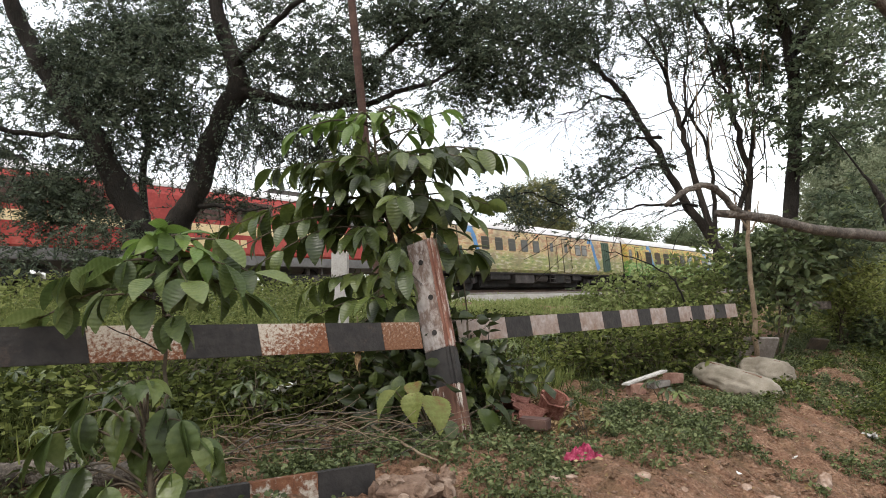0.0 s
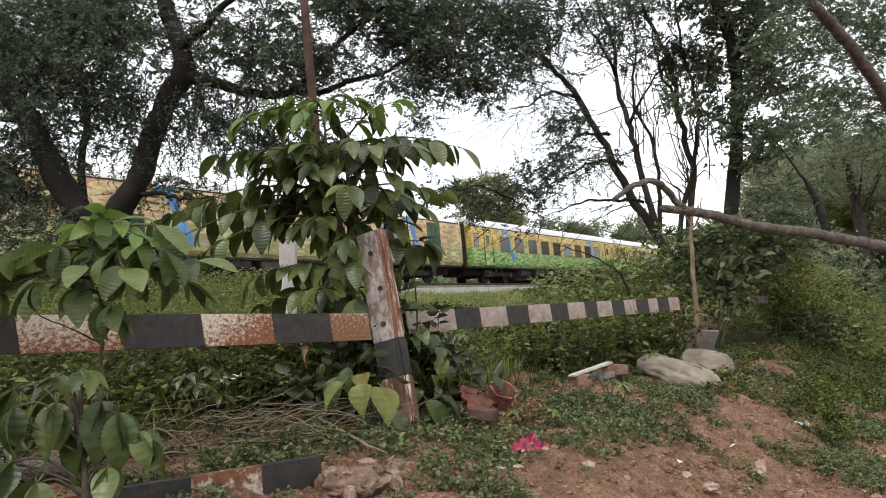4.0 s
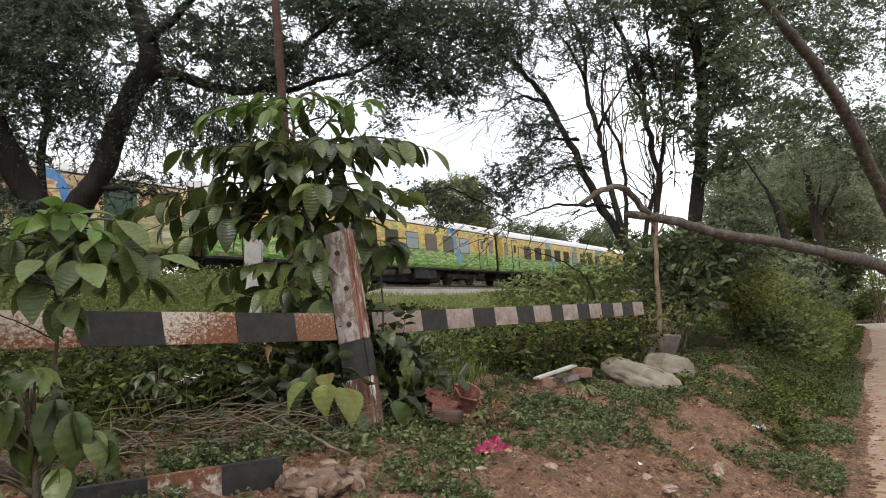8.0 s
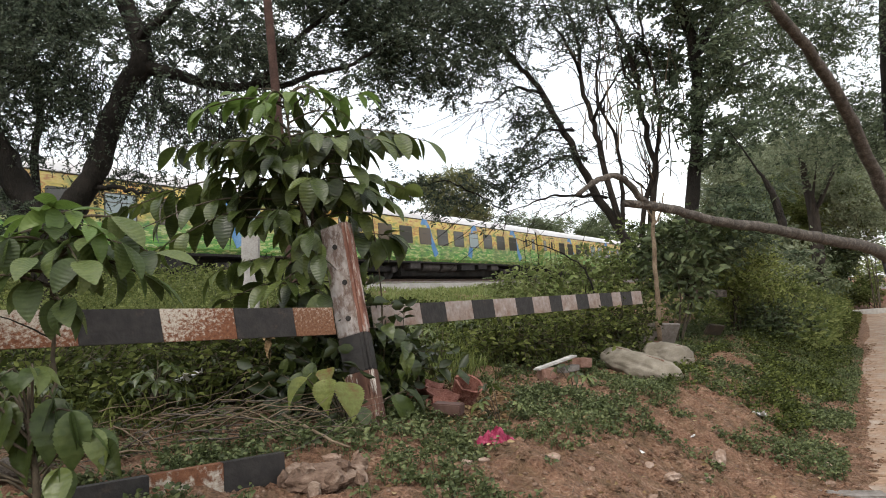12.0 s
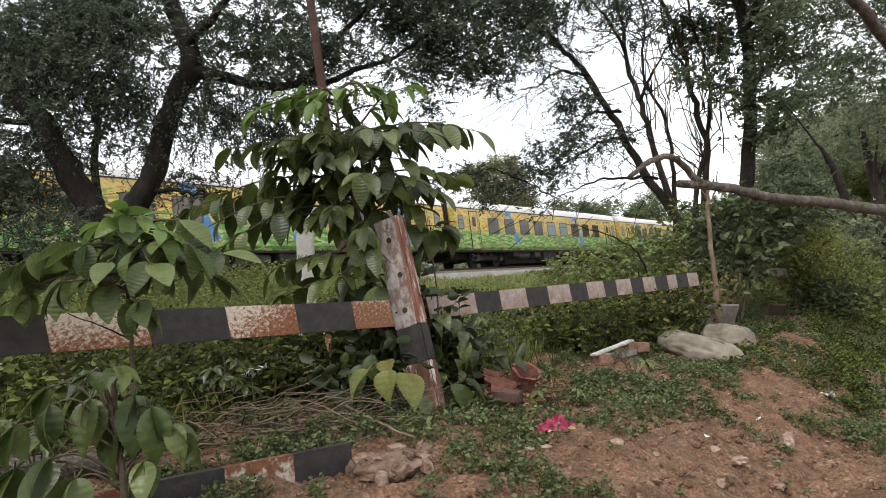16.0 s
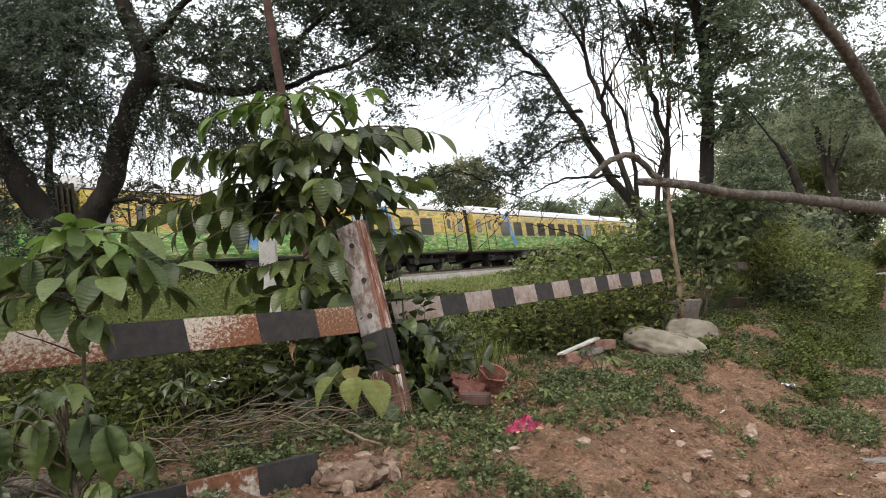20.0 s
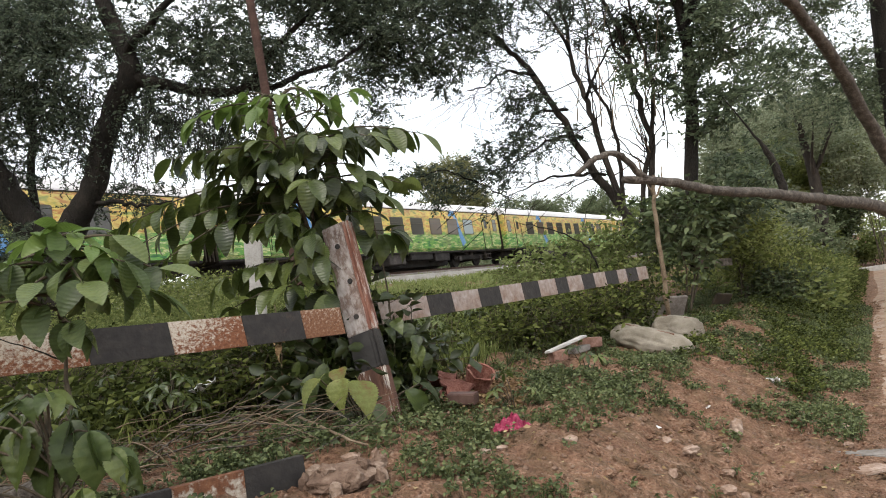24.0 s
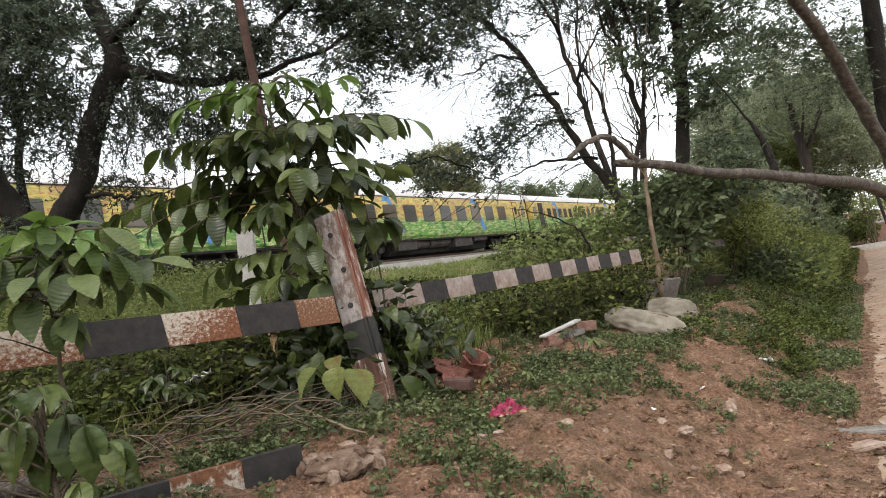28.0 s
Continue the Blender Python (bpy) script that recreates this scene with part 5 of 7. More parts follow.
SECOND = [
    ((-0.98, 5.05, 3.0), (-0.52, 5.0, 3.26), 0.14, 1), ((-0.94, 5.05, 2.94), (-0.06, 5.0, 2.84), 0.09, 0), ((-0.94, 5.05, 2.91), (-0.24, 5.3, 2.98), 0.08, 0),
    ((-0.95, 5.05, 2.87), (-0.40, 4.7, 2.80), 0.10, 0), ((-0.97, 5.0, 2.84), (-0.70, 4.55, 2.80), 0.12, 0), ((-0.97, 5.05, 2.63), (-0.22, 5.0, 2.47), 0.10, 0),
    ((-0.98, 5.05, 2.58), (-0.40, 4.8, 2.38), 0.10, 0), ((-0.98, 5.05, 2.58), (-0.57, 4.65, 2.46), 0.10, 0), ((-0.99, 5.05, 2.3), (-0.58, 4.85, 2.30), 0.08, 0),
    ((-1.0, 5.05, 2.15), (-0.40, 4.95, 2.14), 0.06, 0), ((-0.96, 5.08, 2.92), (-1.2, 5.35, 3.1), 0.1, 0), ((-0.97, 5.05, 2.4), (-1.3, 5.35, 2.5), 0.08, 0)]
sapling("second stem of a sapling with ribbed leaves", [(-0.98, 5.12, 0.9), (-1.0, 5.08, 1.63), (-0.99, 5.06, 2.15), (-0.96, 5.05, 2.6), (-0.95, 5.05, 3.02)],
        (0.02, 0.018, 0.015, 0.011, 0.006), SECOND, 22, 0.96, 0.125, 36, ((1.35, 1.85, 4, 0.38), (2.4, 2.95, 8, 0.52)))
SMALL = [
    ((-1.61, 2.7, 2.04), (-1.53, 2.68, 2.06), 0.1, 1), ((-1.61, 2.7, 2.04), (-1.68, 2.65, 2.05), 0.1, 1), ((-1.61, 2.7, 2.05), (-1.58, 2.63, 2.07), 0.1, 1),
    ((-1.62, 2.7, 1.94), (-2.08, 2.66, 1.92), 0.10, 0), ((-1.62, 2.7, 1.92), (-1.72, 2.55, 1.95), 0.1, 0), ((-1.62, 2.7, 1.94), (-1.22, 2.7, 1.86), 0.16, 0), ((-1.62, 2.7, 1.98), (-1.36, 2.66, 2.02), 0.14, 0), ((-1.62, 2.7, 1.9), (-1.30, 2.6, 1.90), 0.16, 0), ((-1.62, 2.7, 1.84), (-1.30, 2.85, 1.78), 0.16, 0),
    ((-1.62, 2.7, 1.91), (-1.42, 2.5, 1.83), 0.15, 0), ((-1.62, 2.7, 1.79), (-1.86, 2.6, 1.82), 0.1, 0), ((-1.62, 2.7, 1.81), (-2.26, 2.75, 1.76), 0.10, 0),
    ((-1.62, 2.7, 1.86), (-1.60, 2.5, 1.86), 0.1, 0), ((-1.63, 2.7, 1.71), (-1.55, 2.62, 1.70), 0.1, 0), ((-1.62, 2.7, 1.96), (-1.42, 2.6, 1.98), 0.1, 1), ((-1.62, 2.7, 1.97), (-1.80, 2.75, 2.0), 0.1, 1), ((-1.62, 2.7, 1.9), (-1.95, 2.8, 1.9), 0.1, 0), ((-1.62, 2.7, 1.85), (-1.35, 2.78, 1.84), 0.1, 0), ((-1.62, 2.7, 1.86), (-1.48, 2.85, 1.91), 0.1, 0)]
sapling("young sapling with ribbed leaves before the rail", [(-1.70, 2.72, 0.86), (-1.67, 2.7, 1.16), (-1.64, 2.7, 1.38), (-1.63, 2.7, 1.71), (-1.62, 2.7, 2.01), (-1.61, 2.7, 2.06)],
        (0.012, 0.010, 0.009, 0.008, 0.006, 0.004), SMALL, 23, 0.72, 0.088, 30, (), FRESH)
twig = thing("dead_twig", "thin bare twig slanting before the rail", "twig")
limb("twig", [(-1.64, 2.69, 1.56), (-1.75, 2.66, 1.63), (-1.86, 2.64, 1.69)], (0.004, 0.003, 0.002), BARK, twig, 5, 4, 0.002, 5, 0)

lobed = thing("lobed_leaf_plant", "dark green plant with large lobed leaves before the fence", "plant", "", pose(-1.62, 2.52, 0.78))
rng = np.random.default_rng(44)
v, f = tube(*smooth_line([(0, 0, 0), (0.01, 0, 0.22), (-0.01, 0.0, 0.42), (-0.01, 0.0, 0.6)], (0.020, 0.016, 0.010, 0.005), 5), 8)
part("stem", mesh_of("stem", v, f, [STEM], True), STEM, lobed)
for x, z, az, dip, size in ((-0.30, 0.62, 200, 40, 0.85), (-0.22, 0.56, 225, 62, 0.95), (-0.10, 0.56, 250, 60, 1.0), (-0.16, 0.60, 215, 35, 0.8), (0.06, 0.55, 280, 55, 1.1), (0.14, 0.50, 310, 50, 1.0), (-0.03, 0.66, 260, 20, 0.6), (0.06, 0.67, 330, 15, 0.6), (-0.36, 0.34, 190, 30, 1.0), (-0.22, 0.36, 230, 35, 1.0), (0.20, 0.42, 345, 45, 0.8), (0.24, 0.38, 320, 50, 0.7), (-0.05, 0.44, 265, 65, 0.9), (-0.34, 0.50, 185, 45, 0.9), (0.1, 0.3, 290, 40, 0.8), (-0.12, 0.28, 240, 40, 0.9)):
    q = Vector((x, -0.03 + rng.normal(0, 0.05), z))
    stalk_line = smooth_line([(0, 0, z * 0.7), tuple(q * 0.55 + Vector((0, 0, z * 0.45))), tuple(q)], (0.006, 0.005, 0.003), 4)
    stalk = part("stalk", mesh_of("stalk", *tube(*stalk_line, 5), [STEM], True), STEM, lobed)
    for turn in (-55, 0, 55):
        part("lobed_leaf", LOBED_BIG[rng.integers(2)], None, stalk, at=leaf_pose(q, az + turn + rng.normal(0, 8), dip + 0.12 * abs(turn) + rng.normal(0, 8), rng.normal(0, 14), size * (0.78 if turn else 0.95)))

# broad leaves low against the post, and rank plants round its foot
low = thing("broad_leaf_plant", "low plant with broad yellow-green leaves at the post", "plant", "", pose(-0.78, 4.40, 0.82))
rng = np.random.default_rng(9)
for k, (x, y, z, az, dip, s, m) in enumerate(((-0.16, -0.18, 0.38, 215, 34, 0.9, 0), (-0.02, -0.2, 0.36, 255, 50, 0.85, 0), (0.08, -0.2, 0.33, 300, 40, 1.0, 0), (-0.04, -0.12, 0.42, 275, 24, 0.6, 0), (-0.16, 0.0, 0.46, 250, 60, 0.7, 1), (-0.25, 0.1, 0.40, 235, 50, 0.9, 1), (0.33, 0.22, 0.18, 325, 45, 1.2, 1), (0.42, 0.30, 0.20, 350, 40, 1.1, 1), (-0.3, -0.05, 0.22, 220, 45, 0.8, 1), (0.15, -0.1, 0.16, 290, 40, 0.6, 1), (-0.05, -0.05, 0.15, 250, 40, 0.7, 1))):
    part("leaf", BROAD[m], None, low, at=leaf_pose((x, y, z), az, dip, rng.normal(0, 10), s))
    v, f = tube(*smooth_line([(0.05, 0.02, 0.0), (x * 0.6, y * 0.6, z * 0.7), (x, y, z)], (0.008, 0.006, 0.004), 4), 5)
    part("stalk", mesh_of("stalk", v, f, [STEM], True), STEM, low)


stalk_plant = thing("dry_weed", "dry brown weed stalk with curled dead leaves", "weed", "", pose(-1.30, 4.62, 0.86))
v, f = tube(*smooth_line([(0, 0, -0.03), (0.02, 0.0, 0.3), (0.05, 0.02, 0.62), (0.04, 0.03, 0.86)], (0.007, 0.006, 0.005, 0.003), 5), 5)
part("stalk", mesh_of("stalk", v, f, [BARK_BARE], True), BARK_BARE, stalk_plant)
for k in range(18):
    z = rng.uniform(0.15, 0.85)
    part("leaf", CURLED, None, stalk_plant, at=leaf_pose((0.02 + 0.03 * z, 0.01, z), rng.uniform(0, 360), rng.uniform(20, 80), rng.normal(0, 30), rng.uniform(0.6, 1.2)))


climber = thing("climbing_plant", "dark leafy climber round the fence post", "plant", "", pose(-0.72, 4.85, 0.85))
rng = np.random.default_rng(33)
stem_lines = (((0.05, 0.0, 0.0), (0.2, 0.05, 0.35), (0.22, 0.05, 0.75)), ((-0.05, 0.0, 0.0), (-0.25, -0.08, 0.4), (-0.2, -0.1, 0.75)), ((0.1, 0.05, 0.0), (0.22, 0.1, 0.7), (0.2, 0.12, 1.5)))
for k, line in enumerate(stem_lines):
    v, f = tube(*smooth_line(line, (0.009, 0.007, 0.004), 5), 5)
    part("stem", mesh_of("stem", v, f, [STEM], True), STEM, climber)
for x0, x1, z0, z1, y0, n, size in ((0.1, 0.42, 0.12, 0.68, 0.0, 24, 0.55), (-0.45, -0.08, 0.2, 0.7, -0.12, 22, 0.52), (0.12, 0.36, 1.08, 1.34, 0.12, 7, 0.85)):
    for k in range(n):
        p = (rng.uniform(x0, x1), y0 + rng.normal(0, 0.05), rng.uniform(z0, z1))
        part("leaf", BROAD[1], None, climber, at=leaf_pose(p, rng.normal(285, 65), rng.normal(46, 16), rng.normal(0, 22), size * rng.uniform(0.7, 1.2)))


def lobed_leaf(name, r, mat):
    """A five-lobed leaf with folded lobes; x runs to the middle lobe."""
    vs, fs = [(0, 0, 0)], []
    for a, k in ((-110, 0.62), (-55, 0.9), (0, 1.1), (55, 0.9), (110, 0.62)):
        c, q = math.cos(radians(a)), math.sin(radians(a))
        o = len(vs)
        for t, w, z in ((0.38, 0.13, 0.03), (0.66, 0.17, 0.02), (1.0, 0.0, -0.16)):
            for sg in ((-1, 0, 1) if w else (0,)):
                x, y = k * r * t, sg * w * r
                vs.append((x * c - y * q, x * q + y * c, r * (z + (0.05 if sg else 0.0)) - 0.12 * r * t * t))
        fs += [(0, o + 1, o), (0, o + 2, o + 1), (o, o + 1, o + 4, o + 3), (o + 1, o + 2, o + 5, o + 4), (o + 3, o + 4, o + 6), (o + 4, o + 5, o + 6)]
    return mesh_of(name, vs, fs, [mat])


LOBED = lobed_leaf("lobed_leaf", 0.11, BIG_LEAF)


def lobed_weed(seed, at):
    ob = thing("weed", "dark green weed with lobed leaves", "weed", "lobed weeds behind the fence", at)
    rr = np.random.default_rng(seed)
    for k in range(9):
        a, h, q = rr.uniform(0, 360), rr.uniform(0.12, 0.42), rr.uniform(0.04, 0.2)
        p = (q * math.cos(radians(a)), q * math.sin(radians(a)), h)
        v, f = tube(*smooth_line([(0, 0, -0.03), (p[0] * 0.5, p[1] * 0.5, h * 0.7), p], (0.006, 0.004, 0.003), 3), 4)
        stalk = part("stalk", mesh_of("stalk", v, f, [STEM], True), STEM, ob)
        part("lobed_leaf", LOBED, None, stalk, at=leaf_pose(p, a, rr.normal(28, 14), rr.normal(0, 12), rr.uniform(0.7, 1.2)))
    return ob


weed_a, weed_b = lobed_weed(1, pose(-2.0, 4.6, 0.98)), lobed_weed(2, pose(-2.7, 4.9, 1.02))
rng = np.random.default_rng(12)
for k in range(34):
    u, v = rng.uniform(1.2, 8.5), rng.uniform(3.85, 5.6)
    if 3.2 < u < 5.4 and v < 3.9:
        continue
    x, y = uv_to_xy(u, v)
    copy_thing(weed_a if k % 2 else weed_b, pose(x, y, float(ground_z(x, y)), 0, 0, rng.uniform(0, 360)))
for x, y in ((-2.35, 3.1), (0.30, 5.0), (1.05, 5.9)):
    copy_thing(weed_b, pose(x, y, float(ground_z(x, y)) - 0.1, 0, 0, x * 100))


def bush(label, clumps, per, size, mat, seed, pairs=3, reach=0.3, droop=0.1, group=""):
    x, y, z = clumps[0][:3]
    ob = thing("bush", label, "bush", group)
    base = (x, y, float(ground_z(x, y)))
    rng = np.random.default_rng(seed)
    for k, c in enumerate(clumps):
        top = (c[0], c[1], c[2])
        b2 = (base[0] + rng.normal(0, 0.1), base[1] + rng.normal(0, 0.1), base[2] - 0.03)
        midp = ((b2[0] + top[0]) / 2 + rng.normal(0, 0.06), (b2[1] + top[1]) / 2, (b2[2] + top[2]) / 2 + 0.05)
        limb("stem", [b2, midp, top], (0.022, 0.014, 0.006), STEM, ob, 6, 4, 0.01, seed + k)
    crown(ob, clumps, per, pairs, size, mat, seed, droop, reach, STEM, wide=0.58)
    return ob


bush("dark green leafy bush below the striped rail", [(0.7, 7.5, 1.10, 0.42, 0.3, 0.16, 1), (1.45, 7.95, 1.1, 0.45, 0.3, 0.18, 1), (2.0, 8.4, 1.1, 0.45, 0.3, 0.18, 1), (2.2, 9.2, 1.4, 0.5, 0.4, 0.3, 0.7)], 270, 0.062, WEED_LEAF, 101)
bush("leafy weeds climbing round the fence post", [(-0.40, 5.25, 1.25, 0.12, 0.12, 0.25, 0.25), (-0.95, 4.9, 1.15, 0.35, 0.2, 0.28, 1), (-0.95, 5.2, 1.4, 0.3, 0.2, 0.22, 0.7)], 150, 0.11, BIG_LEAF, 102)
bush("tangle of dark green weeds behind the rail", [(-1.6, 5.0, 1.25, 0.5, 0.35, 0.25, 1), (-2.3, 5.2, 1.25, 0.5, 0.4, 0.25, 1), (-2.9, 4.7, 1.25, 0.5, 0.4, 0.22, 1), (-3.4, 5.6, 1.35, 0.6, 0.4, 0.3, 1)], 400, 0.052, WEED_LEAF, 103)
bush("light green shrub beyond the striped rail", [(2.6, 12.0, 1.95, 0.9, 0.7, 0.42, 1), (1.7, 12.5, 1.95, 0.7, 0.6, 0.32, 0.8), (3.4, 12.0, 2.15, 0.8, 0.6, 0.6, 1)], 190, 0.085, GRASS, 104)
bush("dense green shrub at the end of the fence", [(3.55, 10.3, 2.1, 0.42, 0.4, 0.6, 0.8), (4.05, 10.7, 2.2, 0.5, 0.4, 0.55, 0.8), (4.5, 11.4, 2.3, 0.5, 0.5, 0.5, 0.6)], 130, 0.115, SHRUB_LEAF, 105, 4, 0.42, 0.6)
bush("sunlit yellow-green shrub beside the path", [(5.35, 12.5, 1.75, 0.42, 0.4, 0.55, 1.0), (5.8, 12.9, 1.45, 0.5, 0.5, 0.45, 1.0), (5.6, 12.8, 2.35, 0.4, 0.4, 0.4, 0.9), (6.15, 13.2, 2.2, 0.35, 0.35, 0.4, 0.7), (6.3, 13.5, 1.25, 0.5, 0.5, 0.4, 1.0), (6.2, 13.6, 2.0, 0.3, 0.3, 0.4, 0.5), (7.0, 14.4, 0.9, 0.6, 0.5, 0.35, 0.8)], 250, 0.075, SUNLIT_LEAF, 106)
bush("low dark bush overhanging the bank", [(5.9, 12.5, 0.85, 0.4, 0.4, 0.25, 1), (6.6, 13.1, 0.75, 0.5, 0.5, 0.26, 1)], 260, 0.075, SHRUB_LEAF, 107)
bush("bright green shrub along the footpath", [(9.1, 17.5, 0.9, 0.8, 0.7, 0.5, 1), (10.1, 19.5, 0.9, 0.9, 0.8, 0.5, 1), (8.2, 16.3, 1.1, 0.8, 0.8, 0.6, 1), (11.2, 21.9, 0.9, 0.8, 0.7, 0.5, 1)], 420, 0.085, BUSH_LEAF, 108)
bush("tall green shrub mass behind the bank", [(8.3, 17.5, 1.7, 1.0, 0.9, 0.7, 1.0), (9.6, 20.5, 1.7, 1.2, 1.1, 0.9, 1.0), (7.0, 16.0, 1.9, 0.9, 0.9, 0.6, 0.8), (7.7, 17.2, 2.6, 0.5, 0.5, 0.5, 0.4)], 230, 0.085, SUNLIT_LEAF, 109)


# ---- trees ----
def clump_line(pts, n, r, seed, jitter=0.5, weight=1.0):
    """Foliage clumps strewn along a line."""
    rng = np.random.default_rng(seed)
    line, _ = smooth_line(pts, [1] * len(pts), 8)
    out = []
    for k in range(n):
        p = line[int((k + rng.random()) / n * (len(line) - 1))] + rng.normal(0, jitter, 3)
        q = r * rng.uniform(0.7, 1.25)
        out.append((p[0], p[1], p[2], q, q, q * 0.7, weight))
    return out


def tufts(clumps, n, r, seed, flat=0.5):
    """Every clump broken up into n small flat tufts with gaps between."""
    rng = np.random.default_rng(seed)
    out = []
    for x, y, z, rx, ry, rz, w in clumps:
        for k in range(n):
            q = rng.normal(0, 0.62, 3)
            s = r * rng.uniform(0.6, 1.4)
            out.append((x + q[0] * rx, y + q[1] * ry, z + q[2] * rz, s, s, s * flat, w))
    return out


left_tree = thing("tree", "dark forked thorn tree with fine feathery leaves", "tree")
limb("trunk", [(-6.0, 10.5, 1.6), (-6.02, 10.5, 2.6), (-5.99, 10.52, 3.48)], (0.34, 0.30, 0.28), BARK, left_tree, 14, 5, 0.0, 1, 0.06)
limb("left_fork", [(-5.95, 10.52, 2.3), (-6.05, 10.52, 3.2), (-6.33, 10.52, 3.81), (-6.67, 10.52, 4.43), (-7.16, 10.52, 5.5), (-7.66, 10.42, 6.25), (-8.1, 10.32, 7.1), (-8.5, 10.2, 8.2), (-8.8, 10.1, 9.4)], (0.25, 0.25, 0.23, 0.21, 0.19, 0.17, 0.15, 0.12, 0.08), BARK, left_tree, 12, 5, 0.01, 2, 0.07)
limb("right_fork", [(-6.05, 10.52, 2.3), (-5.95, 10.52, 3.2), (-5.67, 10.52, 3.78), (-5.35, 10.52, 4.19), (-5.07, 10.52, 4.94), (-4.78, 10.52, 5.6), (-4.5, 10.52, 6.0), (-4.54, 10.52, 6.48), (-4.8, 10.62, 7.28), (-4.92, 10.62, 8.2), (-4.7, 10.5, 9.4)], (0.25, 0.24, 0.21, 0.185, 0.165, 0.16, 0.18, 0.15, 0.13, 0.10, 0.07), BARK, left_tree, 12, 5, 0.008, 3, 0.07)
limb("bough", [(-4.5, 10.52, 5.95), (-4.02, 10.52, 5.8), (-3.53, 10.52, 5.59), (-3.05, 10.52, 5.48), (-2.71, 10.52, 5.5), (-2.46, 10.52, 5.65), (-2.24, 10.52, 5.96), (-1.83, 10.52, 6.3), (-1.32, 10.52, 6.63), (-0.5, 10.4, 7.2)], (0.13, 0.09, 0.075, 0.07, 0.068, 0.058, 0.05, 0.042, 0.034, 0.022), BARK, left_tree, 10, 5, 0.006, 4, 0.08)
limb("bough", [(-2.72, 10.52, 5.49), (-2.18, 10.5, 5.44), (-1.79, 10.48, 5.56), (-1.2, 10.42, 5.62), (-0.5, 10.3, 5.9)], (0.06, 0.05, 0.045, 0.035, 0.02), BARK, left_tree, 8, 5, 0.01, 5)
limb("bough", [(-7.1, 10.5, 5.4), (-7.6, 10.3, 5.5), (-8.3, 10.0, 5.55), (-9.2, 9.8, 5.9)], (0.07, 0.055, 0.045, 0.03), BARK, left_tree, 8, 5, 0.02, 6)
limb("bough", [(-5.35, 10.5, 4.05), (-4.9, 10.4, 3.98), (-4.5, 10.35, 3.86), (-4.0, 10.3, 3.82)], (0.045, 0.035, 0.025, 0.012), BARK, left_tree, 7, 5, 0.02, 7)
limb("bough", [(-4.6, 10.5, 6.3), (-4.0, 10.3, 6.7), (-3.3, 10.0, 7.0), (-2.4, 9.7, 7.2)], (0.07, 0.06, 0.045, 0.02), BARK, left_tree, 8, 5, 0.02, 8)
left_clumps = (clump_line([(-9.5, 10, 5.2), (-8, 10, 6.2), (-6.5, 10, 6.6), (-5, 10, 7)], 19, 0.7, 1, 0.6)
               + clump_line([(-9.5, 10, 7.2), (-7, 10, 7.6), (-5, 10, 7.8), (-3, 10, 7.6), (-1, 10, 7.4)], 36, 0.8, 2, 0.6)
               + clump_line([(-7.4, 10.3, 5.0), (-6.4, 10.3, 5.5), (-5.6, 10, 5.9)], 9, 0.5, 3, 0.4, 0.8)
               + clump_line([(-4.2, 10, 6.5), (-3, 10, 6.4), (-2, 10, 6.6)], 17, 0.6, 4, 0.4)
               + clump_line([(-8, 11.5, 4.2), (-7, 11.2, 4.4), (-5.4, 11.2, 4.6), (-4.2, 11, 4.8)], 6, 0.4, 5, 0.4, 0.6)
               + clump_line([(-9.5, 12, 3.8), (-8.2, 12, 4.2), (-7.2, 12, 4.4)], 6, 0.4, 8, 0.4, 0.6)
               + clump_line([(-4.4, 10.3, 5.2), (-3.6, 10.3, 4.9), (-3.0, 10.3, 5.0)], 9, 0.4, 6, 0.25, 0.45)
               + clump_line([(-9, 10.5, 9), (-5, 10.5, 9.4), (-1, 10.5, 9)], 16, 1.1, 7, 0.8))
left_clumps += clump_line([(-2.2, 10, 7.0), (-1.2, 10, 6.6), (-0.2, 10, 6.4), (0.6, 10.2, 6.6)], 22, 0.38, 14, 0.34, 0.8)
left_clumps += clump_line([(-8.0, 10.2, 6.7), (-6.8, 10.2, 6.9), (-5.6, 10.2, 7.0)], 13, 0.5, 16, 0.45)
left_clumps += clump_line([(-7.4, 9.4, 3.5), (-6.6, 9.4, 3.45), (-5.7, 9.4, 3.5)], 9, 0.28, 9, 0.14, 0.4)
left_clumps += clump_line([(-7.6, 10, 7.3), (-6.6, 10, 7.2), (-5.6, 10, 6.9)], 10, 0.5, 17, 0.4)
left_clumps += clump_line([(-8.6, 9.6, 4.2), (-7.6, 9.6, 4.5), (-6.9, 9.6, 5.1)], 12, 0.4, 18, 0.3, 0.8)
# unseen clumps over the fence, above the view, added to shade what is below
left_clumps += clump_line([(-6.5, 4.0, 7.2), (-4.0, 4.5, 7.4), (-2.0, 5.0, 7.6)], 6, 0.9, 15, 0.7)
crown(left_tree, tufts([(c[0], c[1] + 0.75, *c[2:]) for c in left_clumps], 3, 0.30, 211, 0.55), 18, 8, 0.068, TINY_LEAF, 201, 0.45, 0.32, wide=0.46)
# leafy strands hanging under the boughs
rng = np.random.default_rng(207)
hang_a, hang_b = [], []
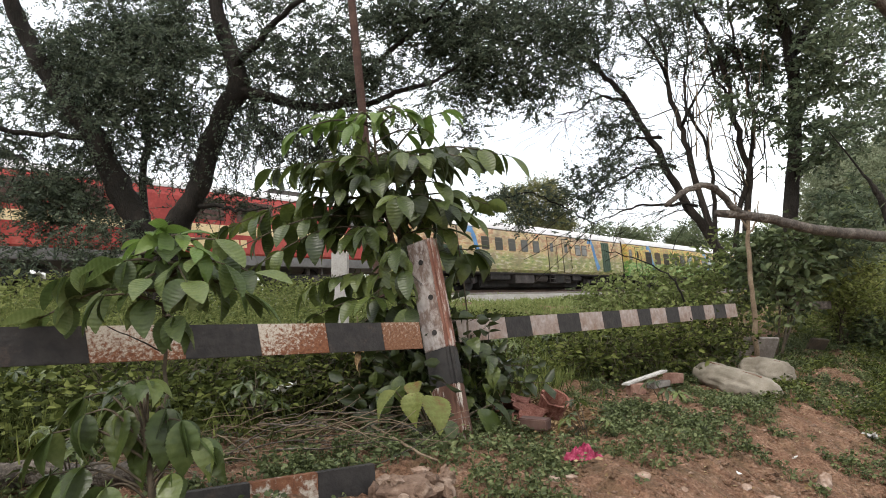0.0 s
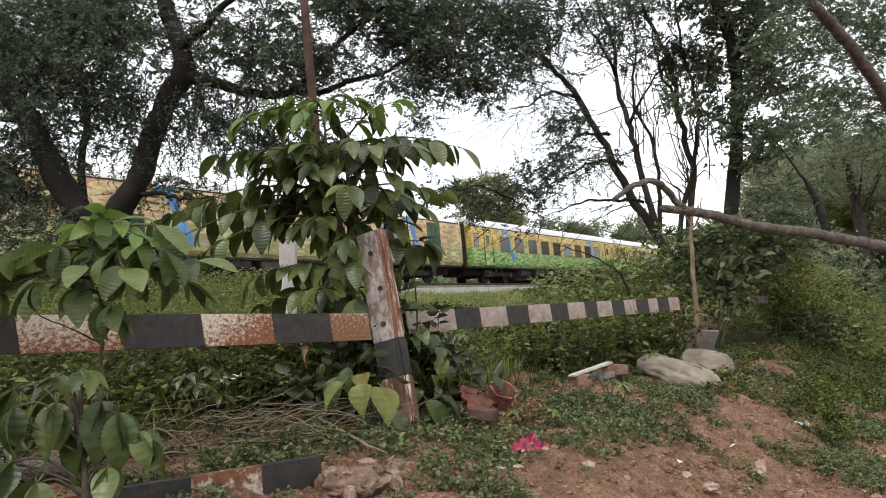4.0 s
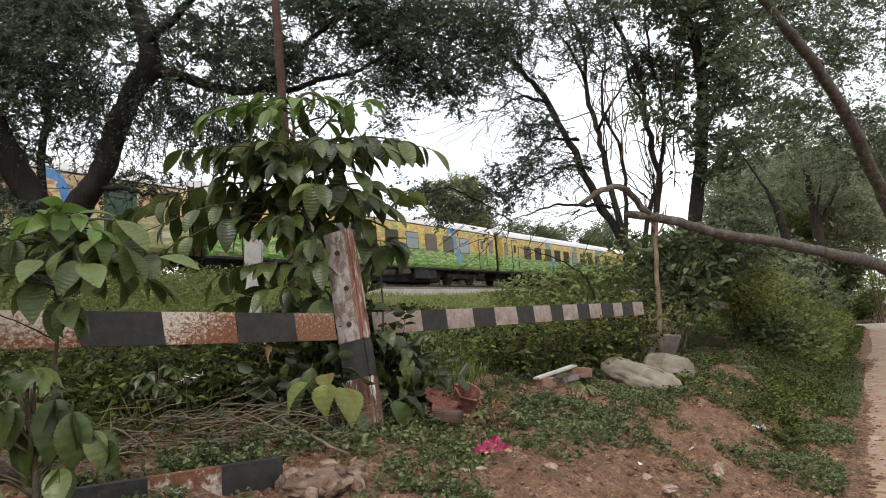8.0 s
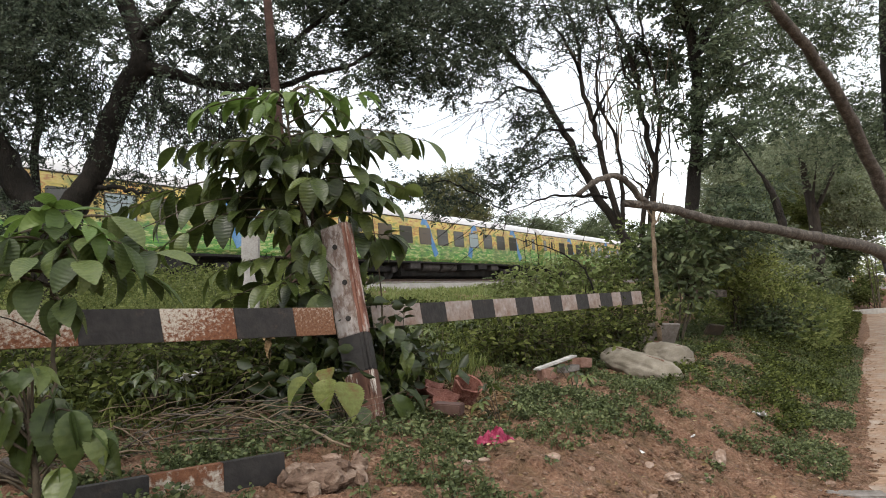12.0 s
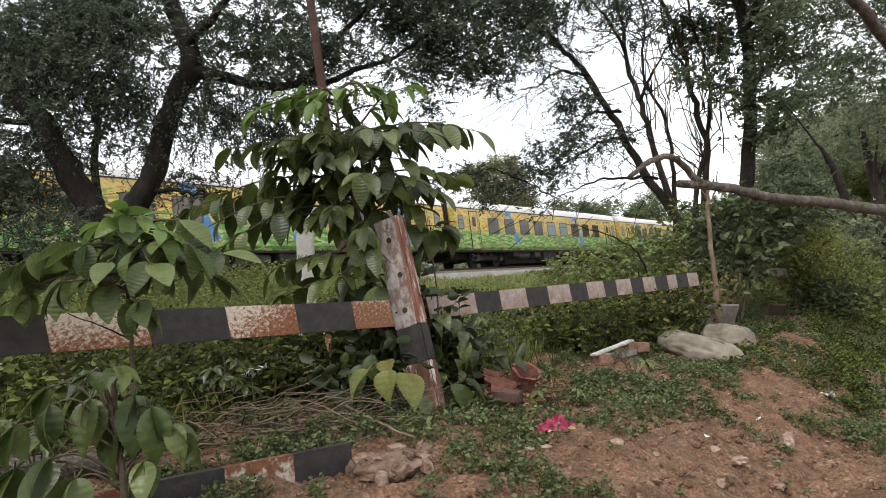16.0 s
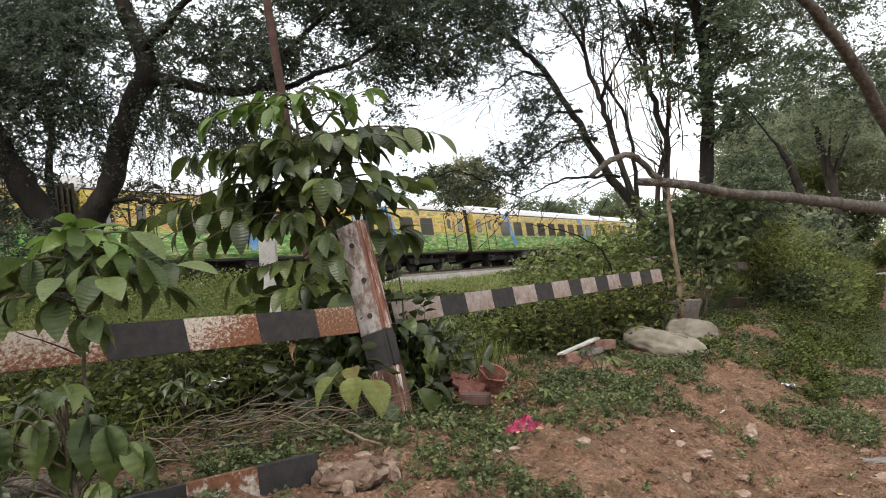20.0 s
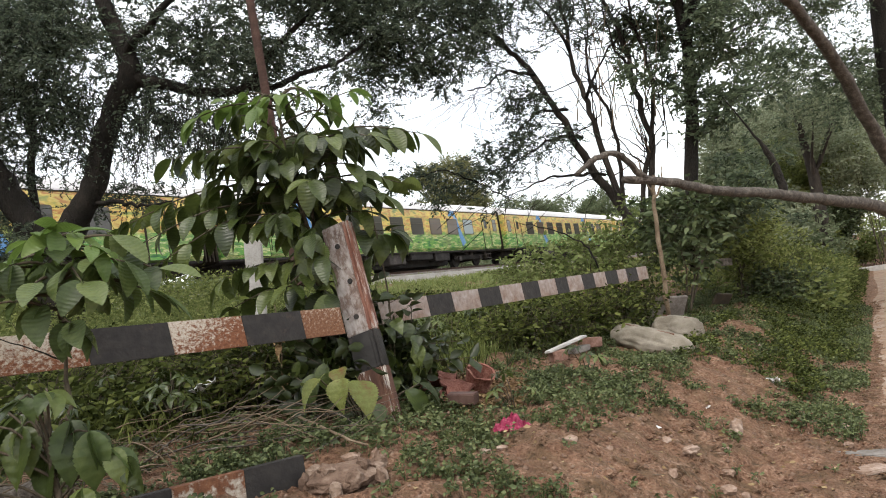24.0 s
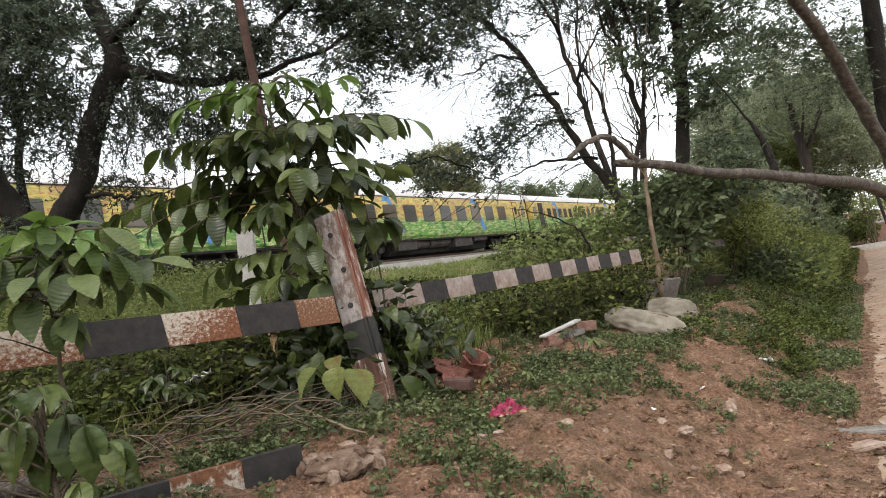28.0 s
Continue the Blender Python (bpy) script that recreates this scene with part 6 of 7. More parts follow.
for k in range(300):
    p = np.array([rng.uniform(-8.5, -2.2), 10.4 + rng.normal(0, 0.3), rng.uniform(4.7, 6.3)])
    if k % 3 == 0:
        p = np.array([rng.uniform(-4.7, -2.4), 10.45 + rng.normal(0, 0.1), rng.uniform(5.2, 5.8)])
    q = np.array([rng.normal(0, 0.12), rng.normal(0, 0.05), -0.16])
    for j in range(rng.integers(3, 9)):
        hang_a.append(p.copy())
        p = p + q + rng.normal(0, 0.045, 3)
        q = q * 0.8 + np.array([0, 0, -0.035])
        hang_b.append(p.copy())
hang_a, hang_b = np.array(hang_a), np.array(hang_b)
tv, tt = twig_arrays(hang_a, hang_b, 0.007)
part("twig_mass", array_mesh("twig_mass", tv, tt, BARK), None, left_tree)["kind"] = "stuff"
base = np.concatenate([hang_a + (hang_b - hang_a) * q for q in rng.random(9)])
base = base[rng.random(len(base)) < 0.6]
way = rng.normal(0, 1, base.shape) + np.array([0, 0, -0.4])
L = 0.05 * (0.6 + 0.8 * rng.random(len(base)))
lv, lt = leaf_arrays(base, way, L, L * 0.42, rng)
part("hanging_leaves", array_mesh("hanging_leaves", lv, lt, TINY_LEAF), TINY_LEAF, left_tree)["kind"] = "stuff"
thin_tree = thing("tree", "thin dark trunk behind the forked thorn tree", "tree")
limb("trunk", [(-7.9, 13.5, 2.2), (-8.0, 13.5, 4.4), (-7.9, 13.5, 6.6), (-8.1, 13.4, 9)], (0.10, 0.09, 0.07, 0.04), BARK, thin_tree, 8, 6, 0.03, 11)
crown(thin_tree, clump_line([(-8.5, 13.5, 6), (-8, 13.5, 8), (-7.5, 13.5, 9)], 10, 0.9, 12, 0.5), 60, 8, 0.06, TINY_LEAF, 202)
# the rust-brown pole behind the sapling
pole = thing("pole", "rust-brown leaning iron pole", "pole", "", pose(-1.75, 7.95, 1.2, 0, -1.2, 0))
bm = bmesh.new()
bmesh.ops.create_cone(bm, cap_ends=True, segments=18, radius1=0.056, radius2=0.05, depth=6.6, matrix=pose(0, 0, 3.2))
part("shaft", bm, POLE_RUST, pole)
bm = bmesh.new()
bmesh.ops.create_cone(bm, cap_ends=True, segments=18, radius1=0.075, radius2=0.06, depth=0.3, matrix=pose(0, 0, 0.3))
part("collar", bm, POLE_RUST, pole)

# the many-stemmed tree over the shrubs
stem_tree = thing("tree", "many-stemmed thorn tree leaning over the fence", "tree")
stems = ([(3.95, 13.0, 1.9), (3.62, 12.95, 2.75), (3.05, 12.95, 4.0), (2.65, 12.95, 5.05), (2.2, 12.95, 6.0), (1.73, 12.95, 6.61), (0.95, 12.95, 7.45), (0.2, 12.95, 8.3)],
         [(3.8, 12.9, 1.9), (3.6, 12.75, 2.67), (3.4, 12.75, 3.9), (3.28, 12.75, 4.92), (3.13, 12.75, 5.73), (3.12, 12.75, 6.77), (2.87, 12.75, 7.73), (2.6, 12.7, 8.8)],
         [(4.0, 12.8, 1.9), (4.0, 12.45, 2.71), (4.22, 12.45, 3.77), (4.14, 12.45, 4.99), (4.08, 12.45, 6.01), (3.83, 12.45, 6.82), (3.63, 12.45, 7.53), (3.4, 12.4, 8.6)],
         [(3.9, 12.7, 1.9), (3.9, 12.5, 3.0), (4.3, 12.4, 4.2), (4.45, 12.4, 5.4), (4.3, 12.4, 6.6), (4.4, 12.4, 8.0)],
         [(3.6, 13.1, 2.2), (3.75, 13.0, 3.6), (3.7, 12.9, 4.6), (3.45, 12.9, 5.6), (3.6, 12.9, 6.7), (3.5, 12.9, 8.0)])
for k, s in enumerate(stems):
    r0 = (0.095, 0.075, 0.075, 0.055, 0.045)[k]
    limb("stem", s, [r0 * (1 - 0.75 * i / (len(s) - 1)) for i in range(len(s))], BARK_MID, stem_tree, 9, 5, 0.02, 30 + k, 0.08)
for k, s in enumerate(([(3.1, 12.9, 4.3), (2.5, 12.7, 4.35), (1.8, 12.4, 4.0), (1.0, 12.2, 3.75)], [(2.9, 12.9, 4.9), (2.3, 12.7, 4.9), (1.9, 12.5, 4.6), (1.5, 12.3, 4.2)], [(2.4, 12.9, 5.7), (1.8, 12.5, 5.7), (1.3, 12.2, 5.4), (0.9, 12, 5.3)], [(3.25, 12.7, 5.0), (3.6, 12.5, 5.6), (4.0, 12.3, 6.0)], [(4.1, 12.4, 5.2), (3.8, 12.2, 5.9), (3.7, 12.0, 6.8)], [(3.1, 12.7, 6.0), (2.7, 12.5, 6.8), (2.4, 12.4, 7.6)], [(3.4, 12.9, 3.5), (2.6, 12.7, 3.6), (2.0, 12.5, 3.5), (1.35, 12.4, 3.32)])):
    limb("bough", s, [0.035 * (1 - 0.8 * i / (len(s) - 1)) for i in range(len(s))], BARK, stem_tree, 6, 5, 0.02, 50 + k)
rng = np.random.default_rng(88)
for k in range(90):
    s = stems[k % 5]
    i = rng.integers(2, len(s) - 1)
    p = np.array(s[i]) * 0.6 + np.array(s[i - 1]) * 0.4
    d = np.array([rng.normal(-0.35, 0.6), rng.normal(-0.2, 0.4), rng.normal(0.45, 0.5)])
    ln = rng.uniform(0.5, 1.7)
    bend = np.array([0, 0, rng.normal(-0.1, 0.15)])
    limb("twig", [p, p + d * ln * 0.5 + rng.normal(0, 0.07, 3), p + d * ln + bend + rng.normal(0, 0.12, 3)], (0.014, 0.009, 0.003), BARK_MID, stem_tree, 5, 4, 0.02, 160 + k, 0)
for k in range(26):
    x, z = rng.uniform(2.9, 4.8), rng.uniform(3.6, 5.0)
    p = np.array([x, 11.9 + rng.normal(0, 0.3), z])
    d = np.array([rng.normal(0, 0.25), rng.normal(0, 0.1), 1.0])
    ln = rng.uniform(1.0, 2.4)
    limb("dead_twig", [p, p + d * ln * 0.5 + rng.normal(0, 0.06, 3), p + d * ln + rng.normal(0, 0.15, 3)], (0.012, 0.009, 0.004), BARK_BARE if k % 2 else BARK, stem_tree, 5, 4, 0.015, 60 + k, 0)
for k, s in enumerate(([(1.5, 12.95, 7.3), (0.6, 12.0, 7.3), (-0.4, 11.3, 7.0), (-1.2, 10.9, 6.6)], [(1.9, 12.95, 6.5), (1.2, 12.0, 6.5), (0.5, 11.4, 6.1), (-0.3, 11.0, 5.6)], [(1.4, 12.4, 3.3), (0.8, 12.2, 3.7), (0.2, 12.15, 3.95), (-0.5, 12.15, 3.85)])):
    limb("bough", s, (0.05, 0.04, 0.03, 0.012) if k < 2 else (0.012, 0.012, 0.01, 0.004), BARK, stem_tree, 7, 5, 0.03, 70 + k)
spray_a, spray_b = [], []
for k in range(170):
    s = (((3.1, 4.3), (1.0, 3.75)), ((2.9, 4.9), (1.5, 4.2)), ((2.4, 5.7), (0.9, 5.3)), ((3.4, 3.5), (1.35, 3.32)), ((2.0, 6.4), (1.6, 7.2)))[k % 5]
    q = rng.random()
    p = np.array([s[0][0] * (1 - q) + s[1][0] * q, 12.5 + rng.normal(0, 0.2), s[0][1] * (1 - q) + s[1][1] * q])
    d = np.array([rng.normal(-0.10, 0.10), rng.normal(0, 0.05), rng.normal(-0.01, 0.09)])
    for j in range(rng.integers(3, 7)):
        spray_a.append(p.copy())
        p = p + d + rng.normal(0, 0.03, 3)
        spray_b.append(p.copy())
tv, tt = twig_arrays(np.array(spray_a), np.array(spray_b), 0.008)
part("twig_mass", array_mesh("twig_mass", tv, tt, BARK), None, stem_tree)["kind"] = "stuff"
stem_clumps = (clump_line([(1.0, 12.3, 3.7), (1.7, 12.4, 4.1), (2.4, 12.6, 4.4)], 18, 0.30, 31, 0.28, 0.24)
               + clump_line([(1.2, 12, 5.4), (2, 12.4, 5.2), (2.4, 12.5, 4.9)], 9, 0.26, 32, 0.22, 0.24)
               + clump_line([(1.6, 12.5, 6.6), (2.6, 12.5, 7.2), (3.6, 12.4, 7.4), (4.6, 12.4, 7.2)], 18, 0.5, 33, 0.35, 0.6)
               + clump_line([(2.8, 12.4, 6.2), (3.6, 12.4, 6.3), (4.5, 12.3, 6.0)], 7, 0.35, 34, 0.3, 0.35)
               + clump_line([(1, 12.5, 8.6), (3, 12.5, 8.8), (5, 12.5, 8.6)], 12, 1.0, 35, 0.5, 0.7)
               + clump_line([(-0.5, 12.15, 3.75), (0.1, 12.15, 3.75), (0.6, 12.15, 3.7)], 7, 0.26, 37, 0.16, 0.35)
               + clump_line([(-1.2, 11, 7.2), (0, 11.2, 7.2), (1.2, 11.6, 7.1), (2, 12, 7.2)], 15, 0.6, 21, 0.42, 0.6)
               + clump_line([(-1.0, 11, 6.0), (-0.2, 11, 6.0), (0.7, 11.0, 6.1), (1.4, 11.2, 6.2)], 14, 0.42, 22, 0.3, 0.6)
               + clump_line([(-0.7, 11, 5.4), (0.0, 11, 5.45), (0.8, 11, 5.4)], 9, 0.3, 23, 0.16, 0.5)
               + clump_line([(-1, 12, 8.6), (2, 12, 8.6)], 10, 1.0, 24, 0.6, 0.8))
crown(stem_tree, tufts(stem_clumps, 3, 0.24, 212, 0.4), 22, 8, 0.062, TINY_LEAF, 204, 0.4, 0.30, wide=0.46)

big_tree = thing("tree", "tall dark tree with blue-green leaf clusters", "tree")
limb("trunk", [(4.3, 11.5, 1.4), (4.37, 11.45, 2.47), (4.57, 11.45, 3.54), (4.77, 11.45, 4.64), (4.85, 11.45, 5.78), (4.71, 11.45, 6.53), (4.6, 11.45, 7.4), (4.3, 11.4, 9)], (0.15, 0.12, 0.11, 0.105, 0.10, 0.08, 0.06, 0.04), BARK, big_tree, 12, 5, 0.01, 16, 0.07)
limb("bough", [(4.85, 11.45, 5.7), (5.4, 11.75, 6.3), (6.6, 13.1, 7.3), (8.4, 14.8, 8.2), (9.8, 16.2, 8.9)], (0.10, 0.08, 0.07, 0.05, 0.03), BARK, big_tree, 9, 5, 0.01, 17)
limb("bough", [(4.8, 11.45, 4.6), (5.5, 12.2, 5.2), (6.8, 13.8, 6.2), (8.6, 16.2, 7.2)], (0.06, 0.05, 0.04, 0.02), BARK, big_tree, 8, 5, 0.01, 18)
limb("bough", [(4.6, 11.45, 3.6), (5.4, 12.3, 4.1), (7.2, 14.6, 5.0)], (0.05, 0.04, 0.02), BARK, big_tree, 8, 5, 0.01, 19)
big_clumps = (clump_line([(5.0, 11.2, 3.0), (5.6, 11.4, 3.2), (6.2, 11.8, 3.2)], 15, 0.24, 41, 0.3, 0.8)
              + clump_line([(5.0, 11, 4.0), (5.9, 11, 4.5), (6.5, 11.2, 4.3)], 24, 0.24, 42, 0.34, 0.9)
              + clump_line([(5.0, 11, 5.2), (6.0, 11, 5.6), (6.8, 11.2, 5.5)], 26, 0.25, 43, 0.38, 0.9)
              + clump_line([(4.2, 11, 6.6), (5.4, 11, 6.8), (6.8, 11.2, 6.7)], 34, 0.28, 44, 0.42, 1.0)
              + clump_line([(4.2, 12, 5.2), (4.9, 12, 6.2), (5.6, 12, 7.2)], 24, 0.26, 47, 0.38, 0.9)
              + clump_line([(4.5, 11.0, 3.4), (4.8, 11.0, 4.6), (4.9, 11.0, 5.6)], 9, 0.22, 48, 0.22, 0.7)
              + clump_line([(4, 11, 8.0), (6, 11, 8.2), (8, 11.4, 8.0)], 30, 0.5, 45, 0.5)
              + clump_line([(4.7, 11, 2.4), (5.6, 11.2, 2.3)], 6, 0.34, 46, 0.22))
fans = []
for x, y, z, rx, ry, rz, w in big_clumps:
    k = 1.0 + 0.5 * min(1.0, max(0.0, (x - 5.2) / 0.8))
    fans.append((k * x, k * y, 1.5 + k * (z - 1.5), 1.2 * k * rx, 1.2 * k * ry, 0.5 * k * rz, w * (1.15 if k < 1.05 else 0.62)))
crown(big_tree, tufts(fans, 1, 0.34, 213, 0.32), 17, 7, 0.10, TREE_LEAF, 205, 0.15, 0.30, wide=0.46)

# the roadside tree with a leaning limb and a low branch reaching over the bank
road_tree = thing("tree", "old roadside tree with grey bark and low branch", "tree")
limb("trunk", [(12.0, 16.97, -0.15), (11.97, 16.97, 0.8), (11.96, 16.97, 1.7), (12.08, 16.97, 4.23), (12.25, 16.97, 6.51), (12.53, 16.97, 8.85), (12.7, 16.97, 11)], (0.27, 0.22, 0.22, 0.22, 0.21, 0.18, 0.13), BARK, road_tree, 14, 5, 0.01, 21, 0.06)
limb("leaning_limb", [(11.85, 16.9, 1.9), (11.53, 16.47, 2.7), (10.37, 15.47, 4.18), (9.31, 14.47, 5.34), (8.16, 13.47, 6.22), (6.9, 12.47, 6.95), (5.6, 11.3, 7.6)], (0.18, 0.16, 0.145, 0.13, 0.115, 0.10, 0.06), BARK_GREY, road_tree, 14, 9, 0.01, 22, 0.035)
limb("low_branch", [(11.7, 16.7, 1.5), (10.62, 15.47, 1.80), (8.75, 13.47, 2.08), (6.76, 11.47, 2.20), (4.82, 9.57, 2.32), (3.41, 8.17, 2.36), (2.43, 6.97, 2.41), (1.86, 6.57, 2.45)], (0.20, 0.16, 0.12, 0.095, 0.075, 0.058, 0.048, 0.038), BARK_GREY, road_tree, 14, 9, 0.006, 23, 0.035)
# the stub's shade is painted in: darker bark than its branch
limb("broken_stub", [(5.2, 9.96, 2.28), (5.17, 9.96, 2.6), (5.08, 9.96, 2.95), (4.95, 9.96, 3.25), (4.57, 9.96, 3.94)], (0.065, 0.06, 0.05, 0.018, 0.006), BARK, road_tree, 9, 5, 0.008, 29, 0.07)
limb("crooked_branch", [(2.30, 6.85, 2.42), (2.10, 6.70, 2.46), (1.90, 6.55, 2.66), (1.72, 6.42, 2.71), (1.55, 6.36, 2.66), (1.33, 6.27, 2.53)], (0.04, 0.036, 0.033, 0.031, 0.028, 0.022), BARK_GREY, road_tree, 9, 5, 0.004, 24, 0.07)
# the first clump line hangs unseen over the bank, added to shade it
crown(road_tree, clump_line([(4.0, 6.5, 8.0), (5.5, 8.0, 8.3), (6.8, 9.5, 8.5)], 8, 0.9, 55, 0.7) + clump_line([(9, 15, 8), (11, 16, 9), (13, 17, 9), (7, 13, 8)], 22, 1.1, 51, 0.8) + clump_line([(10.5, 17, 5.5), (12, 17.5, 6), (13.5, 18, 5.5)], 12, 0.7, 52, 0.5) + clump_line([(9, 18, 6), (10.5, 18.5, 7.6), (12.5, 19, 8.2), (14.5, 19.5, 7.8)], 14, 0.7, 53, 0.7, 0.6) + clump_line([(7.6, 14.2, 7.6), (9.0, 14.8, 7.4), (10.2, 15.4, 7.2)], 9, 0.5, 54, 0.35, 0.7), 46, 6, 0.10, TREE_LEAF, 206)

stick = thing("bare_sapling", "bare thin brown sapling stem by the sacks", "sapling")
limb("stem", [(2.74, 8.75, 0.9), (2.78, 8.75, 1.5), (2.80, 8.75, 1.83), (2.84, 8.75, 2.43), (2.91, 8.75, 2.75)], (0.034, 0.032, 0.03, 0.027, 0.02), BARK_BARE, stick, 8, 5, 0.006, 25)
limb("twig", [(2.83, 8.75, 2.4), (2.95, 8.7, 2.6), (3.02, 8.7, 2.85)], (0.015, 0.011, 0.006), BARK_BARE, stick, 6, 4, 0.005, 26)
limb("twig", [(2.84, 8.75, 2.5), (2.76, 8.7, 2.75), (2.72, 8.7, 3.0)], (0.014, 0.010, 0.005), BARK_BARE, stick, 6, 4, 0.005, 27)
cane = thing("arching_cane", "thin arching dark cane before the shrub", "twig")
limb("cane", [(2.35, 10.2, 1.5), (2.2, 10.2, 2.0), (1.9, 10.2, 2.28), (1.45, 10.2, 2.5), (1.2, 10.2, 2.58)], (0.016, 0.014, 0.011, 0.008, 0.004), BARK, cane, 6, 5, 0.008, 28)


def round_tree(label, x, y, z, h, r, seed, mat=FAR_LEAF, n=16, size=0.35, per=70, group="far trees", stout=1.0):
    """A tree further off: tapered trunk, a few limbs and an uneven crown of clumps."""
    rng = np.random.default_rng(seed)
    ob = thing("tree", label, "tree", group)
    limb("trunk", [(x, y, z - 0.2), (x + 0.1, y, z + h * 0.35), (x - 0.1, y, z + h * 0.75)], (0.022 * h * stout, 0.018 * h * stout, 0.008 * h * stout), BARK_MID, ob, 8, 4, 0.02, seed)
    cl = []
    for k in range(n):
        a, q = rng.uniform(0, 6.28), r * rng.random() ** 0.5
        c = (x + q * math.cos(a), y + q * math.sin(a) * 0.7, z + h * rng.uniform(0.5, 0.92))
        cl.append((*c, r * rng.uniform(0.22, 0.45), r * 0.35, r * rng.uniform(0.18, 0.3), 1))
        if k < 5:
            limb("bough", [(x, y, z + h * 0.4), ((x + c[0]) / 2, (y + c[1]) / 2, (z + h * 0.4 + c[2]) / 2), c], (0.009 * h, 0.006 * h, 0.002 * h), BARK_MID, ob, 6, 3, 0.03, seed + k)
    crown(ob, cl, per, 5, size, mat, seed, 0.1, size * 3)
    return ob


for k, (x, y, h, r) in enumerate(((12, 104, 13.4, 4.4), (17.5, 105, 12.8, 4.2), (25.5, 104, 12.6, 3.6), (2, 104, 9, 5), (32, 95, 9.5, 4.5), (38, 96, 8.6, 5), (-6, 100, 9, 6), (-16, 95, 9, 6), (46, 100, 9, 5), (-26, 80, 9, 6), (-36, 74, 9, 6))):
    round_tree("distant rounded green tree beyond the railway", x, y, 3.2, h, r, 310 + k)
round_tree("olive green tree rising behind the train", 1.9, 63.0, 3.2, 12.6, 3.4, 336, OLIVE_LEAF, 34, 0.20, 90)
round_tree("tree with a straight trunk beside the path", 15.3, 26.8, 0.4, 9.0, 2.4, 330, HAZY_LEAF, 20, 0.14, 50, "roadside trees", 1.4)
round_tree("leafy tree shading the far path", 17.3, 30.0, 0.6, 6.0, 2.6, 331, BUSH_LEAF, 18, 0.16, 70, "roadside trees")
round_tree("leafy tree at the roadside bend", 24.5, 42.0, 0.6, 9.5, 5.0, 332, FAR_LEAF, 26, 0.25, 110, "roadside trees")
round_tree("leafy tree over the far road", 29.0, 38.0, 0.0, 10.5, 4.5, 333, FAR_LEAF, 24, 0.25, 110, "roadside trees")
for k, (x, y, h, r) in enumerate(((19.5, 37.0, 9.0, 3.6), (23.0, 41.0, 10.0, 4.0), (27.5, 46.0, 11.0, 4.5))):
    round_tree("haze-paled grey-green tree standing beyond the path end", x, y, 0.4, h, r, 340 + k, HAZY_LEAF, 40, 0.18, 120, "roadside trees")
round_tree("tree at the far end of the road", 34, 68.0, 0.6, 11, 6, 334, FAR_LEAF, 26, 0.35, 100, "roadside trees")

for k, (x, y, h, r, mt) in enumerate(((27, 52, 10, 5, FAR_LEAF), (45, 80, 10, 7, FAR_LEAF), (58, 92, 11, 7, FAR_LEAF))):
    round_tree("leafy roadside tree with grey-green crown", x, y, 0.8, h, r, 350 + k, mt, 20, 0.14, 62, "roadside trees")
hedge_rng = np.random.default_rng(77)
for k in range(26):
    s = -60 + 7.5 * k
    bx, by = -1.5 + s * 0.5704 - 8.5 * 0.8214, 47.0 + s * 0.8214 + 8.5 * 0.5704
    bush("dark scrub behind the railway", [(bx + hedge_rng.normal(0, 1), by + hedge_rng.normal(0, 0.5), 4.3 + hedge_rng.uniform(0, 0.6), 2.2, 2.6, 1.2, 1), (bx + 1.9, by + 2.9, 4.2, 2.2, 2.6, 1.1, 1), (bx - 1.6, by - 2.2, 4.4, 2.2, 2.6, 1.2, 1)], 190, 0.36, FAR_LEAF, 400 + k, 3, 0.8, 0.0, "scrub along the railway")

for k, (x, y, z, r) in enumerate(((14.2, 26.0, 1.4, 1.4), (16.2, 30.0, 1.6, 1.6), (18.8, 35.0, 1.8, 1.8), (21.9, 40.5, 1.8, 2.0), (25.0, 46.0, 2.2, 2.4), (28.5, 52, 2.4, 2.8), (33.5, 60, 2.6, 3.2), (20.2, 31.6, 0.8, 0.7), (19.4, 32.4, 0.6, 0.8), (60, 86, 3, 6), (76, 104, 3, 7))):
    bush("green roadside shrub at the end of the path", [(x, y, z, r, r, z * 0.7, 1), (x - r * 0.7, y + r * 0.5, z * 0.9, r * 0.8, r * 0.8, z * 0.6, 1), (x + r * 0.6, y + r, z * 1.25, r * 0.8, r * 0.8, z * 0.7, 1)], 170, 0.10 + 0.035 * r, BUSH_LEAF if k % 2 else FAR_LEAF, 500 + k, 3, 0.2 * r, 0.0, "roadside shrubs")

bush("haze-paled green leafy scrub closing the view by the path", [(11.5, 23.5, 2.0, 1.3, 1.2, 1.1, 1), (13.4, 25.5, 2.2, 1.1, 1.0, 1.3, 0.8), (10.0, 22.0, 2.4, 1.4, 1.2, 1.4, 1), (14.6, 28.0, 3.2, 1.2, 1.2, 1.2, 0.6)], 170, 0.17, HAZY_LEAF, 610, 3, 0.4, 0.1)
bush("haze-paled green leafy scrub beyond the path bend", [(17.6, 34.0, 3.0, 1.8, 1.6, 1.8, 1), (19.6, 38.0, 3.6, 2.2, 1.8, 2.2, 1), (22.5, 44.0, 5.5, 2.8, 2.0, 2.4, 1)], 240, 0.22, HAZY_LEAF, 611, 3, 0.5, 0.1)

bush("dark green foliage beside the far end of the path", [(19.9, 33.2, 2.2, 0.7, 0.7, 0.8, 1), (20.6, 33.8, 2.7, 0.8, 0.7, 0.6, 1), (21.5, 34.6, 3.1, 0.9, 0.8, 0.6, 1), (20.2, 33.6, 3.4, 0.8, 0.7, 0.5, 0.8)], 230, 0.14, SHRUB_LEAF, 613, 3, 0.3, 0.2)
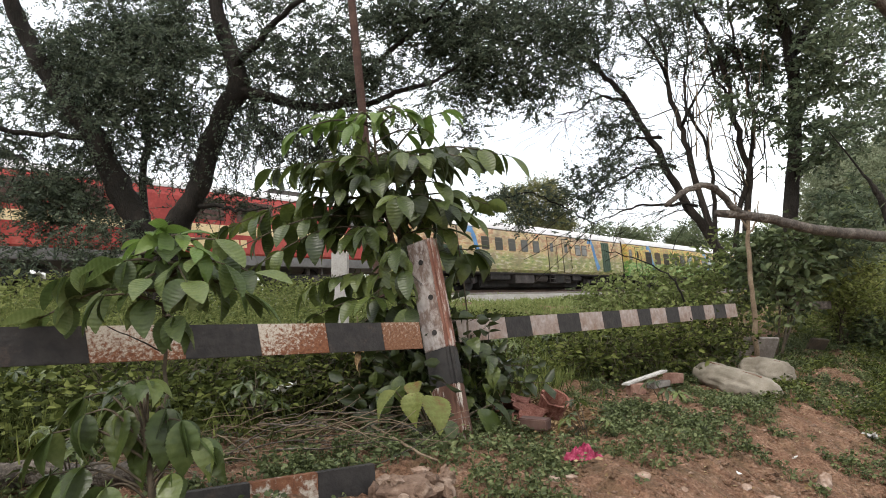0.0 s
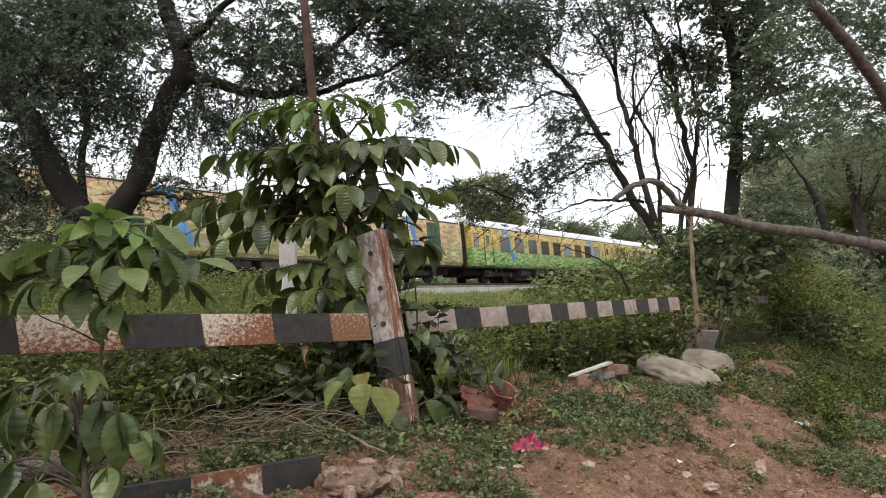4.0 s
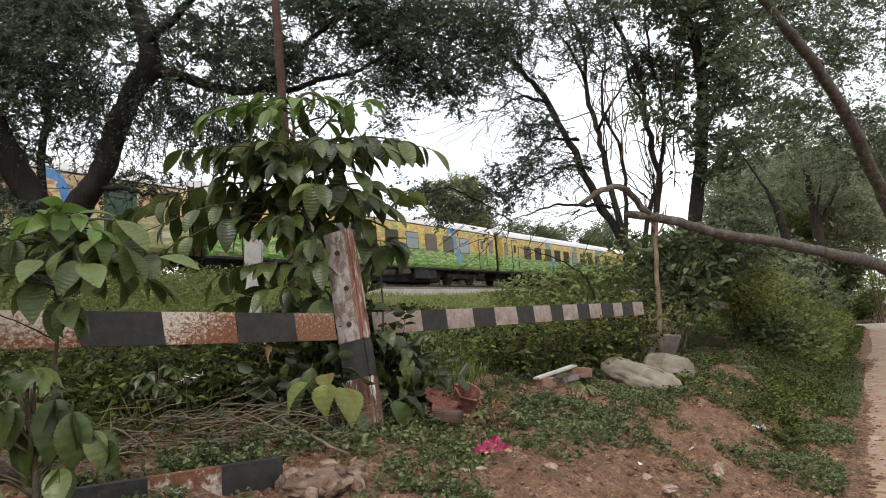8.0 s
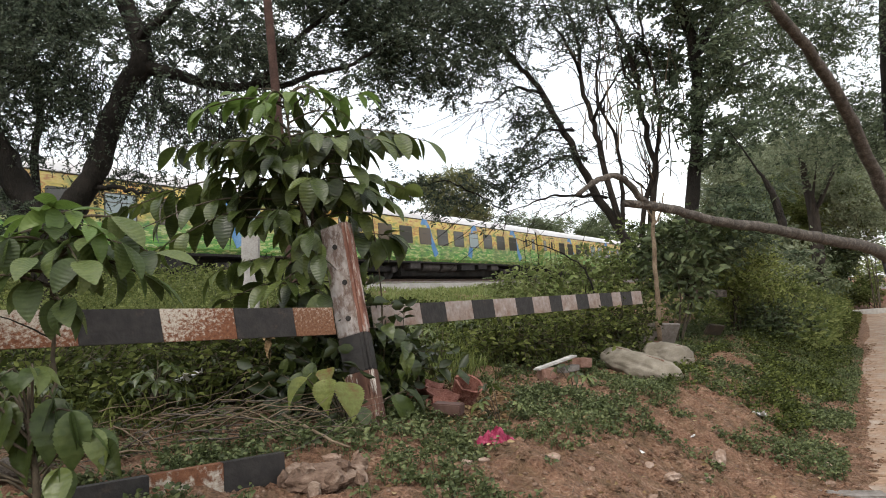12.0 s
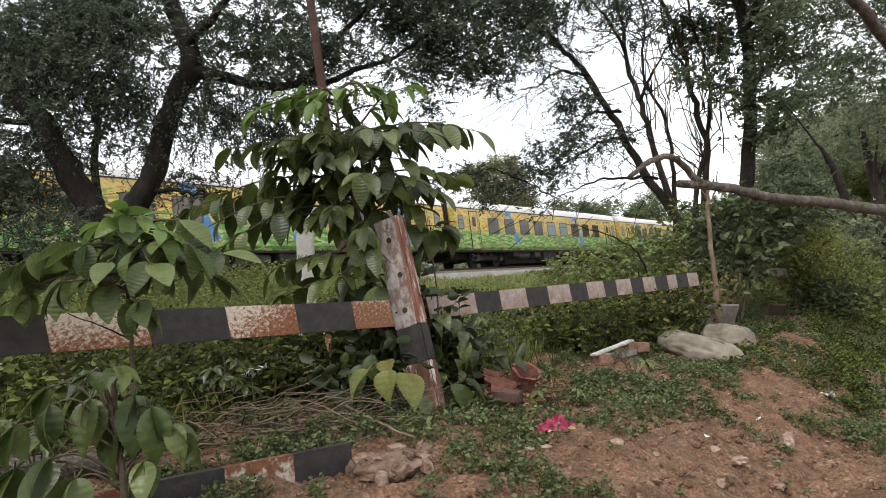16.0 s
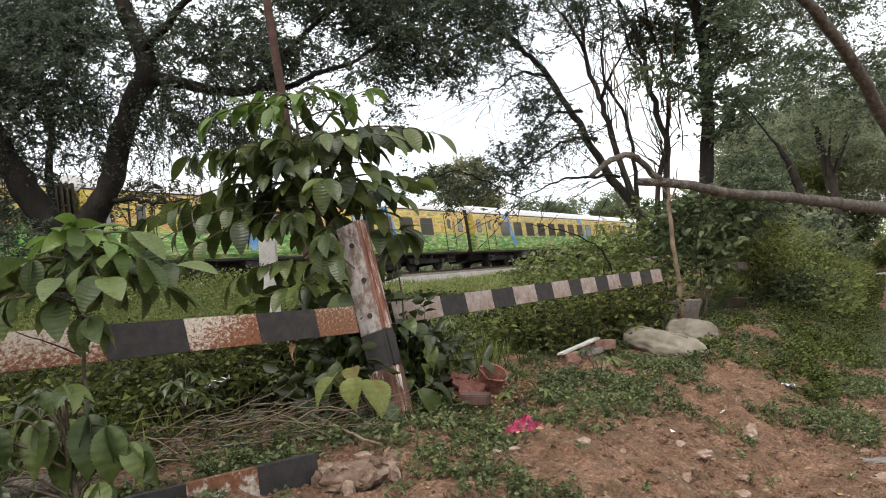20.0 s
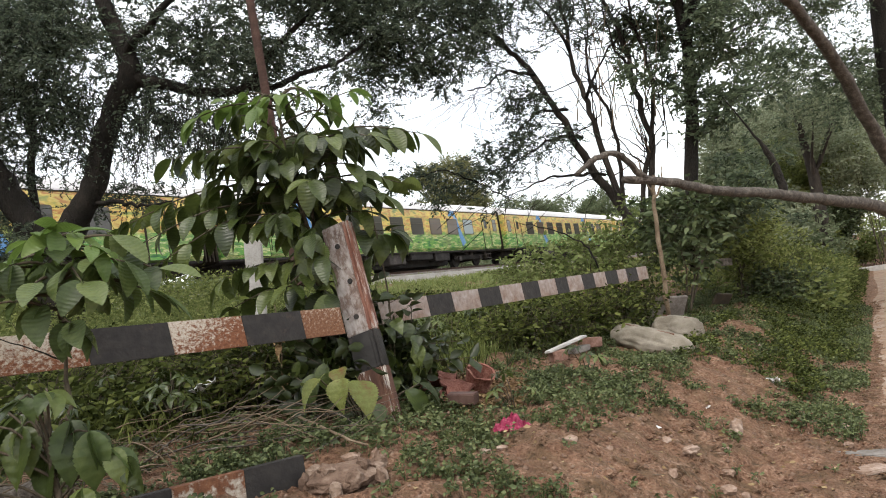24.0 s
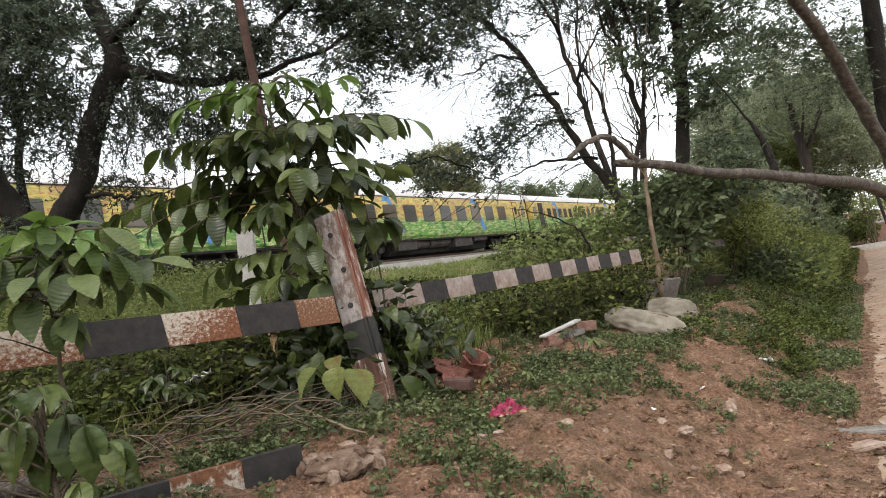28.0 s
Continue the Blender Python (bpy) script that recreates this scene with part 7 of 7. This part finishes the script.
bush("haze-paled grey-green branches arching over the far path", [(18.2, 28.0, 3.9, 1.5, 1.3, 0.9, 1), (19.6, 29.6, 4.4, 1.5, 1.3, 0.9, 1), (17.2, 27.0, 4.9, 1.4, 1.2, 0.9, 1), (18.8, 29.0, 6.0, 1.6, 1.4, 1.0, 1), (20.5, 31.0, 5.6, 1.6, 1.4, 1.0, 0.8)], 190, 0.15, HAZY_LEAF, 612, 3, 0.4, 0.2)

# a white painted marker stone behind the sapling
mk_z = float(ground_z(-1.93, 6.45))
mk = thing("marker_stone", "white painted marker stone in the weeds", "marker stone", "", pose(-1.93, 6.45, mk_z - 0.05, 0, 4, 12))
part("shaft", boxed((-0.085, -0.05, 0), (0.085, 0.05, 2.50 - mk_z), 0.015), MARBLE, mk)

# things at the far end of the path
kerb = tagged(part("kerb", boxed((-1.4, -0.2, 0), (1.4, 0.2, 0.28), 0.03), WALL_CONCRETE, at=pose(17.9, 27.2, -0.08, 0, 0, 147)), "pale kerb stone across the path end", "kerb", kind="structure")
bar = thing("iron_post", "thin black leaning iron post by the path", "post", "", pose(13.34, 19.6, 0, 0, -7, 0))
part("shaft", boxed((-0.035, -0.035, -0.1), (0.035, 0.035, 2.1), 0.01), UNDER, bar)
low_wall = tagged(part("low_wall", boxed((-0.55, -0.15, 0), (0.55, 0.15, 0.85), 0.02), BRICK, at=pose(25.8, 38.6, -0.1, 0, 0, 10)), "low reddish wall at the road edge", "wall", kind="structure")


def far_vehicle(label, x, y, z, rz, body, size):
    ob = thing("vehicle", label, "vehicle", "vehicles on the far road", pose(x, y, z, 0, 0, rz))
    l, w, h = size
    part("body", boxed((-l / 2, -w / 2, 0.35), (l / 2, w / 2, h * 0.55), 0.12), body, ob)
    cabin = part("cabin", boxed((-l * 0.32, -w * 0.45, h * 0.55), (l * 0.22, w * 0.45, h), 0.15), body, ob)
    part("windscreen", boxed((-l * 0.34, -w * 0.38, h * 0.60), (-l * 0.321, w * 0.38, h * 0.9), 0.0), GLASS, cabin)
    for sx in (-0.32, 0.32):
        for sy in (-0.5, 0.5):
            bm = bmesh.new()
            bmesh.ops.create_cone(bm, cap_ends=True, segments=14, radius1=0.32, radius2=0.32, depth=0.2, matrix=pose(sx * l, sy * w * 0.9, 0.32, 90))
            part("wheel", bm, UNDER, ob)


road = tagged(part("road", boxed((-5, -66, -0.3), (5, 40, 0.0), 0), SLATE, at=pose(74, 112, 0.06, 0, 0, -33)), "grey asphalt road at the far bend", "road", kind="structure")
far_vehicle("dark small car on the far road", 72.0, 109.0, 0.16, 57, UNDER_GREY, (3.6, 1.6, 1.5))
far_vehicle("white van on the far road", 74.5, 116.0, 0.16, 57, PAPER, (4.2, 1.8, 2.0))


# ---- the railway ----
RAIL_Z, TURN = 3.741, 57.29
TX, TY = math.cos(radians(TURN)), math.sin(radians(TURN))
TRACK0 = (4.104 - 1.62 * TY, 44.851 + 1.62 * TX)


def track_pose(s, z=0.0):
    return pose(TRACK0[0] + s * TX, TRACK0[1] + s * TY, RAIL_Z + z, 0, 0, TURN)


bed = tagged(part("track_bed", mesh_of("track_bed", [(-120, -2.9, -0.62), (300, -2.9, -0.62), (-120, -1.7, -0.2), (300, -1.7, -0.2), (-120, 1.7, -0.2), (300, 1.7, -0.2), (-120, 2.9, -0.62), (300, 2.9, -0.62)],
              [(0, 1, 3, 2), (2, 3, 5, 4), (4, 5, 7, 6)]), BALLAST, at=track_pose(0)), "dark stone ballast bed of the railway", "track bed", kind="structure")
for y in (-0.84, 0.84):
    bm = bmesh.new()
    box(bm, (-120, y - 0.034, -0.045), (300, y + 0.034, 0.0), 0)
    box(bm, (-120, y - 0.009, -0.13), (300, y + 0.009, -0.045), 0)
    box(bm, (-120, y - 0.07, -0.16), (300, y + 0.07, -0.13), 0)
    tagged(part("rail", bm, RAIL_STEEL, at=track_pose(0)), "rusty steel rail on the ballast", "rail", "rails", "structure")
sl = boxed((-0.125, -1.35, -0.24), (0.125, 1.35, -0.165), 0.01)
sleepers = tagged(new("sleepers"), "concrete sleepers under the rails", "sleeper", kind="structure")
sleepers.matrix_basis = track_pose(0)
me = bpy.data.meshes.new("sleeper")
sl.to_mesh(me)
sl.free()
me.materials.append(WALL_CONCRETE)
for k in range(140):
    part("sleeper", me, None, sleepers, at=pose(-42 + 0.65 * k, 0, 0))
drain = tagged(part("drain_wall", boxed((-24, -0.22, -0.9), (7.5, 0.22, 0.0), 0.03), WALL_CONCRETE, at=track_pose(-6, -0.60) @ pose(0, -4.6, 0)), "pale concrete drain wall along the track", "wall", kind="structure")


# ---- the train ----
def extruded(profile, x0, x1, closed=False):
    """A shell along x from a cross-section of (y, z) points."""
    n = len(profile)
    vs = [(x0, y, z) for y, z in profile] + [(x1, y, z) for y, z in profile]
    fs = [(i, i + 1, n + i + 1, n + i) for i in range(n - 1)]
    fs += [tuple(range(n))[::-1], tuple(range(n, 2 * n))]
    if closed:
        fs.append((n - 1, 0, n, 2 * n - 1))
    return vs, fs


SIDE = [(-1.50, 0.93), (-1.60, 1.10), (-1.62, 1.5), (-1.62, 2.95), (-1.60, 3.2), (-1.55, 3.40)]
BODY_PROFILE = SIDE + [(-y, z) for y, z in reversed(SIDE)]
ROOF_PROFILE = [(-1.575, 3.34), (-1.57, 3.40), (-1.45, 3.64), (-1.20, 3.82), (-0.85, 3.95), (-0.4, 4.03), (0, 4.05), (0.4, 4.03), (0.85, 3.95), (1.20, 3.82), (1.45, 3.64), (1.57, 3.40), (1.575, 3.34)]


def rounded_panel(x, z, w, h, y, depth, r=0.09, segs=4):
    """A plate with rounded corners, upright, facing -y."""
    bm = bmesh.new()
    ring = []
    for cx, cz, a0 in ((w / 2 - r, h / 2 - r, 0), (-w / 2 + r, h / 2 - r, 90), (-w / 2 + r, -h / 2 + r, 180), (w / 2 - r, -h / 2 + r, 270)):
        for k in range(segs + 1):
            a = radians(a0 + 90 * k / segs)
            ring.append((x + cx + r * math.cos(a), z + cz + r * math.sin(a)))
    a = [bm.verts.new((px, y, pz)) for px, pz in ring]
    b = [bm.verts.new((px, y - depth, pz)) for px, pz in ring]
    bm.faces.new(b)
    for i in range(len(a)):
        j = (i + 1) % len(a)
        bm.faces.new((a[i], a[j], b[j], b[i]))
    bmesh.ops.recalc_face_normals(bm, faces=bm.faces)
    return bm


def window(parent, x, z, w, h, y=-1.62, glass=None):
    fr = part("window", rounded_panel(x, z, w + 0.10, h + 0.10, y, 0.012), FRAME_DARK, parent)
    part("pane", rounded_panel(x, z, w, h, y - 0.012, 0.004, 0.07), glass or GLASS, fr)
    part("transom", boxed((x - w / 2 + 0.02, y - 0.024, z + h * 0.16), (x + w / 2 - 0.02, y - 0.0165, z + h * 0.16 + 0.03), 0), FRAME_DARK, fr)


def streak(parent, x, wide=0.60, lean=1.0, z_top=3.2):
    """A blue painted streak: an arch over a window that runs down to the sole."""
    pts = [(x - 0.55 * lean, z_top - 0.2), (x - 0.32 * lean, z_top), (x - 0.02 * lean, z_top - 0.05), (x + 0.22 * lean, z_top - 0.42), (x + 0.38 * lean, 2.25), (x + 0.60 * lean, 1.7), (x + 0.82 * lean, 1.28)]
    ws = [0.05, 0.14, 0.17, 0.15, 0.15, 0.19, 0.22]
    bm = bmesh.new()
    rows = []
    for i, ((px, pz), w) in enumerate(zip(pts, ws)):
        d = Vector((pts[min(i + 1, 6)][0] - pts[max(i - 1, 0)][0], pts[min(i + 1, 6)][1] - pts[max(i - 1, 0)][1])).normalized()
        q = Vector((-d.y, d.x)) * w / 2 * wide / 0.26
        y = -1.6245 if pz < 2.95 else -1.615
        rows.append((bm.verts.new((px + q.x, y, pz + q.y)), bm.verts.new((px - q.x, y, pz - q.y))))
    for (a, b), (c, d) in zip(rows[:-1], rows[1:]):
        bm.faces.new((a, b, d, c))
    bmesh.ops.recalc_face_normals(bm, faces=bm.faces)
    bmesh.ops.solidify(bm, geom=list(bm.faces), thickness=0.003)
    part("blue_streak", bm, BLUE, parent, "blue painted streak")


def bogie(parent, x, wheels=(-1.28, 1.28), length=3.6):
    fr = part("bogie", boxed((x - length / 2, -1.18, 0.38), (x + length / 2, -1.04, 0.68), 0.04), UNDER, parent)
    for wx in wheels:
        bm = bmesh.new()
        for sy in (-0.84, 0.84):
            bmesh.ops.create_cone(bm, cap_ends=True, segments=24, radius1=0.46, radius2=0.46, depth=0.13, matrix=pose(x + wx, sy, 0.46, 90))
        bmesh.ops.create_cone(bm, cap_ends=True, segments=10, radius1=0.09, radius2=0.09, depth=1.6, matrix=pose(x + wx, 0, 0.46, 90))
        part("wheelset", bm, UNDER, fr)
        part("axle_box", boxed((x + wx - 0.16, -1.30, 0.32), (x + wx + 0.16, -1.18, 0.62), 0.03), UNDER_GREY, fr)
    for k in (-0.35, 0.35):
        bm = bmesh.new()
        bmesh.ops.create_cone(bm, cap_ends=True, segments=12, radius1=0.12, radius2=0.12, depth=0.42, matrix=pose(x + k, -1.12, 0.86))
        part("spring", bm, UNDER_GREY, fr)


def steps(parent, x, n=3):
    bm = bmesh.new()
    for k in range(n):
        box(bm, (x - 0.3, -1.56, 0.36 + 0.25 * k), (x + 0.3, -1.32, 0.39 + 0.25 * k))
    for sx in (-0.31, 0.29):
        box(bm, (x + sx, -1.5, 0.36), (x + sx + 0.02, -1.46, 1.1))
    part("steps", bm, UNDER_GREY, parent)


def door(parent, x, mat, w=0.78, z0=1.0, z1=3.12):
    fr = part("door_frame", boxed((x - w / 2 - 0.05, -1.628, z0 - 0.02), (x + w / 2 + 0.05, -1.605, z1 + 0.05), 0.006), BELLOWS, parent)
    d = part("door", boxed((x - w / 2, -1.636, z0), (x + w / 2, -1.629, z1), 0.002), mat, parent)
    part("pane", rounded_panel(x, 2.55, w * 0.45, 0.55, -1.637, 0.004, 0.05), GLASS, d)
    for sx in (-1, 1):
        part("grab_rail", boxed((x + sx * (w / 2 + 0.10) - 0.016, -1.69, 1.2), (x + sx * (w / 2 + 0.10) + 0.016, -1.66, 2.7), 0.01), BELLOWS, fr)


def coach_shell(name, label, group, length=23.35, roof=ROOF_PAINT, paint=None):
    ob = thing(name, label, "railway coach", group)
    v, f = extruded(BODY_PROFILE, 0.42, length)
    part("body", mesh_of("body", v, f), paint or LIVERY, ob)
    v, f = extruded(ROOF_PROFILE, 0.40, length + 0.02)
    part("roof", mesh_of("roof", v, f, smooth=False), roof, ob)
    bm = bmesh.new()
    for sy in (-1.585, 1.585):
        box(bm, (0.3, sy - 0.02, 3.30), (length - 0.1, sy + 0.02, 3.338))
    part("gutter", bm, BELLOWS, ob)
    part("sole_bar", boxed((0.25, -1.53, 0.84), (length - 0.05, 1.53, 0.935), 0.01), UNDER, ob)
    part("gangway", boxed((length + 0.02, -0.95, 0.95), (length + 1.05, 0.95, 3.62), 0.06), BELLOWS, ob, "brown ribbed gangway bellows")
    bm = bmesh.new()
    for k in range(5):
        box(bm, (length + 0.10 + 0.18 * k, -1.30, 0.9), (length + 0.20 + 0.18 * k, 1.30, 3.56), 0.02)
    part("end_fairing", bm, BELLOWS, ob)
    part("underframe", boxed((6.3, -0.95, 0.16), (length - 6.0, 0.95, 0.84), 0.05), UNDER, ob)
    part("draw_gear", boxed((0.6, -0.8, 0.5), (length - 0.4, 0.8, 0.86), 0.04), UNDER, ob)
    for x in (4.0, 19.6):
        bogie(ob, x)
    return ob


def under_boxes(ob, seed, lo=6.6, hi=17.0):
    rr = np.random.default_rng(seed)
    x = lo
    while x < hi - 1.0:
        w, h = rr.uniform(0.6, 2.2), rr.uniform(0.35, 0.7)
        w = min(w, hi - x)
        if rr.random() < 0.25:
            bm = bmesh.new()
            bmesh.ops.create_cone(bm, cap_ends=True, segments=18, radius1=0.26, radius2=0.26, depth=w, matrix=pose(x + w / 2, -1.1, 0.68, 0, 90))
            part("air_tank", bm, UNDER_GREY, ob)
        else:
            part("equipment_box", boxed((x, -1.46, 0.98 - h), (x + w, -0.6, 0.98), 0.03), UNDER_GREY if rr.random() < 0.5 else UNDER, ob)
        x += w + rr.uniform(0.15, 0.6)
    part("pipe", boxed((2.0, -1.42, 0.84), (21.6, -1.36, 0.90), 0.01), UNDER, ob)


glass_rng = np.random.default_rng(64)
AC_WINDOWS = [4.35 + 1.865 * k for k in range(9)]
SLEEPER_WINDOWS = [3.7 + 1.15 * k for k in range(15)]


def ac_coach(name, label, seed, streaks):
    ob = coach_shell(name, label, "coaches of the train")
    for x in AC_WINDOWS:
        window(ob, x, 2.37, 1.08, 0.86, glass=(GLASS, GLASS_BROWN, GLASS, GLASS_BROWN, GLASS_PALE)[glass_rng.integers(5) if glass_rng.random() < 0.7 else 0])
    for x in (0.95, 22.75):
        window(ob, x, 2.50, 0.42, 0.72, glass=FRAME_GREY)
    for x in (2.25, 21.5):
        door(ob, x, LIVERY)
        steps(ob, x)
    for x, lean in streaks:
        streak(ob, x, lean=lean)
    under_boxes(ob, seed)
    return ob


def sleeper_coach(name, label, seed, streaks):
    ob = coach_shell(name, label, "coaches of the train")
    for x in SLEEPER_WINDOWS:
        window(ob, x, 2.38, 0.62, 0.66, glass=(GLASS, GLASS, GLASS_BROWN)[glass_rng.integers(3)])
    for x in (0.95, 22.75):
        window(ob, x, 2.50, 0.42, 0.60, glass=FRAME_GREY)
    for x in (2.1, 21.6):
        door(ob, x, UNDER_GREY)
        steps(ob, x)
    for x, lean in streaks:
        streak(ob, x, lean=lean)
    under_boxes(ob, seed)
    return ob


def power_car(name, label):
    ob = coach_shell(name, label, "coaches of the train", paint=LIVERY_OLD)
    lv = part("louvre_panel", boxed((2.6, -1.635, 1.0), (4.1, -1.60, 2.25), 0.01), DOOR_GREEN, ob, "dull green louvred panel")
    for k in range(11):
        part("slat", boxed((2.66, -1.67, 1.05 + 0.108 * k), (4.04, -1.636, 1.09 + 0.108 * k), 0.008), DOOR_GREEN, lv)
    for x in (6.2, 7.5, 8.8, 10.1, 11.4, 16.6, 17.5):
        window(ob, x, 2.5, 0.62, 0.62, glass=FRAME_GREY if x > 16 else None)
    for x in (13.2, 15.0):
        door(ob, x, LIVERY_OLD, 0.85)
        steps(ob, x)
    gd = part("wide_door", boxed((20.1, -1.632, 1.12), (21.3, -1.605, 3.2), 0.01), DOOR_GREEN, ob, "wide dull green door")
    for k in range(4):
        part("rib", boxed((20.2 + 0.29 * k, -1.65, 1.2), (20.26 + 0.29 * k, -1.632, 3.1), 0.005), DOOR_GREEN, gd)
    streak(ob, 5.0)
    streak(ob, 18.6)
    under_boxes(ob, 9)
    return ob


def locomotive():
    ob = thing("locomotive", "red electric locomotive with a cream stripe", "locomotive")
    prof = [(-1.5, 1.28), (-1.55, 1.35), (-1.55, 3.25), (-1.46, 3.55)]
    prof = prof + [(-y, z) for y, z in reversed(prof)]
    v, f = extruded(prof, 0.9, 19.5)
    part("body", mesh_of("body", v, f), LOCO_RED, ob)
    for x0, x1 in ((0.05, 0.9), (19.5, 20.35)):
        bm = boxed((min(x0, x1), -1.5, 1.3), (max(x0, x1), 1.5, 3.5), 0.22)
        part("cab_nose", bm, LOCO_RED, ob)
    v, f = extruded([(-1.50, 3.52), (-1.48, 3.62), (-1.15, 3.86), (-0.6, 3.98), (0, 4.0), (0.6, 3.98), (1.15, 3.86), (1.48, 3.62), (1.50, 3.52)], 0.5, 20.0)
    part("roof", mesh_of("roof", v, f), ROOF_PAINT, ob, "dusty grey roof")
    part("stripe", boxed((0.3, -1.558, 2.02), (20.1, -1.54, 2.34), 0), CREAM, ob, "cream painted stripe")
    for k in range(7):
        part("lettering_bar", boxed((10.0 + 0.42 * k, -1.556, 1.56), (10.26 + 0.42 * k + 0.05 * (k % 3), -1.552, 1.84), 0), CREAM, ob)
    part("sole_bar", boxed((0.2, -1.54, 0.92), (20.2, 1.54, 1.285), 0.02), LOCO_GREY, ob)
    for x0, w in ((2.4, 1.5), (4.3, 1.5), (6.2, 1.5), (10.3, 1.6), (12.4, 1.6), (14.5, 1.5)):
        g = part("grille", boxed((x0, -1.568, 2.50), (x0 + w, -1.545, 3.28), 0.01), GRILLE, ob, "brown side grille")
        for k in range(9):
            part("slat", boxed((x0 + 0.05 + k * (w - 0.1) / 9, -1.585, 2.54), (x0 + 0.09 + k * (w - 0.1) / 9, -1.569, 3.24), 0.004), GRILLE, g)
    for x in (8.6, 17.0, 18.4):
        window(ob, x, 2.86, 0.7, 0.62, y=-1.55)
    d = part("door", boxed((16.0, -1.566, 1.4), (16.55, -1.545, 3.2), 0.01), LOCO_RED, ob)
    part("grab_rail", boxed((15.9, -1.62, 1.4), (15.93, -1.59, 2.6), 0.008), CREAM, d)
    for x in (4.2, 16.2):
        bogie(ob, x, (-1.85, 0.0, 1.85), 5.2)
    part("fuel_and_battery_box", boxed((7.6, -1.4, 0.35), (12.8, 1.4, 0.92), 0.06), UNDER, ob)
    for x in (5.0, 15.4):
        pg = part("pantograph", boxed((x - 0.9, -0.7, 4.0), (x + 0.9, 0.7, 4.12), 0.02), UNDER_GREY, ob)
        for sy in (-0.6, 0.6):
            part("arm", boxed((x - 0.8, sy - 0.03, 4.12), (x + 0.8, sy + 0.03, 4.2), 0.01), UNDER_GREY, pg)
    return ob


TRAIN = [(locomotive(), -45.55), (power_car("coach", "yellow and green power car with louvred panel"), -24.0)]
label_ac = "yellow and green railway coach with blue streaks"
first = ac_coach("coach", label_ac, 1, ((4.6, 1.0), (17.9, 1.0)))
second = ac_coach("coach", label_ac, 2, ((8.3, 1.0), (13.7, -0.9), (19.5, 1.0)))
third = ac_coach("coach", label_ac, 3, ((6.3, 1.0), (15.8, 1.0)))
fourth = ac_coach("coach", label_ac, 4, ((4.8, 1.0), (17.7, 1.0)))
fifth = ac_coach("coach", label_ac, 5, ((6.2, 1.0), (15.6, 1.0)))
sixth = sleeper_coach("coach", "yellow and green railway coach with many small windows", 6, ((5.2, 1.0), (18.2, 1.0)))
TRAIN += [(first, 0.0), (second, 24.0), (third, 48.0), (fourth, 72.0), (fifth, 96.0), (sixth, 120.0)]
for k in (144.0, 168.0):
    TRAIN.append((copy_thing(sixth, pose(0, 0, 0)), k))

# distance along the track of the power car's rear end
RUN = ((0, 7.15), (2, -0.05), (4, -7.55), (6, -15.5), (8, -23.65), (10, -31.95), (12, -40.45), (14, -49.3), (16, -58.4), (18, -67.6), (20, -76.85), (22, -86.0), (24, -95.0), (26, -104.05), (28, -113.35))


def motions():
    for ob, offset in TRAIN:
        walk(ob, [(t, track_pose(s + offset)) for t, s in RUN])


motions()
